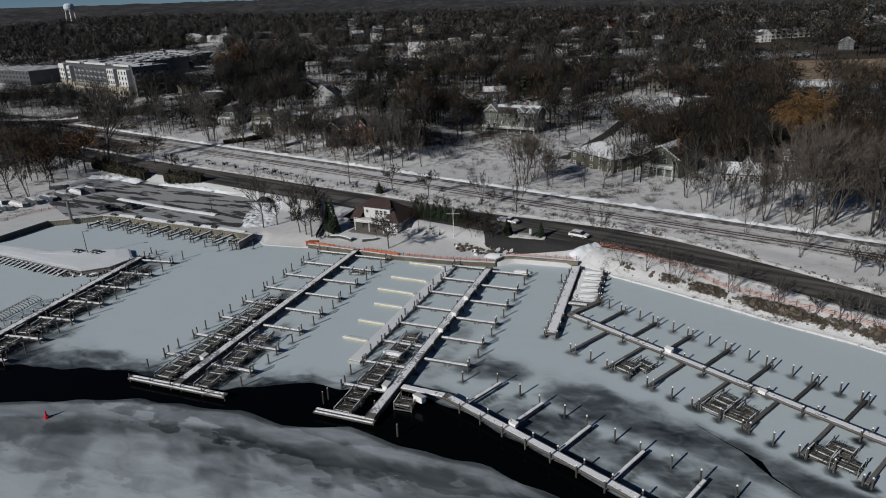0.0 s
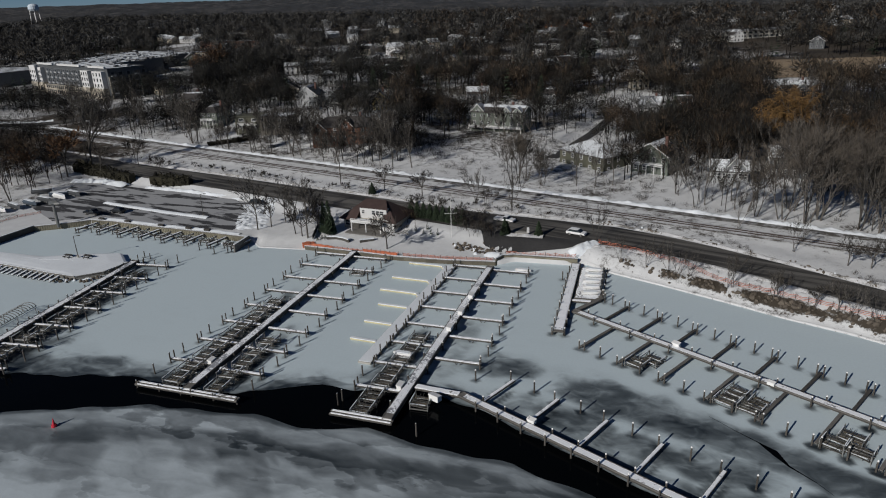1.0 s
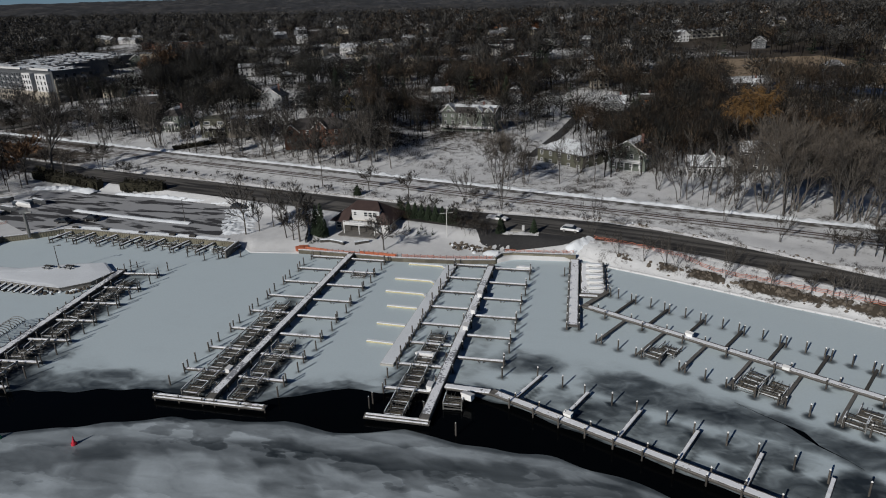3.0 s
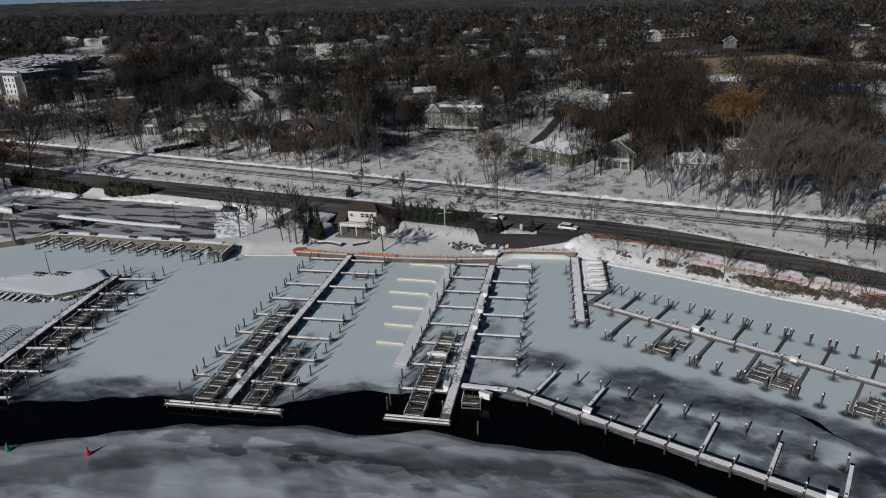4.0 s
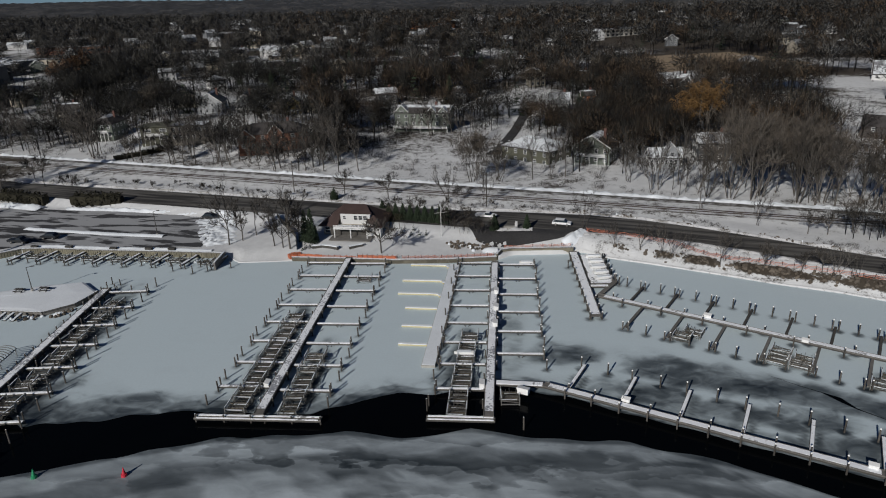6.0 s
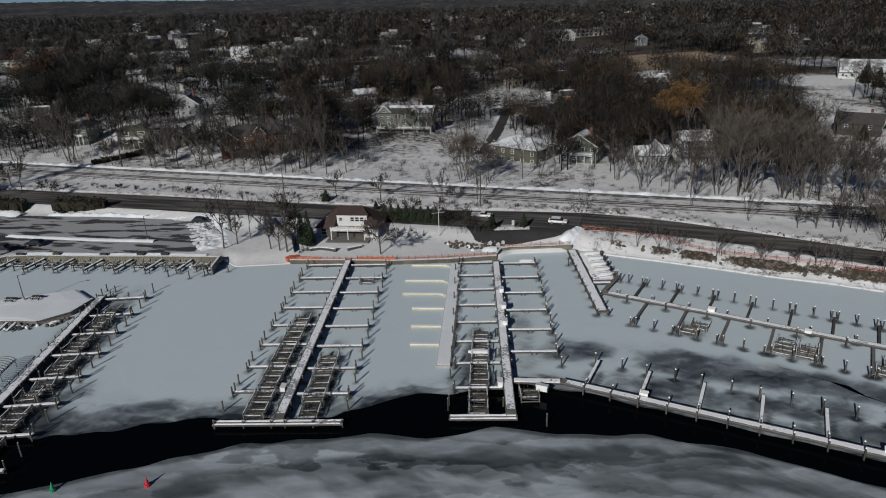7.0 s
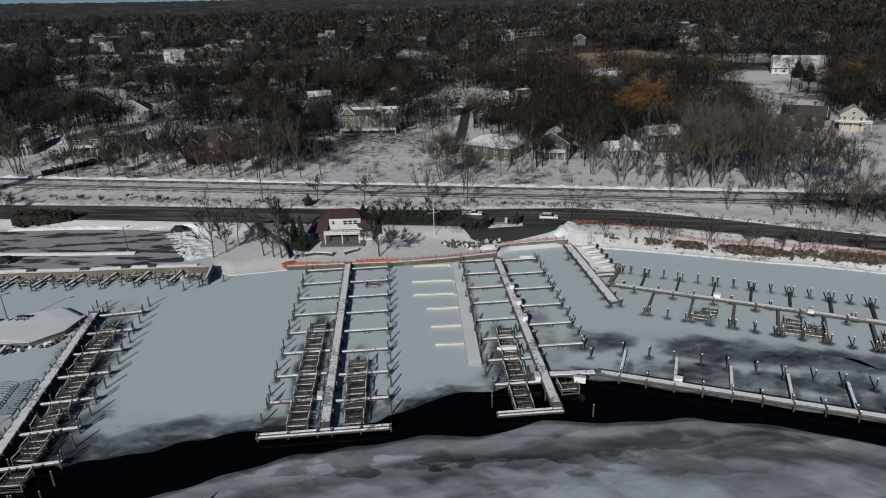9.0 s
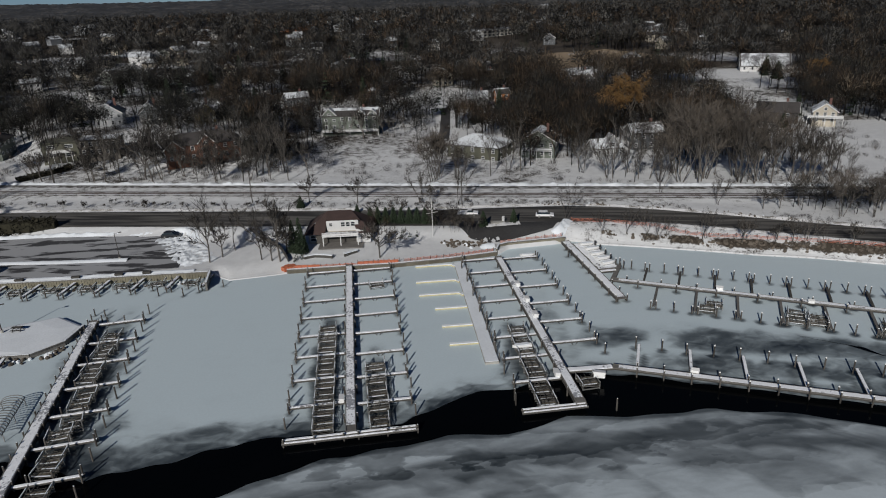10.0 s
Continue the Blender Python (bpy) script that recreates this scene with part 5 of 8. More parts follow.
def window(parent, m, w, h, plain=False, name="window", trim=None):
    """A framed pane; m: its place on the wall, outwards along local -y."""
    key = (round(w, 2), round(h, 2))
    if key not in WIN:
        f = Build()
        for a, b in (((-w / 2, 0, -h / 2), (w / 2, 0, -h / 2)), ((-w / 2, 0, h / 2), (w / 2, 0, h / 2)), ((-w / 2, 0, -h / 2), (-w / 2, 0, h / 2)), ((w / 2, 0, -h / 2), (w / 2, 0, h / 2)), ((-w / 2, 0, 0), (w / 2, 0, 0))):
            f.beam(a, b, 0.12, 0.12)
        WIN[key] = (f.mesh("window"), Build().box((0, 0.01, 0), (w, 0.05, h)).mesh("pane"))
    fm, pm = WIN[key]
    if plain:
        pk = key + ("plain", trim.name if trim else "")
        if pk not in WIN:
            b = Build().box((0, -0.01, 0), (w + 0.2, 0.06, h + 0.2)).box((0, -0.03, 0), (w - 0.05, 0.06, h - 0.05))
            me = b.mesh("window")
            me.materials.append(trim or TRIM), me.materials.append(GLASS)
            for p in me.polygons[6:]:
                p.material_index = 1
            WIN[pk] = me
        o = part(name, WIN[pk], None, parent)
        o.matrix_local = m
        return o
    o = part(name, fm, TRIM, parent)
    o.matrix_local = m
    part("pane", pm, GLASS, o)
    return o


def facing(x, y, z, f):
    return Matrix.Translation((x, y, z)) @ Matrix.Rotation(math.atan2(f[0], -f[1]), 4, "Z")


def roof_parts(t, W, D, eave, rise, kind, roof, snow, over=0.5, cover=(1, 1)):
    """Roof slabs, with snow lying on them. kind: 'x' ridge along the front, 'y' gable to the front, 'hip', 'flat'."""
    hw, hd, th = W / 2 + over, D / 2 + over, 0.18
    if kind == "flat":
        part("roof", Build().box((0, 0, eave + 0.15), (W + 2 * over, D + 2 * over, 0.3)), roof, t)
        if snow:
            part("roof_snow", Build().box((0, 0, eave + 0.36), (W + 2 * over - 0.5, D + 2 * over - 0.5, 0.12)), SNOW_ROOF, t, "snow on the roof")
        return
    if kind == "hip":
        k = max(0.0, W / 2 - D / 2) if W > D else 0.0
        kd = max(0.0, D / 2 - W / 2) if D > W else 0.0
        planes = [[(-hw, -hd), (hw, -hd), (k, -kd), (-k, -kd)], [(hw, hd), (-hw, hd), (-k, kd), (k, kd)], [(hw, -hd), (hw, hd), (k, kd), (k, -kd)], [(-hw, hd), (-hw, -hd), (-k, -kd), (-k, kd)]]
        cov = (cover[0], cover[1], cover[0], cover[1])
    elif kind == "x":
        planes = [[(-hw, -hd), (hw, -hd), (hw, 0), (-hw, 0)], [(hw, hd), (-hw, hd), (-hw, 0), (hw, 0)]]
        cov = cover
    else:
        planes = [[(hw, -hd), (hw, hd), (0, hd), (0, -hd)], [(-hw, hd), (-hw, -hd), (0, -hd), (0, hd)]]
        cov = cover
    for pl, c in zip(planes, cov):
        vs = []
        for i, (x, y) in enumerate(pl):
            z = eave - over * 0.5 if i < 2 else eave + rise
            vs.append((x, y, z))
        top = [(x, y, z + th) for x, y, z in vs]
        part("roof_slope", Build().add(vs + top, [(3, 2, 1, 0), (4, 5, 6, 7), (0, 1, 5, 4), (1, 2, 6, 5), (2, 3, 7, 6), (3, 0, 4, 7)]), roof, t)
        if snow and c > 0.05:
            mid = [sum(p[i] for p in vs) / 4 for i in range(3)]
            lo = [tuple(mid[i] + (p[i] - mid[i]) * 0.95 + (th + 0.01 if i == 2 else 0) for i in range(3)) for p in vs]
            if c < 1:
                lo[0] = tuple(lo[0][i] * c + lo[3][i] * (1 - c) for i in range(3))
                lo[1] = tuple(lo[1][i] * c + lo[2][i] * (1 - c) for i in range(3))
            hi = [(x, y, z + 0.12) for x, y, z in lo]
            part("roof_snow", Build().add(lo + hi, [(4, 5, 6, 7), (0, 1, 5, 4), (1, 2, 6, 5), (2, 3, 7, 6), (3, 0, 4, 7)]), SNOW_ROOF, t, "snow on the roof")
    if kind in ("x", "y"):
        for s in (-1, 1):
            b = Build()
            if kind == "y":
                b.beam((-hw, s * hd, eave - over * 0.5 + 0.05), (0, s * hd, eave + rise + 0.05), 0.12, 0.3).beam((hw, s * hd, eave - over * 0.5 + 0.05), (0, s * hd, eave + rise + 0.05), 0.12, 0.3)
            else:
                b.beam((s * hw, -hd, eave - over * 0.5 + 0.05), (s * hw, 0, eave + rise + 0.05), 0.12, 0.3).beam((s * hw, hd, eave - over * 0.5 + 0.05), (s * hw, 0, eave + rise + 0.05), 0.12, 0.3)
            part("rake_board", b, TRIM, t)


def walls(t, W, D, eave, rise, kind, material, name="wall", drop=2.0):
    """The outer walls, closed under the roof."""
    b = Build().box((0, 0, (eave - drop) / 2), (W, D, eave + drop))
    if kind == "x":
        b.add([(-W / 2, -D / 2, eave), (-W / 2, D / 2, eave), (-W / 2, 0, eave + rise), (W / 2, -D / 2, eave), (W / 2, D / 2, eave), (W / 2, 0, eave + rise)], [(0, 2, 1), (3, 4, 5)])
    elif kind == "y":
        b.add([(-W / 2, -D / 2, eave), (W / 2, -D / 2, eave), (0, -D / 2, eave + rise), (-W / 2, D / 2, eave), (W / 2, D / 2, eave), (0, D / 2, eave + rise)], [(0, 1, 2), (3, 5, 4)])
    return part(name, b, material, t)


def window_rows(t, W, D, storeys, floor_h, n_front, n_side, w=1.1, h=1.4, base=0.0, plain=False):
    for k in range(storeys):
        z = base + floor_h * (k + 0.55)
        for i in range(n_front):
            window(t, pose(-W / 2 + W * (i + 0.5) / n_front, -D / 2 - 0.02, z), w, h, plain)
        for s in (-1, 1):
            for i in range(n_side):
                window(t, pose(s * (W / 2 + 0.02), -D / 2 + D * (i + 0.5) / n_side, z, 0, 0, 90 * s), w, h, plain)


def house(label, x, y, f, W, D, storeys, wall, roof, kind="x", rise=3.0, floor_h=2.9, snow=True, cover=(1, 1), n_front=4, n_side=3, z=None, chimney=True, porch=None, base=0.0, win=(1.1, 1.4), plain=False):
    z = land(x, y) if z is None else z
    t = thing("house", facing(x, y, z, f), label, "house", "houses above the shore")
    eave = base + storeys * floor_h
    walls(t, W, D, eave, rise, kind, wall)
    roof_parts(t, W, D, eave, rise, kind, roof, snow, cover=cover)
    window_rows(t, W, D, storeys, floor_h, n_front, n_side, *win, base=base, plain=plain)
    if kind == "y":
        window(t, pose(0, -D / 2 - 0.02, eave + rise * 0.35), win[0], 1.1)
    if chimney:
        part("chimney", Build().box((W * 0.22, D * 0.12, eave + rise * 0.75 + 0.5), (0.9, 0.7, rise * 0.6 + 1.6)), CHIMNEY, t)
    if porch:
        pw, pd, ph = porch
        part("deck", Build().box((0, -D / 2 - pd / 2, ph), (pw, pd, 0.22)), TRIM, t, "white timber deck")
        for i in range(5):
            px = -pw / 2 + pw * i / 4
            part("deck_post", Build().box((px, -D / 2 - pd + 0.1, ph / 2 - 0.6), (0.2, 0.2, ph + 1.2)), TRIM, t)
        part("railing", Build().beam((-pw / 2, -D / 2 - pd + 0.05, ph + 1.0), (pw / 2, -D / 2 - pd + 0.05, ph + 1.0), 0.08, 0.1).beam((-pw / 2, -D / 2 - pd + 0.05, ph + 0.55), (pw / 2, -D / 2 - pd + 0.05, ph + 0.55), 0.05, 0.5), TRIM, t)
    return t


def gable_dormer(t, x, y, z, w, d, h, wall, roof, snow=True):
    """A cross gable that looks out of the front."""
    b = Build().add([(x - w / 2, y, z), (x + w / 2, y, z), (x + w / 2, y, z + h * 0.35), (x, y, z + h), (x - w / 2, y, z + h * 0.35), (x - w / 2, y + d, z), (x + w / 2, y + d, z), (x + w / 2, y + d, z + h * 0.35), (x, y + d, z + h), (x - w / 2, y + d, z + h * 0.35)], [(0, 1, 2, 3, 4), (1, 6, 7, 2), (0, 4, 9, 5), (9, 8, 7, 6, 5)])
    dm = part("dormer", b, wall, t)
    for s in (-1, 1):
        rs_ = [(x + s * (w / 2 + 0.35), y - 0.35, z + h * 0.35 - 0.2), (x, y - 0.35, z + h + 0.1), (x, y + d, z + h + 0.1), (x + s * (w / 2 + 0.35), y + d, z + h * 0.35 - 0.2)]
        hi = [(p[0], p[1], p[2] + 0.14) for p in rs_]
        part("dormer_roof", Build().add(rs_ + hi, [(0, 1, 2, 3), (4, 5, 6, 7), (0, 1, 5, 4), (2, 3, 7, 6), (3, 0, 4, 7)]), SNOW_ROOF if snow else roof, dm)
        part("rake_board", Build().beam(Vector(rs_[0]) + Vector((0, -0.05, 0)), Vector(rs_[1]) + Vector((0, -0.05, 0)), 0.1, 0.25), TRIM, dm)
    window(dm, pose(x, y - 0.02, z + h * 0.35), min(1.4, w * 0.35), 1.2)


# clubhouse on the waterfront
club = thing("clubhouse", facing(-17.8, 164.2, 1.9, (-0.43, -0.90)) @ Matrix.Diagonal((1, 1, 0.84, 1)), "white clubhouse with brown hipped roof and a balcony", "house")
cw, cd = 15.5, 10.0
part("wall", Build().box((0, 0, 0.9), (cw - 1.0, cd - 1, 4.2)), BEIGE, club)
part("veranda_wall", Build().box((-0.6, -cd / 2 + 0.4, 1.4), (9.6, 0.4, 2.9)), DARK_TIMBER, club)
ridge, rz, ez = 2.9, 7.6, 2.9
for nm_, vs in (("roof_slope", [(-cw / 2 - 0.4, -cd / 2 - 0.6, ez), (-cw / 2 + 4.6, -cd / 2 - 0.6, ez), (-ridge, 0, rz), (-ridge, 0, rz)]),
                ("roof_slope", [(cw / 2 - 3.4, -cd / 2 - 0.6, ez), (cw / 2 + 0.4, -cd / 2 - 0.6, ez), (ridge, 0, rz), (ridge, 0, rz)]),
                ("roof_slope", [(-cw / 2 - 0.4, cd / 2 + 0.6, ez), (-cw / 2 - 0.4, -cd / 2 - 0.6, ez), (-ridge, 0, rz), (-ridge, 0, rz)]),
                ("roof_slope", [(cw / 2 + 0.4, -cd / 2 - 0.6, ez), (cw / 2 + 0.4, cd / 2 + 0.6, ez), (ridge, 0, rz), (ridge, 0, rz)]),
                ("roof_slope", [(cw / 2 + 0.4, cd / 2 + 0.6, ez), (-cw / 2 - 0.4, cd / 2 + 0.6, ez), (-ridge, 0, rz), (ridge, 0, rz)])):
    hi = [(x, y, z + 0.2) for x, y, z in vs]
    part(nm_, Build().add(vs + hi, [(3, 2, 1, 0), (4, 5, 6, 7), (0, 1, 5, 4), (1, 2, 6, 5), (2, 3, 7, 6), (3, 0, 4, 7)]), BROWN_ROOF, club)
part("roof_slope", Build().add([(-ridge - 0.2, -cd / 2 + 1.4, 6.1), (ridge + 2.2, -cd / 2 + 1.4, 6.1), (ridge, 0, rz + 0.12), (-ridge, 0, rz + 0.12), (-ridge - 0.2, -cd / 2 + 1.4, 6.3), (ridge + 2.2, -cd / 2 + 1.4, 6.3), (ridge, 0, rz + 0.32), (-ridge, 0, rz + 0.32)], [(3, 2, 1, 0), (4, 5, 6, 7), (0, 1, 5, 4), (1, 2, 6, 5), (2, 3, 7, 6), (3, 0, 4, 7)]), BROWN_ROOF, club)
part("upper_wall", Build().box((0.9, -1.6, 4.5), (7.6, 4.0, 3.3)), WHITE, club)
part("side_wall", Build().add([(cw / 2 - 3.6, -cd / 2 - 0.3, 0), (cw / 2 - 0.2, -cd / 2 - 0.3, 0), (cw / 2 - 0.2, -cd / 2 - 0.3, 2.8), (cw / 2 - 3.6, -cd / 2 - 0.3, 4.2), (cw / 2 - 3.6, -cd / 2 + 2, 0), (cw / 2 - 0.2, -cd / 2 + 2, 0), (cw / 2 - 0.2, -cd / 2 + 2, 2.8), (cw / 2 - 3.6, -cd / 2 + 2, 4.2)], [(0, 1, 2, 3), (7, 6, 5, 4), (1, 5, 6, 2), (4, 0, 3, 7)]), WHITE, club)
for x in (1.0, 2.2, 3.4):
    window(club, pose(x, -3.63, 5.0), 1.0, 1.3)
window(club, pose(-1.9, -3.63, 5.0), 0.8, 1.0)
for x in (-6.2, -4.6, -0.5, 1.6):
    window(club, pose(x, -cd / 2 + 0.47, 1.5), 1.3, 1.7)
for x in (-5.2, -3.6):
    window(club, pose(x, -3.0, 5.0, -35), 1.2, 0.9, name="skylight")
bal = part("balcony", Build().box((0.6, -cd / 2 - 0.9, 2.95), (8.6, 3.0, 0.25)), TRIM, club)
part("snow_cover", Build().box((0.6, -cd / 2 - 0.9, 3.12), (8.2, 2.7, 0.08)), SNOW_ROOF, bal)
for i in range(13):
    part("baluster", Build().box((-3.6 + 8.4 * i / 12, -cd / 2 - 2.3, 3.5), (0.09, 0.09, 0.95)), TRIM, bal)
part("railing", Build().beam((-3.7, -cd / 2 - 2.3, 4.0), (4.9, -cd / 2 - 2.3, 4.0), 0.1, 0.1).beam((-3.7, -cd / 2 - 2.3, 3.45), (4.9, -cd / 2 - 2.3, 3.45), 0.04, 0.5), TRIM, bal)
for x in (-3.5, 0.6, 4.7):
    part("balcony_post", Build().box((x, -cd / 2 - 2.2, 1.4), (0.22, 0.22, 3.0)), TRIM, club)
part("patio", Build().box((0.6, -cd / 2 - 1.6, 0.02), (10.5, 4.4, 0.2)), TIMBER, club)

# flagpole with a yard
fp = thing("flagpole", Matrix.Translation((0.7, 150.8, land(0.7, 150.8))), "white flagpole with a yardarm on the lawn", "flagpole")
part("pole", Build().tube((0, 0, -0.3), (0, 0, 9.2), 0.09, 0.05, 8), TRIM, fp)
part("yardarm", Build().tube((-1.6, 0, 6.0), (1.6, 0, 6.0), 0.045, 0.045, 6), TRIM, fp)
part("gaff", Build().tube((0, 0, 6.2), (1.2, 0.1, 8.0), 0.04, 0.03, 6), TRIM, fp)

# named houses on the slope
PALE = siding("pale_grey_siding", (0.34, 0.35, 0.355))
# wall colour darkened to hold the shade on the low pale house's front
SHADED_TAUPE = siding("shaded_taupe_boards", (0.15, 0.135, 0.115))
DEEP_OLIVE = siding("deep_olive_boards", (0.085, 0.085, 0.062))
h = house("dark green house with a snow-covered hipped roof", 51.5, 212.0, (-0.85, -0.53), 19.5, 13, 2, DEEP_OLIVE, SHINGLE, "hip", 2.8, 2.7, n_front=5, z=2.6, chimney=False)
house("grey house with a steep snow-dusted roof among trees", 67, 199, (-0.7, -0.71), 12, 9, 2, SAGE, SHINGLE, "y", 3.6, 2.8, cover=(0.3, 0.4), porch=(10, 2, 2.8))
h = house("small white house with a windowed sunroom and gable", 83.6, 184.8, (-0.35, -0.94), 10, 6, 1, PALE, SHINGLE, "x", 2.6, 3.0, n_front=7, win=(0.8, 1.5), cover=(1, 0.6))
gable_dormer(h, 1.6, -3.0, 2.6, 4.4, 4.5, 4.6, GREY, SHINGLE)
house("dark house behind trees with a snowy roof", 102, 186, (-0.4, -0.92), 11, 8, 2, DARKGREY, SHINGLE, "x", 2.6, cover=(1, 0.3))
h = house("large sage-grey house with white trim and deck", 28.5, 277, (-0.49, -0.87), 23, 10, 2, SAGE, SHINGLE, "x", 2.2, 3.0, n_front=7, z=3.6, base=2.4, porch=(23, 2.6, 2.4), cover=(0.3, 0.6))
gable_dormer(h, -8.3, -5.2, 7.4, 5.4, 4, 4.0, SAGE, SHINGLE)
gable_dormer(h, 4.5, -5.2, 8.0, 3.2, 3, 2.6, SAGE, SHINGLE)
gable_dormer(h, 9.3, -5.2, 8.0, 3.2, 3, 2.6, SAGE, SHINGLE)
h = house("cream yellow gabled house with a dark porch", -23.5, 316, (0.05, -1.0), 7, 9, 2, CREAM, SHINGLE, "y", 3.6, 2.8, z=8.2, porch=(6.5, 2.2, 2.8), n_front=2)
house("dark timber house with snowy roof", -16.3, 319, (0.15, -1.0), 8, 9, 2, BEIGE, SHINGLE, "y", 2.6, 2.8, z=8.2, n_front=3)
h = house("pale gabled house with a slate-blue roof", -59.0, 338, (-0.2, -0.98), 11, 11, 2, PALE, BLUE_ROOF, "y", 4.2, 2.6, z=9.2, cover=(0.15, 0.8), n_front=4)
h = house("grey gabled house with white trim and snow", -43.5, 330, (-0.1, -1), 9, 11, 2, GREY, SHINGLE, "y", 4.2, 2.5, z=8.8, n_front=3, cover=(0.3, 0.5), porch=(8, 2, 2.4))
h = house("brown brick house with dark hipped roof", -34.0, 259, (-0.1, -1), 25, 11, 2, BRICK, SHINGLE, "hip", 3.0, 2.9, z=6.2, snow=False, n_front=7, chimney=True)
gable_dormer(h, -9.6, -6.2, 3.4, 6.0, 4, 4.2, BRICK, SHINGLE, snow=False)
gable_dormer(h, 1.0, -6.4, 4.6, 5.0, 5, 4.4, BRICK, SHINGLE, snow=False)
# the deep olive here also stands for shade on the modern house's front
house("olive modern house with a flat shed roof", -77.5, 291, (-0.25, -0.97), 12, 9, 2, DEEP_OLIVE, DEEP_OLIVE, "flat", 0, 3.0, z=6.2, snow=False, n_front=2, chimney=False, win=(2.6, 1.2), porch=(8, 2, 2.8))
house("low pale house with snow on a flat roof", -65.0, 283.5, (-0.3, -0.95), 13, 8, 2, SHADED_TAUPE, SHINGLE, "flat", 0, 2.8, z=7.2, n_front=5, n_side=3, chimney=False)
house("sage-green two-storey house with hipped roof and porch", -101.0, 319.5, (-0.32, -0.95), 8.5, 13, 2, SAGE, SHINGLE, "hip", 2.8, 3.2, z=4.6, cover=(0.3, 0.5), n_front=3, n_side=4, porch=(6.5, 2.4, 3.0))
h = house("pale house with stepped snowy roofs and porch", 95, 287, (-0.5, -0.87), 9, 8, 2, GREY, SHINGLE, "x", 3.0, 2.6, z=5.6, n_front=4, porch=(8, 2.0, 2.5))
gable_dormer(h, 1.0, -4.4, 4.4, 4.5, 4, 3.8, GREY, SHINGLE)
house("narrow orange brick house", 111, 291, (-0.35, -0.94), 6, 8, 2, REDBRICK, SHINGLE, "x", 1.8, 2.7, z=6.0, n_front=2, n_side=2, cover=(0.2, 0.2))
h = house("grey house with several snowy gables", 161, 297, (-0.5, -0.87), 22, 11, 2, DARKGREY, SHINGLE, "x", 4.0, 3.0, z=7.0, n_front=6, cover=(0.45, 0.6))
gable_dormer(h, -6, -5.8, 5.0, 7, 5, 5.0, DARKGREY, SHINGLE)
gable_dormer(h, 5.5, -5.8, 5.0, 6, 5, 4.4, DARKGREY, SHINGLE)
h = house("white barn-like house with a snowy roof", 272, 270, (-0.72, -0.69), 25, 13, 2, WHITE, SHINGLE, "x", 6.0, 2.9, z=7.5, n_front=6, chimney=False)
gable_dormer(h, 0.5, -7.5, 0.0, 8.5, 8, 9.5, SHINGLE, SHINGLE, snow=False)
h = house("cream cottage with a gable front and deck", 183, 174, (-0.78, -0.62), 8, 8, 2, BEIGE, SHINGLE, "y", 3.0, 2.1, z=5.6, n_front=3, porch=(12, 2.5, 2.2), cover=(1, 1))
house("dark long-roofed house dusted with snow", 176, 189, (-0.8, -0.6), 15, 9, 1, SHINGLE, SHINGLE, "x", 3.2, 2.6, z=6, cover=(0.0, 0.5), n_front=2)
h = house("large gabled house with a snow-white roof", -74, 575, (0.05, -1), 22, 12, 2, GREY, SHINGLE, "x", 3.5, 3.0, n_front=5)
gable_dormer(h, -8, -6.4, 4.4, 6, 5, 5.5, GREY, SHINGLE)

# scattered houses of the town beyond
TOWN = [(-5, 337), (-74, 361), (75, 500), (93, 540), (1, 640), (-35, 720), (25, 345), (77, 430), (46, 400), (89, 440), (258, 560), (296, 590), (373, 640), (410, 600), (336, 372), (-130, 380), (-110, 430), (-60, 420), (-30, 450), (20, 480), (130, 420), (60, 590), (-110, 640), (-160, 690), (200, 640), (140, 560), (-20, 560), (35, 690), (115, 660), (170, 720), (320, 700), (430, 480), (480, 590), (-250, 620), (-320, 700), (-210, 760), (-400, 820), (280, 480), (-145, 480), (-170, 560), (110, 350), (60, 330), (130, 335), (-120, 345), (230, 330), (-95, 500), (-50, 500), (10, 420)]
rnd_t = random.Random(5)
while len(TOWN) < 84:
    q = (rnd_t.uniform(-230, 420), rnd_t.uniform(350, 640))
    if q[1] > 350 - 0.3 * q[0] and min(math.hypot(q[0] - a, q[1] - b) for a, b in TOWN) > 24 and not (180 < q[0] < 290 and q[1] < 430):
        TOWN.append(q)
WALLS_T = (GREY, BEIGE, DARKGREY, WHITE, SAGE, BEIGE, DARKGREY)
for i, (x, y) in enumerate(TOWN):
    f = (random.uniform(-.8, .4), -0.9)
    d = math.hypot(*f)
    house(("snow-roofed house among bare trees", "white house with snow on the roof", "small gabled house half hidden by trees")[i % 3], x, y, (f[0] / d, f[1] / d), random.uniform(8, 12), random.uniform(7, 9.5), 2, WALLS_T[i % 7], SHINGLE, ("x", "y", "hip")[i % 3], random.uniform(2.4, 3.8), 2.7, cover=(random.choice((0.15, 0.4, 0.8)), random.choice((0.1, 0.4, 0.8))), n_front=3 if i < 48 else 2, n_side=0 if y > 400 or i > 47 else 2, chimney=i % 3 == 0, plain=True)
# cluster of big white houses far off
for i, (x, y) in enumerate(((48, 850), (58, 828), (68, 842), (75, 815), (87, 806), (98, 830), (40, 842))):
    house("large white house with a snow-covered roof", x, y, (random.uniform(-.5, .3), -0.9), 11, 10, 2, WHITE, SHINGLE, "xy"[i % 2], 3.8, 3.2, n_front=3, n_side=0, chimney=False, cover=(1, 1), plain=True)


# roofs of the far town, seen between the woods
rnd_f = random.Random(19)


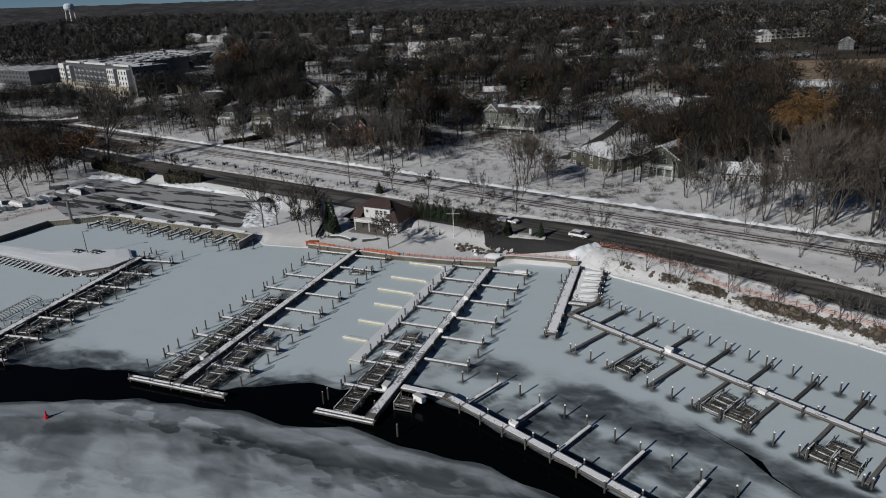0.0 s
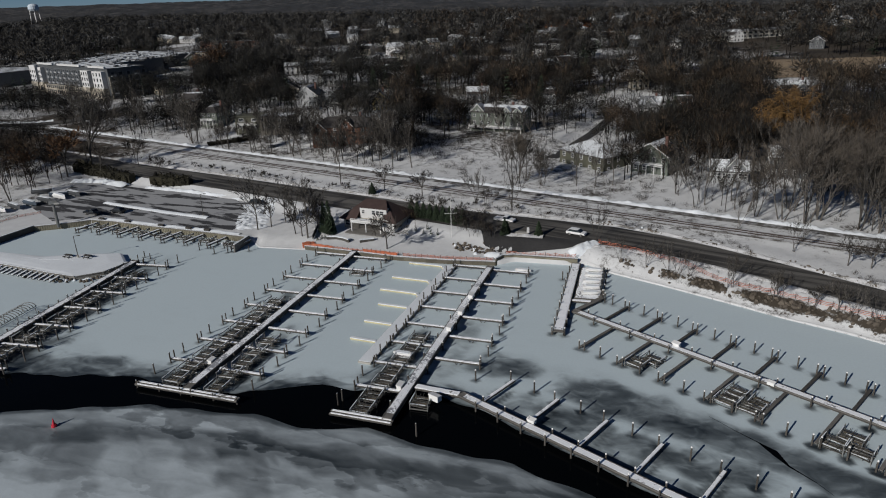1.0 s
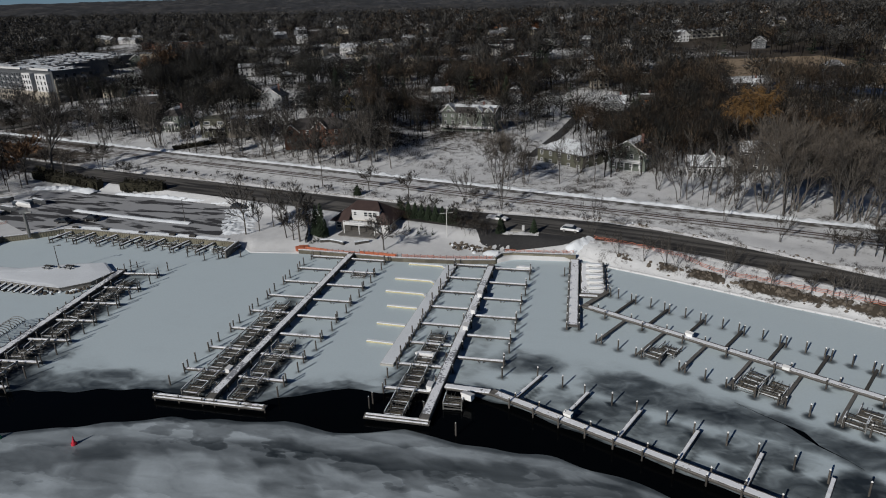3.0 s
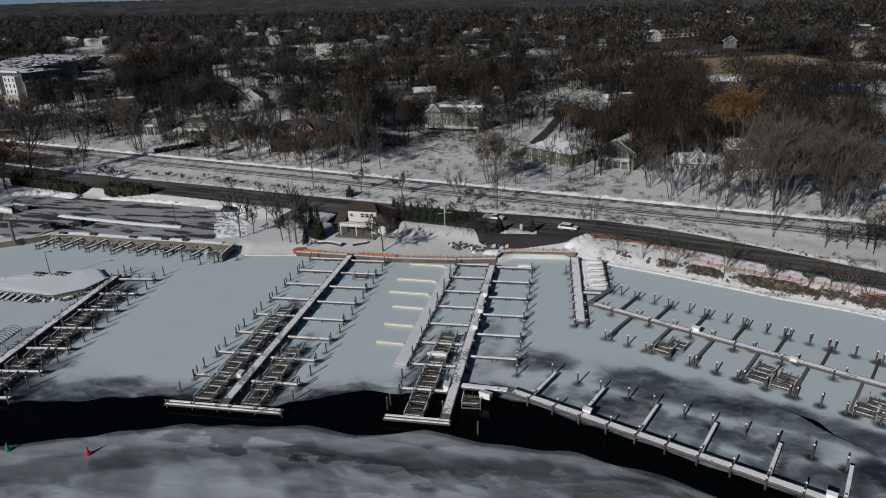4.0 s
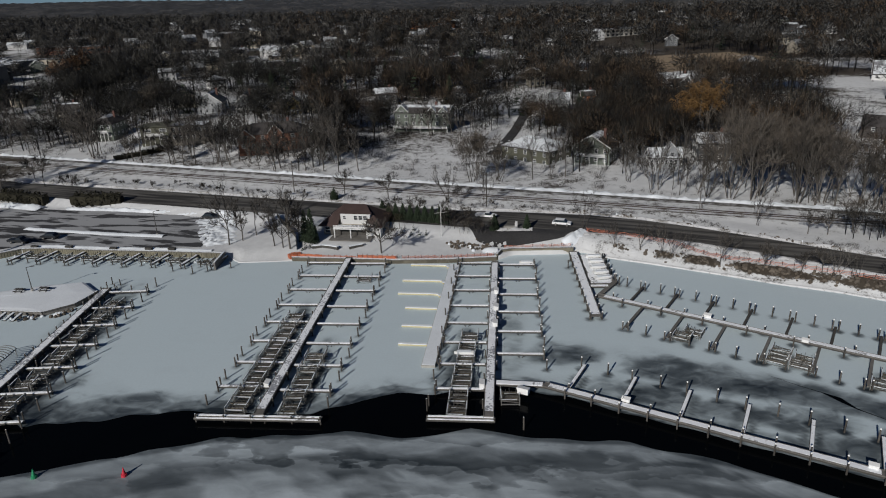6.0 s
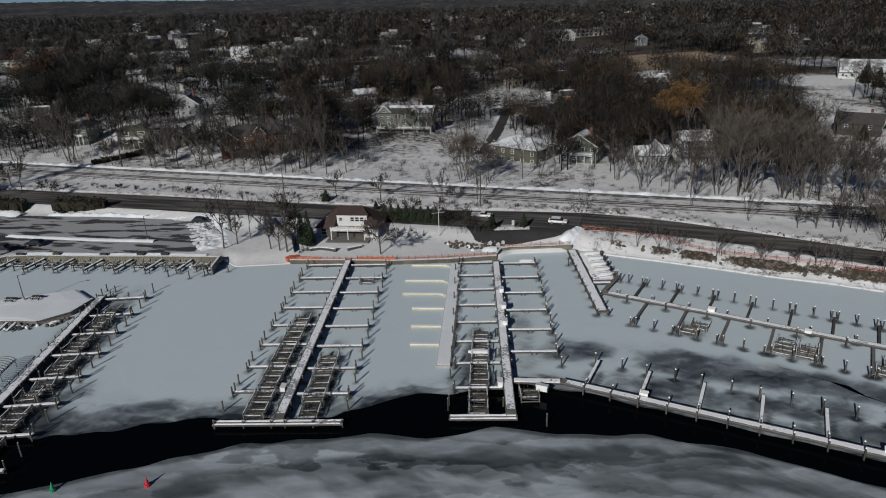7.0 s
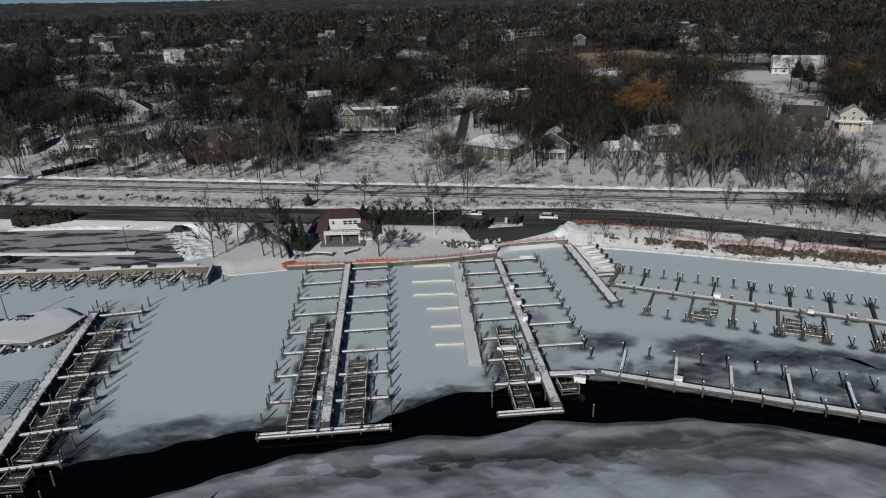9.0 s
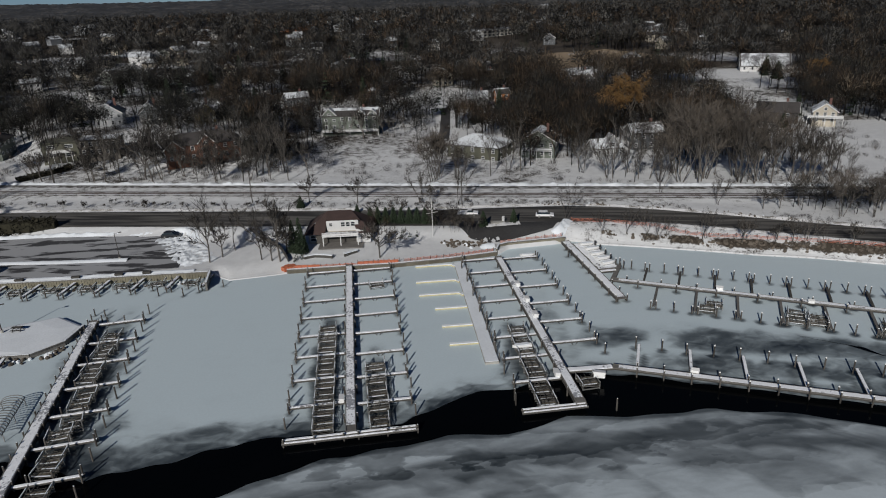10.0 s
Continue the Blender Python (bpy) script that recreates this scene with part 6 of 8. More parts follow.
def far_house(x, y, W, D, eave, wall):
    f = rnd_f.uniform(-0.6, 0.6)
    t = thing("house", facing(x, y, land(x, y), (math.sin(f), -math.cos(f))), "far snow-roofed house among woods", "house", "far houses of the town")
    walls(t, W, D, eave, 3.2, "x", wall)
    part("roof", Build().add([(-W / 2 - .4, -D / 2 - .4, eave), (W / 2 + .4, -D / 2 - .4, eave), (W / 2 + .4, 0, eave + 3.4), (-W / 2 - .4, 0, eave + 3.4), (-W / 2 - .4, D / 2 + .4, eave), (W / 2 + .4, D / 2 + .4, eave)], [(0, 1, 2, 3), (3, 2, 5, 4), (0, 4, 5, 1)]), SNOW_ROOF, t, "snow-covered roof")


FAR_TOWN = []
while len(FAR_TOWN) < 80:
    x, y = rnd_f.uniform(-620, 780), rnd_f.uniform(600, 1250)
    if abs(x) < y * 0.62 + 60 and wob(x, y, 0.006, 5) > -0.05 and not (-480 < x < -180 and y < 720):
        FAR_TOWN.append((x, y))
        far_house(x, y, rnd_f.uniform(9, 20), rnd_f.uniform(8, 13), rnd_f.uniform(4, 6.5), rnd_f.choice((GREY, BEIGE, WHITE, DARKGREY)))


# long low buildings
def long_block(label, a, b, depth, h_, wall, snow=True, storeys=1, name="building"):
    u, l = unit(a, b)
    x, y = (a[0] + b[0]) / 2, (a[1] + b[1]) / 2
    t = thing(name, facing(x, y, land(x, y), (u[1], -u[0])), label, "building")
    walls(t, l, depth, h_, 0, "flat", wall)
    roof_parts(t, l, depth, h_, 0, "flat", SHINGLE, snow, over=0.3)
    n = int(l / 5)
    for k in range(storeys):
        for i in range(n):
            window(t, pose(-l / 2 + l * (i + 0.5) / n, -depth / 2 - 0.02, h_ * (k + 0.55) / storeys), 2.4, 1.5, True, trim=DARKGREY)
    return t


long_block("long orange brick school building", (164, 862), (196, 815), 20, 8, REDBRICK, storeys=2)
long_block("low white-roofed school wing", (174, 690), (214, 672), 18, 5, BEIGE)
long_block("long low brick building with a snowy roof", (-250, 822), (-172, 780), 20, 7, BRICK)
long_block("low commercial building with a white roof", (-230, 690), (-196, 676), 14, 5, BEIGE)
long_block("parking deck with snowy levels", (240, 590), (330, 600), 30, 6, CONCRETE, storeys=2)

# apartment block: long facade, corner wing and stepped roofs behind
APT_X, APT_Y = -197.0, 431.0
AU, AN = (-0.749, 0.662), (0.662, 0.749)


def apt_frame(z):
    """Local x runs left to right along the facade, y into the block; origin at the right-hand corner."""
    return Matrix.Translation((APT_X, APT_Y, z)) @ Matrix.Rotation(math.atan2(-AU[1], -AU[0]), 4, "Z")


def flat_roof(t, x0, x1, y0, y1, z, units, seed):
    """Parapet, drifted snow in strips, dark wells and plant on a flat roof."""
    rnd = random.Random(seed)
    cx, cy, sx, sy = (x0 + x1) / 2, (y0 + y1) / 2, x1 - x0, y1 - y0
    part("roof", Build().box((cx, cy, z + 0.1), (sx, sy, 0.2)), SHINGLE, t)
    for a, b in (((x0, y0), (x1, y0)), ((x1, y0), (x1, y1)), ((x1, y1), (x0, y1)), ((x0, y1), (x0, y0))):
        part("parapet", Build().beam((*a, z + 0.2), (*b, z + 0.2), 0.4, 0.5), DARKGREY, t)
    x = x0 + 1
    while x < x1 - 4:
        wd = rnd.uniform(4, 13)
        e = min(x1 - 1, x + wd)
        dy = rnd.uniform(0.5, sy * 0.3)
        part("roof_snow", Build().add([(x, y0 + dy, z + 0.32), (e, y0 + dy * rnd.uniform(.4, 1), z + 0.32), (e - rnd.uniform(0, 2), y1 - rnd.uniform(.5, sy * .35), z + 0.34), (x + rnd.uniform(0, 2), y1 - 0.6, z + 0.34)], [(0, 1, 2, 3)]), SNOW, t, "wind-drifted snow on the roof")
        x = e + rnd.uniform(0.3, 1.6)
    for _ in range(units):
        a, b, h_ = rnd.uniform(1.5, 6), rnd.uniform(1.2, 3), rnd.uniform(0.5, 1.5)
        ux, uy = rnd.uniform(x0 + 3, x1 - 3), rnd.uniform(y0 + 2, y1 - 2)
        u = part("roof_unit", Build().box((ux, uy, z + h_ / 2), (a, b, h_)), rnd.choice((GREY, DARKGREY, SHINGLE)), t)
        part("unit_snow", Build().box((ux, uy, z + h_ + 0.06), (a * .9, b * .9, 0.12)), SNOW_ROOF, u)


AH, AL = 19.0, 114.0
apt = thing("apartment_building", apt_frame(4.0), "five-storey apartment block with white bays and snowy flat roof", "apartment building")
part("wall", Build().box((-AL / 2, 12, AH / 2 - 1), (AL, 24, AH + 2)), DARKGREY, apt)
part("wing", Build().box((-9, 26.5, AH / 2 - 2), (18, 5, AH - 2)), DARKGREY, apt)
flat_roof(apt, -AL, 0, 0, 24, AH, 16, 3)
part("lower_storeys", Build().box((-AL / 2 - 2, -1.2, 2.6), (AL - 6, 2.4, 7.2)), BEIGE, apt, "beige lower storeys")
for bx, bw, z0, z1 in ((-27, 10, 7.2, 17.6), (-9.5, 13, 7.2, 17.6), (-109, 10, 6.0, 18.6), (-97, 5, 6.0, 17.5)):
    bay = part("bay", Build().box((bx, -1.4, (z0 + z1) / 2), (bw, 2.8, z1 - z0)), WHITE, apt, "white panelled bay")
    part("bay_base", Build().box((bx, -1.6, 3.0), (bw + 0.8, 3.4, 8.4)), BEIGE, apt)
    for k in range(3):
        for q in range(2 if bw < 8 else 3):
            n = 2 if bw < 8 else 3
            window(bay, pose(bx - bw / 2 + bw * (q + 0.5) / n, -2.83, z0 + 1.8 + 3.3 * k), 1.5, 2.0, True)
    for q in range(3):
        window(apt, pose(bx - bw / 2 + bw * (q + 0.5) / 3, -3.33, 3.0), 1.9, 2.4, True, trim=DARKGREY)
for x0, x1 in ((-103, -78), (-70, -36), (-24, -2)):
    part("parapet_cap", Build().box(((x0 + x1) / 2, -0.4, AH + 1.0), (x1 - x0, 1.2, 1.2)), WHITE, apt, "white roof fascia")
for k in range(5):
    for i in range(17):
        x = -90 + 3.3 * i
        if k > 1:
            window(apt, pose(x, -0.02, 1.8 + 3.55 * k), 1.7, 2.0, True, trim=GREY)
        else:
            window(apt, pose(x, -2.43, 1.8 + 3.3 * k), 1.9, 2.0, True, trim=DARKGREY)
        if i % 2 and k > 1:
            bl = part("balcony", Build().box((x, -0.9, 0.4 + 3.55 * k), (2.8, 1.8, 0.25)), TRIM, apt)
            part("railing", Build().box((x, -1.75, 1.0 + 3.55 * k), (2.8, 0.06, 0.9)), GREY, bl)
    for i in range(5):
        window(apt, pose(0.02, 3 + 5.0 * i, 1.8 + 3.55 * k, 0, 0, 90), 2.0, 2.0, True, trim=GREY)
        if i in (0, 3):
            bl = part("balcony", Build().box((0.8, 3 + 5.0 * i, 0.4 + 3.55 * k), (1.6, 3.0, 0.2)), TRIM, apt)
            part("railing", Build().box((1.55, 3 + 5.0 * i, 1.0 + 3.55 * k), (0.06, 3.0, 0.9)), GREY, bl)
for y in (0.5, 8, 13, 20):
    part("pier", Build().box((0.3, y, 7), (0.6, 0.7, 15)), BEIGE, apt)
# blocks stepping away behind
for x0, x1, y0, y1, zt, sd in ((-122, -56, 29, 55, 19.0, 5), (-176, -94, 60, 89, 17.2, 7), (-222, -128, 94, 124, 15.6, 9), (-262, -166, 130, 162, 14.4, 11)):
    rb = thing("apartment_building", apt_frame(3.0), "dark apartment block with a snow-drifted flat roof", "apartment building")
    part("wall", Build().box(((x0 + x1) / 2, (y0 + y1) / 2, zt / 2 - 1), (x1 - x0, y1 - y0, zt + 2)), DARKGREY, rb)
    flat_roof(rb, x0, x1, y0, y1, zt, 18, sd)
    for k in range(3):
        for i in range(int((x1 - x0) / 4)):
            window(rb, pose(x0 + 2 + 4 * i, y0 - 0.02, zt - 2.5 - 3.4 * k), 1.8, 1.8, True, trim=GREY)
# the shade on this block is put into its charcoal wall colour
long_block("dark apartment block in shade with snow on top", (-372, 590), (-318, 556), 40, 10, DARKGREY, storeys=3, name="apartment_building")

# water tower
wt = thing("water_tower", Matrix.Translation((-891, 1683, land(-891, 1683))), "white water tower on slender legs", "water tower")
top_z = 82 - land(-891, 1683)
tank = Build()
prof = [(0.5, top_z), (8.0, top_z - 1.6), (11.2, top_z - 5), (11.5, top_z - 12), (8.8, top_z - 16), (2.4, top_z - 18)]
for (r0, z0), (r1, z1) in zip(prof, prof[1:]):
    tank.tube((0, 0, z1), (0, 0, z0), r1, r0, 16)
part("tank", tank, siding("pale_blue_paint", (0.55, 0.62, 0.68)), wt)
for i in range(6):
    a = i * math.pi / 3
    part("leg", Build().tube((12.5 * math.cos(a), 12.5 * math.sin(a), -1), (10 * math.cos(a), 10 * math.sin(a), top_z - 12), 0.8, 0.7, 6), TRIM, wt)
part("riser", Build().tube((0, 0, -1), (0, 0, top_z - 13), 1.0, 1.0, 8), TRIM, wt)


# ---------------------------------------------------------------- vehicles, lamps, poles
def car(x, y, yaw, colour, label, z, pickup=False):
    t = thing("car", Matrix.Translation((x, y, z)) @ Matrix.Rotation(yaw, 4, "Z"), label, "car", "cars by the road")
    L_, W_ = (5.4, 1.95) if pickup else (4.6, 1.85)
    vs, n = [], 0
    prof_ = [(-L_ / 2, 0.45), (-L_ / 2, 0.95), (-L_ * 0.28, 1.02), (-L_ * 0.26, 1.02), (L_ * 0.22, 1.0), (L_ / 2 - 0.1, 0.85), (L_ / 2, 0.5)]
    for s in (-1, 1):
        vs += [(px, s * W_ / 2, pz) for px, pz in prof_]
    m_ = len(prof_)
    body = Build().add(vs, [tuple(range(m_)), tuple(range(2 * m_ - 1, m_ - 1, -1))] + [(i, m_ + i, m_ + (i + 1) % m_, (i + 1) % m_) for i in range(m_)])
    part("body", body, colour, t)
    c0, c1, c2, c3 = ((-0.2, 0.0, 0.9, 1.4) if pickup else (-2.0, -1.5, 0.55, 1.3))
    roof_c = [(c0, 1.0), (c1, 1.52), (c2, 1.52), (c3, 1.0)]
    cv_ = [(px, s * (W_ / 2 - (0.12 if pz > 1.2 else 0.03)), pz) for s in (-1, 1) for px, pz in roof_c]
    part("cabin", Build().add(cv_, [(0, 1, 2, 3), (7, 6, 5, 4), (0, 4, 5, 1), (2, 6, 7, 3)]), GLASS, t, "dark windows")
    part("roof", Build().box(((c1 + c2) / 2, 0, 1.54), (c2 - c1 + 0.15, W_ - 0.25, 0.07)), colour, t)
    for sx in (-0.3, 0.3):
        for sy in (-1, 1):
            wl = part("wheel", Build().tube((sx * L_, sy * (W_ / 2 - 0.22), 0.33), (sx * L_, sy * (W_ / 2 + 0.02), 0.33), 0.33, 0.33, 12), SHINGLE, t)
            part("rim", Build().tube((sx * L_, sy * (W_ / 2), 0.33), (sx * L_, sy * (W_ / 2 + 0.035), 0.33), 0.2, 0.2, 8), GALV, wl)


CARW = mat("white_car_paint", (0.75, 0.75, 0.75), 0.35, vary=0.03, bump=0, spec=0.5)
CARD = mat("dark_car_paint", (0.02, 0.022, 0.025), 0.35, vary=0.1, bump=0, spec=0.5)
car(14.5, 157.6, -0.6, CARW, "white pickup truck on the road", 3.08, True)
car(29.8, 145.2, -0.62, CARW, "white car on the road", 3.08)
car(-54.5, 189.0, -0.5, CARD, "dark parked car at the lot's end", 1.42)
car(-101, 186.5, -0.4, CARD, "dark pickup truck parked in the lot", 1.42, True)
car(-94, 187, 2.7, CARD, "dark car parked in the lot", 1.42)


def lamp_post(x, y, h_, label="tall dark lamp post in the lot", z=None):
    z = land(x, y) if z is None else z
    t = thing("street_lamp", Matrix.Translation((x, y, z)), label, "street lamp", "lamp posts")
    part("base", Build().tube((0, 0, -0.3), (0, 0, 0.6), 0.28, 0.25, 8), CONCRETE, t)
    part("pole", Build().tube((0, 0, 0.5), (0, 0, h_), 0.10, 0.07, 8), DARK_TIMBER, t)
    part("arm", Build().tube((0, 0, h_ - 0.1), (1.1, 0, h_ + 0.1), 0.05, 0.04, 6), DARK_TIMBER, t)
    part("lamp_head", Build().box((1.2, 0, h_ + 0.08), (0.7, 0.3, 0.14)), DARK_TIMBER, t)


lamp_post(-67.2, 179.2, 6.5, z=1.42)
lamp_post(-89.0, 151.6, 5.5, "slim dark light pole on the mole", 0.95)
lamp_post(-132.5, 202, 9)
for x, y in ((-31, 201), (17.5, 166.0), (126, 131), (131, 137)):
    t = thing("utility_pole", Matrix.Translation((x, y, land(x, y))), "weathered wooden utility pole", "pole", "utility poles")
    part("pole", Build().tube((0, 0, -0.5), (0.1, 0, 9.5), 0.16, 0.11, 8), PILE, t)
    part("crossarm", Build().box((0.1, 0, 8.8), (2.0, 0.12, 0.14), -0.6), PILE, t)
# crane mast of the boat hoist
t = thing("boat_hoist", Matrix.Translation((-106.5, 177.6, 1.3)), "grey steel hoist mast by the seawall", "hoist")
part("mast", Build().tube((0, 0, -0.5), (0, 0, 6.5), 0.42, 0.36, 10), GALV, t)
part("head", Build().box((0, 0, 6.6), (2.0, 1.2, 0.8), 0.4), GALV, t)
part("jib", Build().beam((0, 0, 6.2), (2.6, -1.4, 6.6), 0.3, 0.4), GALV, t)
# sign with evergreens by the drive
t = thing("entrance_sign", Matrix.Translation((18.7, 147.4, land(18.7, 147.4))), "white entrance sign post on a planted island", "sign")
part("post", Build().box((0, 0, 0.8), (0.55, 0.35, 1.9)), TRIM, t)
part("planter", Build().box((-1.4, 0.2, 0.2), (3.2, 1.4, 0.6), -0.3), CONCRETE, t)
snow_bank("snow_bank_11", [(12.5, 148.6), (16, 147.2), (22, 145.2)], 1.4, 0.5, "snow on the planted island by the drive", DIRTY_SNOW, rough=0.4)
# boats laid up on the west shore
for i, (x, y, yaw) in enumerate((*((-137 + 2.9 * k, 187 + 3.1 * k, -0.62 + 0.05 * (k % 3)) for k in range(8)), (-121, 208.5, 0.3), (-129, 213, 0.2), (-140, 197, -0.5))):
    t = thing("covered_boat", Matrix.Translation((x, y, land(x, y))) @ Matrix.Rotation(yaw, 4, "Z") @ Matrix.Diagonal((0.85, 0.85, 0.8, 1)), "laid-up boat under a snow-dusted cover", "boat", "boats laid up ashore")
    hb_ = Build()
    vs, n = [], 8
    for k in range(n):
        u = k / (n - 1)
        hw = 1.15 * (1 - max(0, u - 0.45) ** 2 * 3.1) if k < n - 1 else 0.05
        px = (u - 0.5) * 7
        vs += [(px, -hw, 1.5), (px, -hw * 0.6, 0.5), (px, hw * 0.6, 0.5), (px, hw, 1.5), (px, 0, 2.3 - 0.3 * u)]
    hb_.add(vs, [(5 * k + j, 5 * k + (j + 1) % 5, 5 * k + 5 + (j + 1) % 5, 5 * k + 5 + j) for k in range(n - 1) for j in range(5)] + [(4, 3, 2, 1, 0)])
    part("hull", hb_, (BLUE_ROOF, DARKGREY, WHITE_PVC, DARKGREY)[i % 4], t)
    part("cradle", Build().box((-1.5, 0, 0.3), (0.3, 2.0, 0.7)).box((1.5, 0, 0.3), (0.3, 1.6, 0.7)), GALV, t)
    part("snow_cover", Build().beam((-3, 0, 2.25), (2.6, 0, 2.0), 1.2, 0.14), SNOW, t)


# ---------------------------------------------------------------- trees
def rand_dir(rnd, d, spread):
    q = Vector((rnd.gauss(0, 1), rnd.gauss(0, 1), rnd.gauss(0, 1)))
    q = (q - d * q.dot(d)).normalized()
    return (d * math.cos(spread) + q * math.sin(spread)).normalized()


def tree_build(seed, h=10.0, limbs=6, spread=0.65, twigs=9, twig_len=1.0, twig_w=0.045, stems=1, droop=0.0, up=0.15, low=0.45, girth=1.0):
    """Trunk and limbs in one mesh, fine twigs in another."""
    rnd = random.Random(seed)
    wood, fine = Build(), Build()

    def grow(p, d, l, r, level):
        mid = p + d * l * 0.5 + Vector((rnd.uniform(-1, 1), rnd.uniform(-1, 1), 0)) * l * 0.05
        d2 = (rand_dir(rnd, d, 0.15) + Vector((0, 0, up if level else 0))).normalized()
        end = mid + d2 * l * 0.5
        sides = (6, 5, 4, 3)[min(level, 3)]
        if level == 3:
            wood.tube(p, end, r, r * 0.5, 3, False)
        else:
            wood.tube(p, mid, r, r * 0.8, sides, False)
            wood.tube(mid, end, r * 0.8, r * 0.5, sides, False)
        if level == 3:
            for _ in range(twigs):
                s = p + (end - p) * rnd.uniform(0.2, 1.0)
                t = rand_dir(rnd, d2, rnd.uniform(0.2, 1.0))
                t = (t + Vector((0, 0, up - droop))).normalized()
                ln = twig_len * rnd.uniform(0.6, 1.3)
                side = t.cross(Vector((rnd.random(), rnd.random(), rnd.random()))).normalized() * twig_w
                e = s + t * ln + Vector((0, 0, -droop * ln * 0.6))
                fine.add([s - side, s + side, e], [(0, 1, 2)])
            return
        n = (limbs, 4, 4)[level]
        for i in range(n):
            u = rnd.uniform(low, 1.0) if level == 0 else rnd.uniform(0.3, 1.0)
            at_ = p + (mid - p) * u * 2 if u < 0.5 else mid + (end - mid) * (u - 0.5) * 2
            dd = rand_dir(rnd, d2, spread * rnd.uniform(0.6, 1.25))
            grow(at_, dd, l * rnd.uniform(0.5, 0.75), r * 0.5, level + 1)

    for _ in range(stems):
        d = rand_dir(rnd, Vector((0, 0, 1)), 0.05 if stems == 1 else rnd.uniform(0.12, 0.32))
        grow(Vector((rnd.uniform(-.3, .3) * (stems - 1), rnd.uniform(-.3, .3) * (stems - 1), -0.3)), d, h * 0.55, (h * 0.016 + 0.02) * (1 if stems == 1 else 0.5) * girth, 0)
    return wood, fine


def soften(m, share=0.7):
    """Fine twigs scatter light all round: lean their shading normal upwards."""
    t, L = m.node_tree, m.node_tree.links
    g, v, n = t.nodes.new("ShaderNodeNewGeometry"), t.nodes.new("ShaderNodeMix"), t.nodes.new("ShaderNodeVectorMath")
    v.data_type = "VECTOR"
    v.inputs["Factor"].default_value = share
    v.inputs["B"].default_value = (0, 0, 1)
    n.operation = "NORMALIZE"
    L.new(g.outputs["Normal"], v.inputs["A"]), L.new(v.outputs["Result"], n.inputs[0])
    L.new(n.outputs[0], t.nodes["Principled BSDF"].inputs["Normal"])
    return m


def rounded(m, share=0.92):
    """Fine twigs shade as the rounded crown that they make up."""
    t, L = m.node_tree, m.node_tree.links
    g, a = t.nodes.new("ShaderNodeNewGeometry"), t.nodes.new("ShaderNodeAttribute")
    v, n = t.nodes.new("ShaderNodeMix"), t.nodes.new("ShaderNodeVectorMath")
    a.attribute_name = "outward"
    v.data_type = "VECTOR"
    v.inputs["Factor"].default_value = share
    n.operation = "NORMALIZE"
    L.new(g.outputs["Normal"], v.inputs["A"]), L.new(a.outputs["Vector"], v.inputs["B"]), L.new(v.outputs["Result"], n.inputs[0])
    L.new(n.outputs[0], t.nodes["Principled BSDF"].inputs["Normal"])
    return m


def tinted(m):
    """Each tree of a wood has a tone of its own."""
    t, L = m.node_tree, m.node_tree.links
    b = t.nodes["Principled BSDF"]
    old = b.inputs["Base Color"].links[0].from_socket
    a, v = t.nodes.new("ShaderNodeAttribute"), t.nodes.new("ShaderNodeVectorMath")
    a.attribute_name = "tone"
    v.operation = "SCALE"
    L.new(old, v.inputs[0]), L.new(a.outputs["Fac"], v.inputs["Scale"]), L.new(v.outputs[0], b.inputs["Base Color"])
    return m


def airy(m, solid, attribute=""):
    """A spray of twigs finer than its outline: part of the light passes. attribute: 1 on sprays, 0 on wood."""
    t, L = m.node_tree, m.node_tree.links
    b = t.nodes["Principled BSDF"]
    if not attribute:
        b.inputs["Alpha"].default_value = solid
        return m
    a, r = t.nodes.new("ShaderNodeAttribute"), t.nodes.new("ShaderNodeMapRange")
    a.attribute_name = attribute
    r.inputs[3].default_value, r.inputs[4].default_value = 1.0, solid
    L.new(a.outputs["Fac"], r.inputs[0]), L.new(r.outputs[0], b.inputs["Alpha"])
    return m


airy(soften(TWIG), 0.75)
WILLOW = mat("willow_twigs", (0.15, 0.085, 0.030), 0.9, vary=0.3, scale=0.3, bump=0, island=0.35)
PALE_TWIG = airy(soften(mat("pale_twigs", (0.135, 0.115, 0.094), 0.9, vary=0.3, scale=0.3, bump=0, island=0.35)), 0.6)
RUSSET = mat("russet_leaves", (0.115, 0.066, 0.036), 0.9, vary=0.3, scale=0.3, bump=0, island=0.4)
NEEDLE = mat("evergreen_needles", (0.022, 0.034, 0.018), 0.9, vary=0.3, scale=0.5, bump=0, island=0.4)
TREES = {}


def template(key, label, crown=None, **kw):
    wood, fine = tree_build(sum(map(ord, key)), **kw)
    t = thing("tree", Matrix(), label, "tree", "bare trees along shore and yards")
    part("trunk", wood, BARK, t)
    part("crown", fine, crown or TWIG, t, "fine bare twigs")
    TREES[key] = [t, False]


template("broad_a", "broad leafless tree with spreading limbs", h=11, limbs=7, spread=0.75, twigs=9, twig_w=0.06)
template("broad_b", "leafless tree with a rounded crown", h=11, limbs=6, spread=0.65, twigs=9, twig_w=0.06)
template("tall_a", "tall leafless tree with a dense crown", h=15, limbs=7, spread=0.5, twigs=9, twig_len=1.4, twig_w=0.065)
template("tall_b", "tall slender leafless tree", h=17, limbs=6, spread=0.5, up=0.18, low=0.45, girth=0.8, twigs=11, twig_len=1.3, twig_w=0.06)
template("thin_a", "slender leafless tree leaning in the snow", h=15, limbs=5, spread=0.34, up=0.3, low=0.6, girth=0.6, twigs=5, twig_len=1.2, twig_w=0.055)
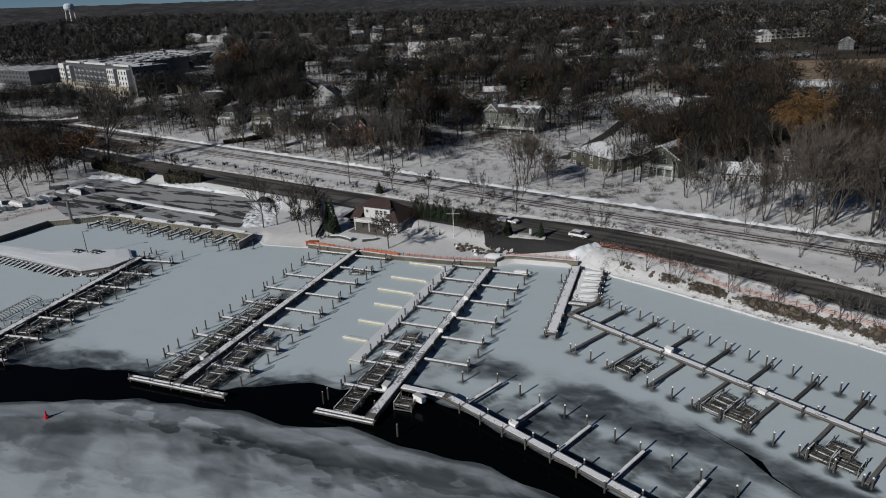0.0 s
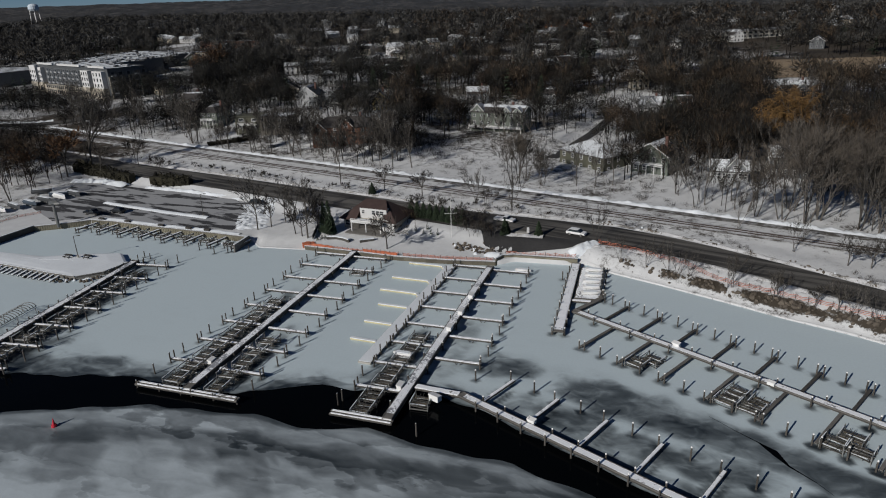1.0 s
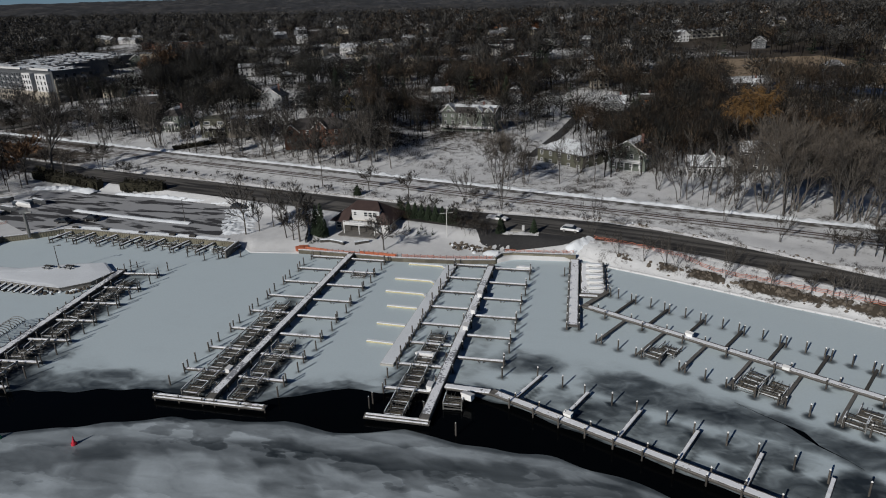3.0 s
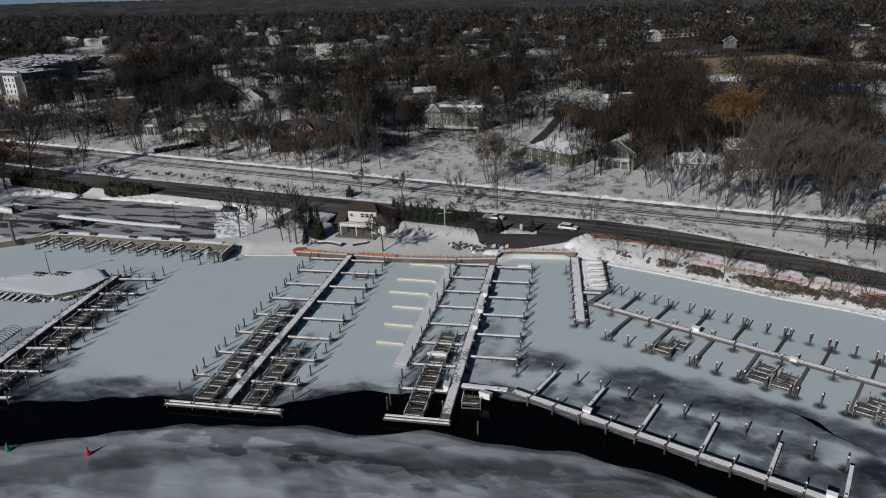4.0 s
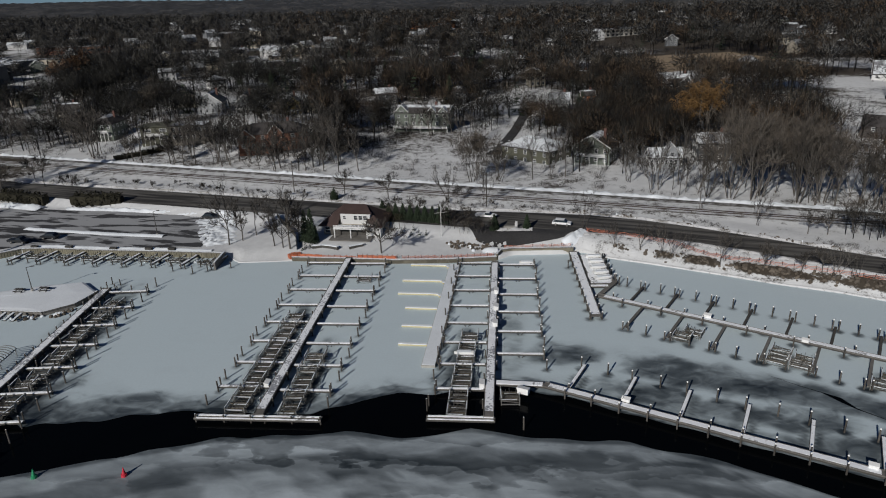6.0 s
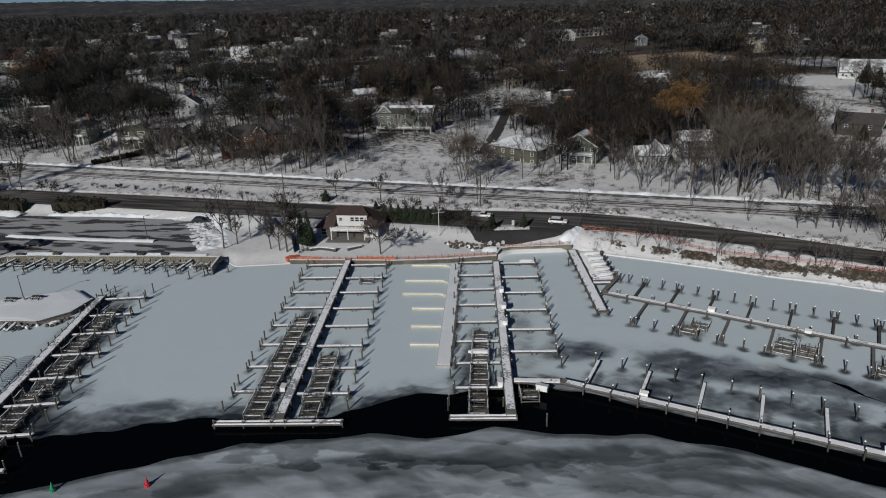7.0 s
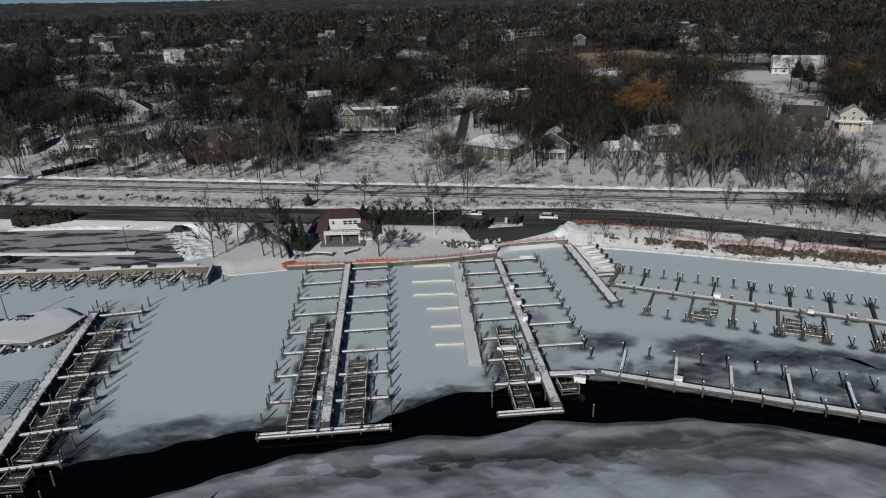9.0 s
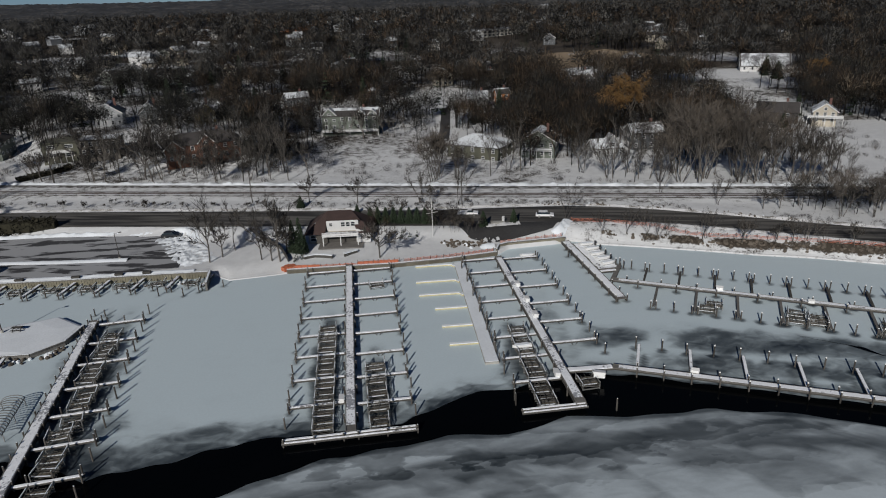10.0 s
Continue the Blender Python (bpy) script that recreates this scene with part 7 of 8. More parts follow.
template("thin_b", "thin leafless tree with several stems", h=11, limbs=3, spread=0.3, up=0.3, low=0.5, twigs=4, stems=3, twig_len=0.9)
template("bush_a", "low bare shrub standing in snow", h=3.6, limbs=4, spread=0.6, twigs=5, stems=4, twig_len=0.5, twig_w=0.03)
template("clump", "many-stemmed leafless tree with a wide pale crown", PALE_TWIG, h=16, limbs=5, spread=0.5, up=0.12, low=0.4, twigs=13, stems=3, twig_len=1.3, twig_w=0.04)
template("willow", "large willow with hanging orange-yellow twigs", WILLOW, h=17, limbs=7, spread=0.5, twigs=22, twig_len=1.9, droop=0.75, up=0.2, twig_w=0.06)
template("russet", "tree with clinging russet leaves", RUSSET, h=11, limbs=6, spread=0.6, twigs=14, twig_len=0.8, twig_w=0.12)


def plant(key, x, y, s=1.0, lean=0.0, z=None):
    t = TREES[key]
    z = land(x, y) if z is None else z
    m = Matrix.Translation((x, y, z)) @ Matrix.Rotation(random.uniform(0, 6.28), 4, "Z") @ Matrix.Rotation(lean, 4, "X") @ Matrix.Diagonal((s, s, s * random.uniform(0.92, 1.1), 1))
    if t[1]:
        o = copy_thing(t[0], Matrix())
        o.matrix_basis = m
    else:
        t[0].matrix_world, t[1] = m, True


# waterfront and roadside
for key, x, y, s in (("broad_a", -14.8, 147.2, 0.95), ("tall_a", -35.0, 157.5, 0.9), ("broad_b", -32.6, 160.5, 1.0), ("broad_a", -36.6, 158.8, 0.9), ("tall_b", -49.2, 165.6, 0.85), ("broad_b", -46.0, 167.2, 0.9), ("thin_a", -42.6, 169.6, 0.8), ("tall_b", -38.5, 160.5, 0.7), ("thin_b", 33.4, 141.6, 0.75),
                     ("broad_b", -17.0, 192.4, 0.75), ("broad_b", -5.9, 183.5, 0.85), ("thin_b", 9.0, 174.4, 0.85), ("thin_b", 17.4, 168.6, 0.8), ("bush_a", 12, 172, 1.2), ("broad_b", 4, 158.5, 0.55), ("broad_b", 8.5, 154.5, 0.5), ("broad_a", -2, 164, 0.6), ("broad_b", -8, 166, 0.6), ("bush_a", 6, 149.5, 1.2), ("bush_a", 9.5, 147, 1.1), ("bush_a", 3.5, 153, 1.3),
                     ("broad_b", 78.5, 119.4, 0.6), ("broad_b", 81.8, 117.2, 0.62), ("clump", 88, 105, 0.6), ("clump", 93.5, 101, 0.65), ("clump", 97, 95, 0.6), ("thin_b", 67.2, 142.8, 0.7), ("thin_b", 72, 128, 0.6),
                     ("tall_a", -124.6, 239.5, 1.75), ("tall_b", -133, 202.3, 1.0), ("tall_b", -140, 204.8, 0.95), ("broad_a", -114, 252, 0.9), ("russet", -132, 236, 1.5), ("russet", -140, 228, 1.0), ("thin_a", -108, 240, 0.8), ("bush_a", -100, 235, 1.4), ("bush_a", -96, 231, 1.2), ("thin_a", -118, 232, 0.8)):
    plant(key, x, y, s)
for x, v, s in ((36, 4, .7), (40, 4.5, .8), (44, 5, .8), (44.8, 4, .7), (47, 5.5, .6), (52, 4.5, .75), (53, 5, .7), (58, 4.5, .8), (58.8, 5, .7), (63, 4.5, .7), (66, 5, .8), (67, 4, .8), (70, 4.5, .75), (74, 5, .8), (78, 5, .8), (82, 4.5, .7)):
    plant(random.choice(("thin_b", "thin_b", "broad_b")), x, shore_y(x) + v, s * 0.72, random.uniform(-.2, .2))
for i in range(60):
    x = random.uniform(-150, 20)
    wv = road_w(x) + random.uniform(10.5, 15)
    plant("bush_a", x, wv - SL * x, random.uniform(0.25, 0.55))

# strip of slender trees behind the railway
for i in range(66):
    x = random.uniform(28, 118)
    if 30 < x < 62 and i % 3 or 76 < x < 90 and i % 2:
        continue
    wv = random.uniform(206, 222) if x < 95 else random.uniform(203, 216)
    plant(random.choice(("thin_a", "thin_a", "thin_b", "tall_b", "thin_a")), x, wv - SL * x, random.uniform(0.65, 1.08), random.uniform(-.15, .25))
for x, y, s in ((21.5, 190.6, 0.95), (23, 192, 0.8), (26, 195, 0.85), (29, 189, 0.6), (80, 148, 1.2), (85, 145, 1.35), (89, 147, 1.3), (94, 139, 1.3), (92, 152, 1.2), (99, 137, 1.15), (97, 144, 1.4), (87, 156, 1.4), (76, 152, 0.95)):
    plant("clump", x, y, s)
for x, y, s in ((88, 116, .55), (92, 112, .6), (96, 108, .65), (100, 103, .6), (104, 99, .7), (98, 114, .5), (107, 95, .6)):
    plant(random.choice(("clump", "broad_b")), x, y, s)
for x, y in ((20, 262), (26, 258), (33, 262), (38, 256), (13, 266), (44, 259), (-50, 244), (-44, 246), (-38, 243), (-30, 246), (-24, 247), (-56, 250), (-14, 252), (-64, 270), (-70, 274), (-8, 262), (-6, 256), (4, 262), (150, 280), (158, 278), (168, 280), (176, 286)):
    plant(random.choice(("thin_a", "thin_b", "tall_b")), x, y, random.uniform(0.55, 0.9))
for i in range(64):
    x = random.uniform(-110, -8)
    wv = random.uniform(204, 226)
    if not (-98 < x < -60 and wv > 208):
        plant(random.choice(("thin_a", "thin_b", "broad_b", "tall_b")), x, wv - SL * x, random.uniform(0.75, 1.25), random.uniform(-.1, .1))
for i in range(40):
    x = random.uniform(-190, -112)
    wv = random.uniform(203, 240)
    plant(random.choice(("thin_a", "thin_a", "tall_b", "broad_b")), x, wv - SL * x, random.uniform(0.7, 1.1))
for x, y, s in ((113.5, 206, 1.3), (109, 209, 1.05), (124, 190, 0.9), (241, 217, 0.9)):
    plant("willow", x, y, s)
for x, y, s in ((-86, 279, .8), (-80, 281, .7), (-72, 275, .85), (-66, 274, .75), (-58, 272, .8), (-50, 262, .7), (-30, 247, .8), (-22, 249, .75), (-40, 246, .7), (28, 263, .6), (36, 262, .65), (18, 268, .6), (60, 194, .6), (75, 190, .65)):
    plant(random.choice(("broad_a", "broad_b", "tall_a")), x, y, s)
plant("russet", -152, 500, 1.9), plant("russet", -145, 505, 1.6), plant("russet", -160, 498, 1.6)


# evergreens
def conifer_build(seed, h, r, tiers=16, per=14):
    rnd = random.Random(seed)
    b = Build()
    for i in range(tiers):
        u = i / tiers
        z = h * (0.08 + 0.92 * u)
        rr = r * (1 - u) ** 0.8 + 0.1
        for k in range(per):
            a = rnd.uniform(0, 6.28)
            tip = Vector((math.cos(a) * rr * rnd.uniform(.75, 1.1), math.sin(a) * rr * rnd.uniform(.75, 1.1), z - rr * 0.3 * rnd.random()))
            root = Vector((0, 0, z + 0.3))
            side = Vector((-math.sin(a), math.cos(a), 0)) * rr * 0.28
            b.add([root, tip - side, tip + Vector((0, 0, 0.15)), tip + side], [(0, 1, 2), (0, 2, 3)])
    return b


EVER = {}
for key, hh, rr in (("column", 6.5, 1.1), ("spruce", 13, 3.2), ("cone", 3.6, 1.0), ("pine", 10, 3.6)):
    t = thing("evergreen", Matrix(), {"column": "dark columnar evergreen by the clubhouse", "spruce": "tall dark green spruce tree", "cone": "small clipped conical evergreen shrub", "pine": "dark green pine among bare trees"}[key], "tree", "evergreens")
    part("trunk", Build().tube((0, 0, -0.3), (0, 0, hh * 0.9), hh * 0.018 + 0.04, 0.03, 6), BARK, t)
    part("crown", conifer_build(len(key), hh, rr, 22, 18), NEEDLE, t)
    EVER[key] = [t, False]


def plant_ever(key, x, y, s=1.0):
    t = EVER[key]
    m = Matrix.Translation((x, y, land(x, y))) @ Matrix.Rotation(random.uniform(0, 6.28), 4, "Z") @ Matrix.Diagonal((s, s, s, 1))
    if t[1]:
        copy_thing(t[0], Matrix()).matrix_basis = m
    else:
        t[0].matrix_world, t[1] = m, True


for key, x, y, s in (("column", -29.6, 159.0, 1.35), ("column", -31.0, 160.2, 1.25), ("cone", 13.2, 147.9, 1.1), ("cone", 21.0, 146.2, 1.0), ("cone", 13.9, 148.6, .9), ("pine", -9, 176, .25), ("pine", -20.5, 189, 0.35),
                     ("spruce", 40, 420, 1), ("spruce", 55, 330, 1.1), ("spruce", 5, 345, 1), ("pine", 78, 232, 0.9), ("pine", 82, 236, 0.8), ("spruce", 98, 258, 0.8), ("spruce", 130, 240, 0.9), ("spruce", -5, 400, 1.1), ("spruce", -48, 440, 1), ("spruce", 92, 390, 1.1), ("spruce", 124, 297, 0.9), ("pine", 255, 248, 0.9), ("spruce", 25, 470, 1.1), ("spruce", 70, 350, 0.9), ("spruce", -30, 380, 1), ("spruce", 258, 258, 0.9), ("pine", 262, 254, 0.8), ("pine", 79, 262, 0.8), ("spruce", 97, 272, 0.8), ("pine", 84, 266, 0.7), ("spruce", 103, 280, 0.8), ("pine", 168, 180, 0.6), ("spruce", 190, 190, 0.7), ("column", -28.6, 158.9, 0.7)):
    plant_ever(key, x, y, s)
# hedges
for i in range(9):
    u = i / 8
    plant_ever("cone", -9 + 13 * u, 166.5 - 9.5 * u, 1.15)
HEDGE = mat("dry_hedge", (0.026, 0.024, 0.015), 0.95, vary=0.4, scale=2, bump=0.8, island=0.3)
for a, b in (((-132, 243), (-103.5, 222)), ((-94.8, 217.2), (-80.4, 210.8)), ((-92, 272), (-76, 279))):
    hb = Build()
    u, l = unit(a, b)
    zc = (land(*a) + land(*b)) / 2
    tall = 1.3 if a[1] > 260 else 2.7
    for i in range(int(l / 1.5)):
        q = (i + 0.5) / int(l / 1.5)
        cx, cy = a[0] + (b[0] - a[0]) * q, a[1] + (b[1] - a[1]) * q
        hb.beam((cx - u[0], cy - u[1], zc + tall / 2 - 0.3), (cx + u[0], cy + u[1], zc + tall / 2 - 0.3), random.uniform(1.8, 2.3), tall * random.uniform(0.9, 1.0))
    for k in range(int(l * 90)):
        s = random.random() * l
        o, zz = random.uniform(-1.25, 1.25), random.uniform(0, tall + 0.1)
        c = Vector((a[0] + u[0] * s - u[1] * o, a[1] + u[1] * s + u[0] * o, zz))
        c.z += land(c.x, c.y)
        d1, d2 = (Vector((random.gauss(0, .45), random.gauss(0, .45), random.gauss(0, .4))) for _ in (0, 1))
        hb.add([c, c + d1, c + d2], [(0, 1, 2)])
    tagged(part("hedge", hb, HEDGE), "dense dark brown clipped hedge", "hedge", "hedges")


# ---------------------------------------------------------------- woods, too many to count
def woods_template(seed, h, n_twig, tw_len, tw_w, limbs=5):
    """A coarse leafless tree with an uneven rounded crown as arrays, for the woods."""
    rnd = random.Random(seed)
    b = Build()
    fork = h * rnd.uniform(0.22, 0.34)
    b.tube((0, 0, -0.5), (0, 0, fork + h * 0.12), h * 0.013, h * 0.009, 4, False)
    wide, tall = rnd.uniform(0.34, 0.46) * h, rnd.uniform(0.36, 0.44) * h
    core = Vector((0, 0, h - tall * 1.12))
    for i in range(limbs):
        a, el = 6.28 * (i + rnd.random() * 0.7) / limbs, math.asin(rnd.uniform(0.1, 0.98))
        d = Vector((math.cos(a) * math.cos(el) * wide, math.sin(a) * math.cos(el) * wide, math.sin(el) * tall))
        b.tube((0, 0, fork + h * rnd.uniform(0, 0.12)), core + d * 0.85, h * 0.007, h * 0.002, 3, False)
    for i in range(n_twig):
        a, up = rnd.uniform(0, 6.28), rnd.uniform(-0.55, 1.0)
        flat = math.sqrt(1 - up * up)
        d = Vector((math.cos(a) * flat, math.sin(a) * flat, up))
        lump = 0.82 + 0.5 * noise.noise(d * 1.9 + Vector((seed * 3.7, 0, 0)))
        reach = lump * rnd.random() ** 0.42
        s = core + Vector((d.x * wide, d.y * wide, d.z * tall)) * reach
        t = rand_dir(rnd, (d + Vector((0, 0, 0.35))).normalized(), rnd.uniform(0.1, 1.0))
        side = t.cross(Vector((rnd.gauss(0, 1), rnd.gauss(0, 1), rnd.gauss(0, 1)))).normalized() * tw_w * rnd.uniform(.6, 1.4)
        b.add([s - side, s + side, s + t * tw_len * rnd.uniform(.5, 1.3)], [(0, 1, 2)])
    fs = []
    for f in b.f:
        fs += [(f[0], f[k], f[k + 1]) for k in range(1, len(f) - 1)]
    return np.array([tuple(v) for v in b.v]), np.array(fs), len(b.v) - 3 * n_twig


def ever_template(seed, h, r):
    b = conifer_build(seed, h, r, 9, 8)
    return np.array([tuple(v) for v in b.v]), np.array(b.f), 0


def scatter(name, label, templates, spots, material):
    """One mesh of many trees; spots: x, y, z, scale."""
    V, F, T, S, N, n = [], [], [], [], [], 0
    rnd = np.random.RandomState(len(spots))
    for x, y, z, s in spots:
        v, f, wood = templates[rnd.randint(len(templates))]
        a = rnd.rand() * 6.28
        c, q = math.cos(a) * s, math.sin(a) * s
        p = np.empty_like(v)
        p[:, 0], p[:, 1], p[:, 2] = x + v[:, 0] * c - v[:, 1] * q, y + v[:, 0] * q + v[:, 1] * c, z + v[:, 2] * s * (0.9 + 0.2 * rnd.rand())
        mid = p[wood:].mean(0)
        out = (p - mid) * (1, 1, 1.15) + (0, 0, 0.8 * s)
        N.append(out / np.maximum(np.linalg.norm(out, axis=1), 1e-6)[:, None])
        V.append(p), F.append(f + n), T.append(np.full(len(v), 0.58 + 1.05 * rnd.rand() ** 1.6)), S.append(np.arange(len(v)) >= wood)
        n += len(v)
    V, F = np.concatenate(V), np.concatenate(F)
    me = bpy.data.meshes.new(name)
    me.vertices.add(len(V)), me.loops.add(len(F) * 3), me.polygons.add(len(F))
    me.vertices.foreach_set("co", V.ravel())
    me.loops.foreach_set("vertex_index", F.ravel().astype(np.int32))
    me.polygons.foreach_set("loop_start", np.arange(0, len(F) * 3, 3, dtype=np.int32))
    me.update(calc_edges=True)
    me.attributes.new("tone", "FLOAT", "POINT").data.foreach_set("value", np.concatenate(T))
    me.attributes.new("outward", "FLOAT_VECTOR", "POINT").data.foreach_set("vector", np.concatenate(N).astype(np.float32).ravel())
    me.attributes.new("spray", "FLOAT", "POINT").data.foreach_set("value", np.concatenate(S).astype(np.float32))
    me.materials.append(material)
    return tagged(new(name, me), label, "trees", kind="stuff")


CLEAR = [(-17.8, 164, 14), (51, 212, 14), (67, 199, 8), (83.6, 184, 8), (29, 277, 15), (-20, 317, 10), (-59, 338, 8), (-43, 330, 8), (-34, 258, 16), (-77, 290, 9), (-65, 283, 9), (-101, 319, 10), (95, 287, 6), (111, 291, 6), (161, 297, 14), (268, 268, 18), (183, 174, 12), (-74, 575, 14), (158, 150, 38), (185, 150, 25), (20, 250, 22), (12, 235, 20), (30, 225, 18), (58, 232, 14), (75, 255, 14), (-92, 300, 12), (-95, 285, 14), (-112, 300, 10), (245, 255, 16), (225, 262, 10), (205, 385, 24), (235, 375, 28), (265, 375, 25), (225, 410, 28), (260, 405, 24), (200, 350, 16), (225, 342, 16), (250, 335, 16), (275, 345, 16), (-205, 418, 14), (-250, 350, 13), (-230, 347, 13), (-212, 344, 13), (-198, 342, 13), (-186, 352, 12), (-178, 368, 11), (-172, 385, 10)] + [(x, y, 4.5) for x, y in TOWN] + [(x, y - 8, 12) for x, y in FAR_TOWN]


def blocked(x, y):
    a, d = (x - APT_X) * AU[0] + (y - APT_Y) * AU[1], (x - APT_X) * AN[0] + (y - APT_Y) * AN[1]
    if -6 < a < 128 and -6 < d < 58 or 30 < a < 180 and 55 < d < 92 or 105 < a < 265 and 90 < d < 165:
        return True
    for cx, cy, r in CLEAR:
        if (x - cx) ** 2 + (y - cy) ** 2 < r * r:
            return True
        # from each house on the slope the view to the water is thinned out
        if 5.5 < r < 18 and y < 300:
            ux, uy = -33 - cx, 5 - cy
            q = math.hypot(ux, uy)
            far = ((x - cx) * ux + (y - cy) * uy) / q
            if 0 < far < 24 and abs((x - cx) * uy - (y - cy) * ux) / q < 0.7 * r and wob(x, y, 0.9, 1) < 0.25:
                return True
        # the side of each house that looks to the water stays half open
        if r > 11.5 and (x - cx + 0.15 * r) ** 2 + (y - cy + 1.0 * r) ** 2 < (0.45 * r) ** 2:
            return True
    return False


def spots_in(n, x0, x1, w0, w1, s0, s1, seed, patch=0.0):
    rnd = random.Random(seed)
    out = []
    while len(out) < n:
        x, wv = rnd.uniform(x0, x1), w0 + (w1 - w0) * rnd.random()
        y = wv - SL * x
        n_ = wob(x, y, 0.018, 3)
        if y < 90 or blocked(x, y) or n_ < patch - 0.35 + 0.2 * rnd.random():
            n -= 0.2 if n > len(out) + 1 else 0
            continue
        out.append((x, y, land(x, y), rnd.uniform(s0, s1)))
    return out


MID = [woods_template(i, 17, 430, 1.8, 0.105, 7) for i in range(10)]
FAR = [woods_template(20 + i, 17, 170, 2.6, 0.25, 3) for i in range(10)]
FARTHER = [woods_template(40 + i, 17, 80, 2.6, 0.5, 0) for i in range(7)]
EVT = [ever_template(i, 13, 3.0) for i in range(2)]
WOOD1 = airy(tinted(rounded(mat("woods_grey", (0.036, 0.035, 0.030), 0.95, vary=0.35, scale=0.12, bump=0, island=0.1))), 0.7, "spray")
# far copy of the woods grey, paled so its colour stands for haze
WOOD_HAZE = airy(tinted(rounded(mat("woods_haze_grey", (0.074, 0.071, 0.065), 0.95, vary=0.3, scale=0.05, bump=0, island=0.1))), 0.6, "spray")
WOOD2 = airy(tinted(rounded(mat("woods_brown", (0.072, 0.050, 0.032), 0.95, vary=0.35, scale=0.12, bump=0, island=0.1))), 0.68, "spray")
WOOD3 = airy(tinted(rounded(mat("woods_tan", (0.110, 0.090, 0.066), 0.95, vary=0.3, scale=0.12, bump=0, island=0.1))), 0.62, "spray")
scatter("woods", "dense grey-brown leafless woods behind the shore", MID, spots_in(440, -120, 300, 222, 320, 0.5, 1.1, 1, 0.2), WOOD1)
scatter("woods", "dense grey leafless woods among the houses", MID, spots_in(520, -300, 340, 315, 430, 0.55, 1.2, 11, 0.25), WOOD1)
scatter("woods", "reddish-brown leafless woods between the houses", MID, spots_in(580, -20, 280, 226, 430, 0.55, 1.15, 2, 0.24), WOOD2)
scatter("woods", "pale leafless trees between the houses", MID, spots_in(170, -260, 300, 222, 420, 0.5, 1.0, 3, 0.3), WOOD3)
scatter("woods", "broad pale-brown crowns between the houses", MID, spots_in(110, 70, 320, 300, 440, 0.7, 1.15, 33, 0.1), WOOD3)
scatter("woods", "bare woods on the rising town", FAR, spots_in(2500, -560, 620, 400, 760, 0.65, 1.25, 4, 0.22), WOOD_HAZE)
scatter("woods", "brown woods on the rising town", FAR, spots_in(800, 0, 700, 400, 900, 0.6, 1.15, 5, 0.2), WOOD2)
scatter("woods", "pale crowns over the rising town", FAR, spots_in(300, -400, 700, 400, 900, 0.6, 1.1, 15, 0.1), WOOD3)
scatter("woods", "far bare woods towards the horizon", FARTHER, spots_in(3500, -900, 1100, 740, 1350, 0.9, 1.4, 6), WOOD_HAZE)
scatter("woods", "far brown woods towards the horizon", FARTHER, spots_in(800, 0, 1100, 740, 1350, 0.9, 1.3, 16), WOOD2)
scatter("woods", "far bare woods beyond the apartments", FARTHER, spots_in(1500, -1150, -330, 330, 760, 0.9, 1.3, 17), WOOD_HAZE)
scatter("woods", "dark woods below the apartments", MID, [(x_, y_, land(x_, y_), s_) for x_, y_, s_ in ((random.uniform(-330, -205), random.uniform(385, 480), random.uniform(.45, .8)) for _ in range(130)) if (x_ - APT_X) * AN[0] + (y_ - APT_Y) * AN[1] < -16 and not (x_ > -235 and y_ > 405)], WOOD1)
scatter("conifers", "dark evergreens scattered through the town", EVT, spots_in(290, -420, 480, 270, 800, 0.6, 1.3, 7), NEEDLE)
scatter("woods", "dark bare woods west of the railway", MID, spots_in(170, -300, -112, 204, 262, 0.35, 0.8, 8, -0.2), WOOD1)
scatter("woods", "bare trees in front of the apartment corner", MID, [(x_, y_, land(x_, y_), s_) for x_, y_, s_ in ((random.uniform(-192, -105), random.uniform(405, 540), random.uniform(.75, 1.3)) for _ in range(190)) if not blocked(x_, y_) and x_ > -196 + 0.55 * (y_ - 431)], WOOD1)
scatter("woods", "bare trees between road and railway", MID, [(x_, w_ - SL * x_, land(x_, w_ - SL * x_), s_) for x_, w_, s_ in ((random.uniform(-250, -136), random.uniform(160, 178), random.uniform(.4, .75)) for _ in range(46))], WOOD1)
scatter("woods", "bare scrub between road and lake shore", MID, [(x_, y_, land(x_, y_), s_) for x_, y_, s_ in ((-132, 232, .7), (-139, 236, .8), (-146, 226, .8), (-152, 236, .9), (-143, 244, .8), (-160, 240, .9), (-128, 244, .6), (-136, 222, .6), (-166, 232, .9), (-172, 244, 1.0), (-155, 252, .9), (-148, 216, .7))], WOOD2)

# closed canopy of the distant woods
CANOPY = mat("distant_woods", (0.036, 0.037, 0.038), 0.95, vary=0.5, scale=0.03, bump=0.0, second=(0.07, 0.066, 0.062), amount=0.35)


def canopy_point(x, r):
    y = r
    return (x, y, land(x, y) - 3 + smooth(1100, 1300, y) * (10 + 9 * wob(x, y, 0.035) + 5 * wob(x, y, 0.11, 7)))


cx_ = spaced(-1500, 1900, 14, 4300, 1.10)
cr_ = [1100 + 12 * i for i in range(60)]
stp = 12.0
while cr_[-1] < 4600:
    stp *= 1.05
    cr_.append(cr_[-1] + stp)
can = tagged(new("distant_woods", grid_mesh("distant_woods", cx_, cr_, canopy_point)), "unbroken leafless woods rolling to the horizon", "trees", kind="stuff")
can.data.materials.append(CANOPY)

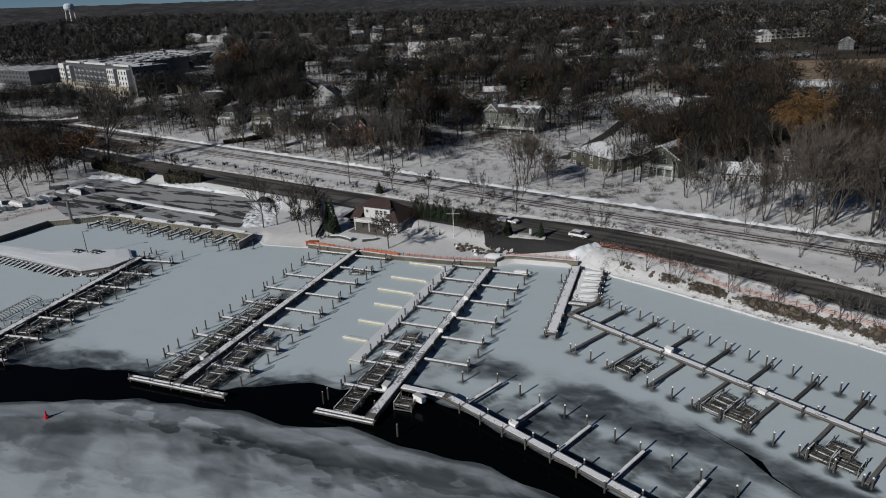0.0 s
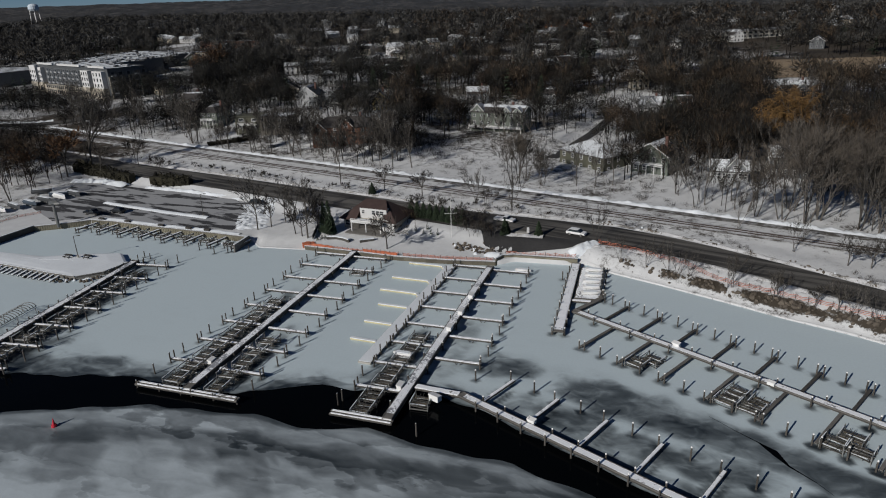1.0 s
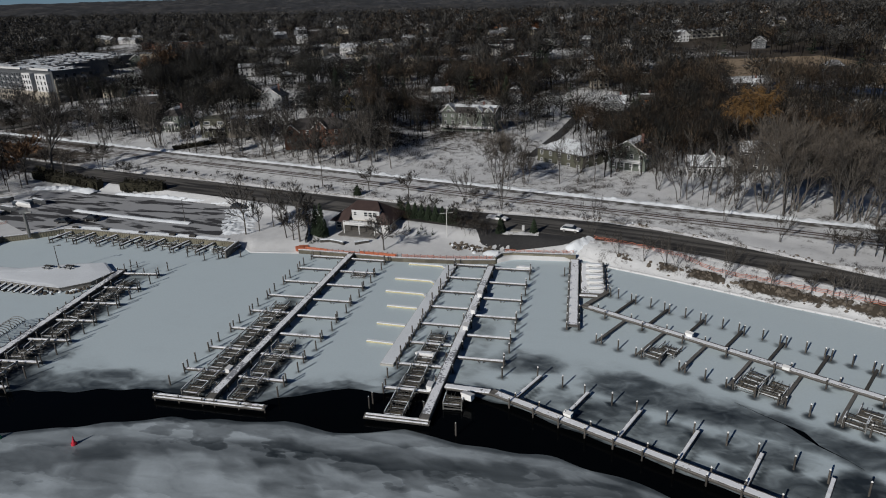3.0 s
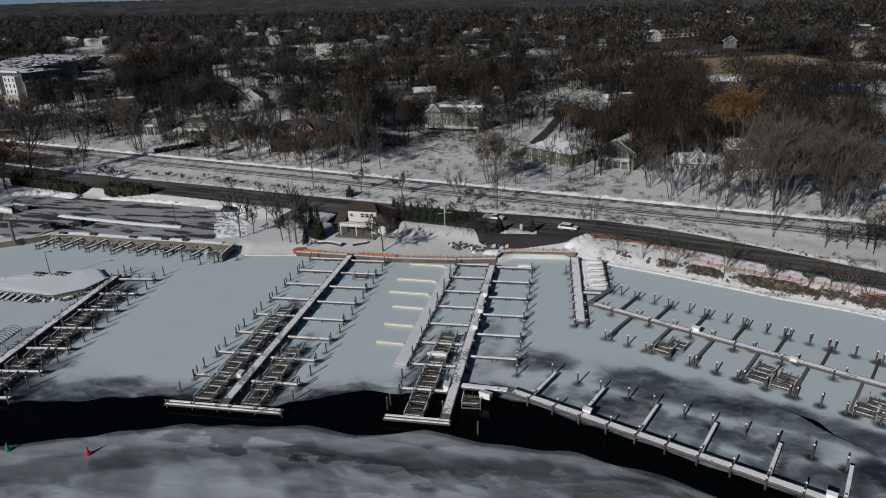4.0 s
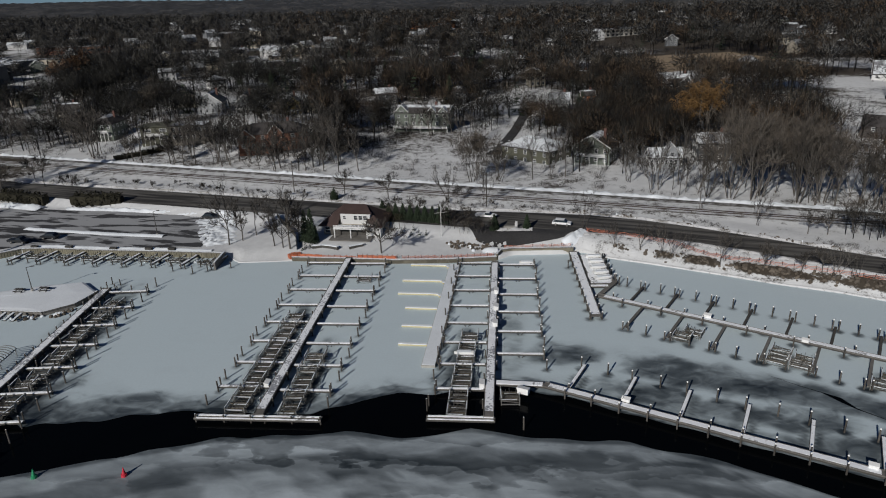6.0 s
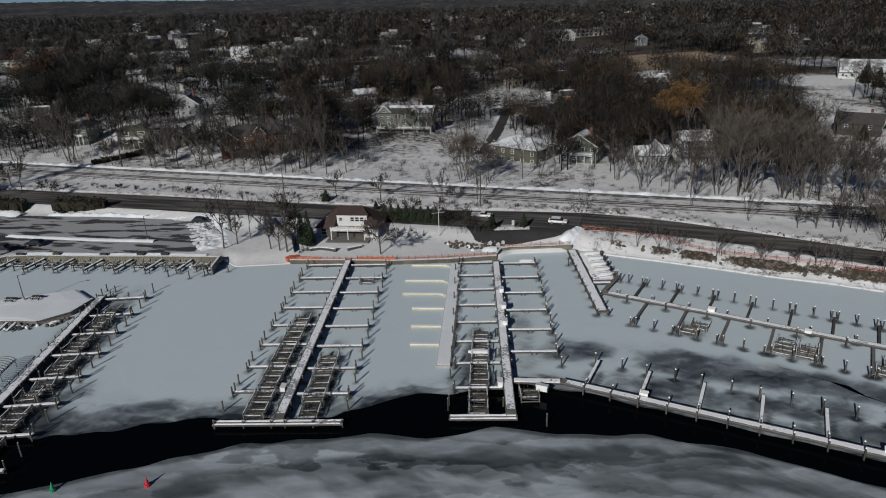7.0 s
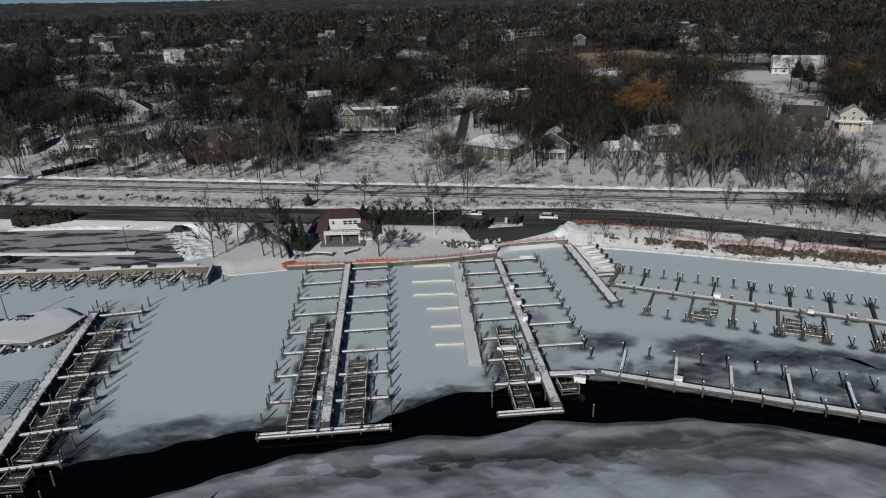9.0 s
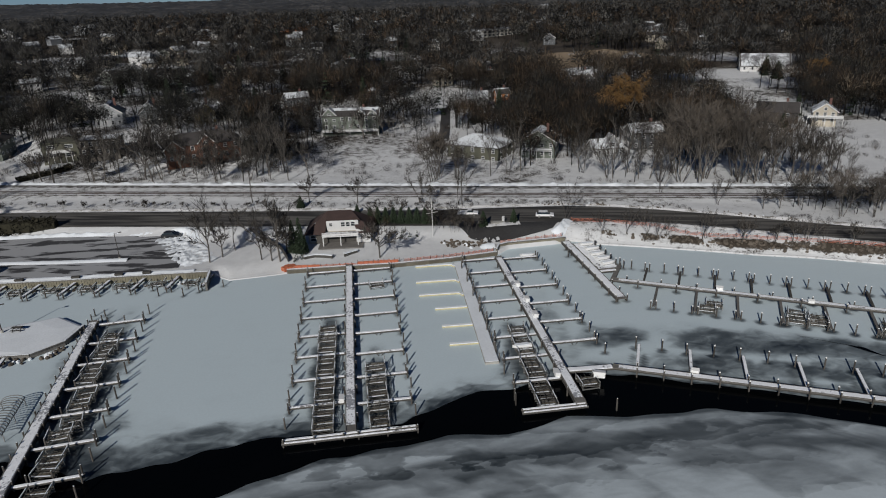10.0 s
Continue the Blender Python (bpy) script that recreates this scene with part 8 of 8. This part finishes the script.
# dry tan meadow beyond the houses
MEADOW = mat("dry_meadow", (0.27, 0.205, 0.135), 0.95, vary=0.25, scale=0.15, bump=0.5, second=(0.55, 0.55, 0.56), amount=0.0)
me = grid_mesh("meadow", list(np.linspace(185, 285, 26)), list(np.linspace(0, 1, 14)), lambda x, r: (x, 338 + 0.18 * (285 - x) + r * 80 + 4 * wob(x, r, 0.1), 0))
for v in me.vertices:
    v.co.z = land(v.co.x, v.co.y) + 0.25
me.materials.append(MEADOW)
tagged(new("meadow", me), "dry tan meadow with patches of snow", "meadow", kind="structure")

# undergrowth and scrub
def shrub_template(seed, n, h, w):
    rnd = random.Random(seed)
    b = Build()
    for i in range(n):
        a = rnd.uniform(0, 6.28)
        p = Vector((rnd.gauss(0, 0.35 * h), rnd.gauss(0, 0.35 * h), -0.1))
        t = Vector((math.cos(a) * rnd.uniform(.1, .8), math.sin(a) * rnd.uniform(.1, .8), 1)).normalized()
        side = Vector((-math.sin(a + 1), math.cos(a + 1), 0)) * w
        q = p + t * h * rnd.uniform(.5, 1.1)
        m_ = p + (q - p) * 0.5
        b.add([p - side, p + side, q], [(0, 1, 2)])
        b.add([m_ - side * .7, m_ + side * .7, m_ + Vector((rnd.gauss(0, .35), rnd.gauss(0, .35), rnd.uniform(.2, .5))) * h], [(0, 1, 2)])
    return np.array([tuple(v) for v in b.v]), np.array(b.f), 0


SHRUBS = [shrub_template(i, 30, 1.5, 0.028) for i in range(5)]
rnd_s = random.Random(77)


def shrub_spots(n, x0, x1, wlo, whi, s0, s1):
    out = []
    for _ in range(n):
        x = rnd_s.uniform(x0, x1)
        wv = rnd_s.uniform(wlo(x), whi(x))
        y = wv - SL * x
        if wob(x, y, 0.05, 4) + 0.25 * rnd_s.random() > 0.0:
            out.append((x, y, land(x, y), rnd_s.uniform(s0, s1)))
    return out


scatter("undergrowth", "bare brown undergrowth on the wooded slope", SHRUBS, shrub_spots(2600, -240, 190, lambda x: 205, lambda x: 330, 0.6, 1.9), WOOD2)
scatter("scrub", "low dry scrub between road and railway", SHRUBS, shrub_spots(620, -170, 110, lambda x: road_w(x) + 9.8, lambda x: min(RAIL_W - 6, road_w(x) + 15), 0.35, 0.8), WOOD2)
scatter("scrub", "dry weeds along the snowy shore", SHRUBS, shrub_spots(260, 33, 95, lambda x: shore_y(x) + SL * x + 2, lambda x: road_w(x) - 9, 0.3, 0.8), WOOD3)
scatter("thicket", "dark bare thicket of small trees", MID, [(rnd_s.gauss(-9, 6), rnd_s.gauss(251, 5), 4.0, rnd_s.uniform(.28, .5)) for _ in range(34)] + [(rnd_s.gauss(-62, 8), rnd_s.gauss(272, 4), 4.6, rnd_s.uniform(.2, .36)) for _ in range(16)], WOOD1)
scatter("thicket", "dark tangled thicket beside the brick house", SHRUBS, [(rnd_s.gauss(-10, 8), rnd_s.gauss(250, 6), 4.2, rnd_s.uniform(1.6, 3.0)) for _ in range(150)], WOOD1)
scatter("thicket", "dark evergreen shrubs round the clubhouse", EVT, [(x_, y_, land(x_, y_), s_) for x_, y_, s_ in ((-31.5, 156.4, .16), (-30.4, 155.9, .14), (-32.3, 155.4, .13), (-29.5, 157.2, .2), (-6, 154.5, .14), (-4.2, 153.6, .15), (-2.6, 152.8, .14), (-5, 156, .16), (-8, 156.4, .15))], NEEDLE)
scatter("thicket", "dark bare brush between road and railway", MID, [(x_, w_ - SL * x_, land(x_, w_ - SL * x_), rnd_s.uniform(.28, .55)) for x_, w_ in ((rnd_s.uniform(84, 125), rnd_s.uniform(168, 183)) for _ in range(46))], WOOD1)
scatter("thicket", "bare shrubs between clubhouse garden and forecourt", MID, [(x_, y_, land(x_, y_), s_) for x_, y_, s_ in ((2.5, 154.5, .22), (4.5, 152.5, .25), (6.5, 150.5, .24), (8, 152.5, .26), (5.5, 156, .28), (8.5, 149, .22), (10, 147.5, .2), (-10, 161, .3), (-8, 158.5, .26))], WOOD2)
scatter("woods", "dark bare trees between the west shore and the road", MID, [(x_, w_ - SL * x_, land(x_, w_ - SL * x_), rnd_s.uniform(.45, .95)) for x_, w_ in ((rnd_s.uniform(-215, -132), rnd_s.uniform(118, 148)) for _ in range(70)) if w_ - SL * x_ > shore_y(x_) + 22], WOOD2)


def near_houses(n, x0, x1, w0, w1, s0, s1):
    """Trees of the gardens, close to the houses but not in them."""
    homes = ((51.5, 212, 13), (67, 199, 8), (83.6, 184.8, 8), (102, 186, 9), (95, 287, 8), (111, 291, 7), (28.5, 277, 14), (161, 297, 14), (183, 174, 12), (176, 189, 12), (-34, 259, 15), (-77.5, 291, 9), (-65, 283.5, 10), (-101, 319.5, 9), (-23.5, 316, 7), (-16, 319, 7), (-59, 338, 8), (-43.5, 330, 8))
    out = []
    while len(out) < n:
        x, wv = rnd_s.uniform(x0, x1), rnd_s.uniform(w0, w1)
        y = wv - SL * x
        on_drive = abs((x - 39) * 0.86 - (y - 222) * 0.51) < 5
        if not on_drive and all((x - a) ** 2 + (y - b) ** 2 > r * r for a, b, r in homes):
            out.append((x, y, land(x, y), rnd_s.uniform(s0, s1)))
    return out


scatter("woods", "brown garden trees behind the shore houses", MID, near_houses(120, 60, 135, 236, 318, 0.55, 1.0), WOOD2)
scatter("woods", "grey garden trees above the green house", MID, near_houses(60, 40, 100, 262, 340, 0.5, 0.95), WOOD1)
scatter("woods", "dark garden trees round the gabled houses", MID, near_houses(90, -120, 10, 258, 330, 0.5, 0.95), WOOD1)
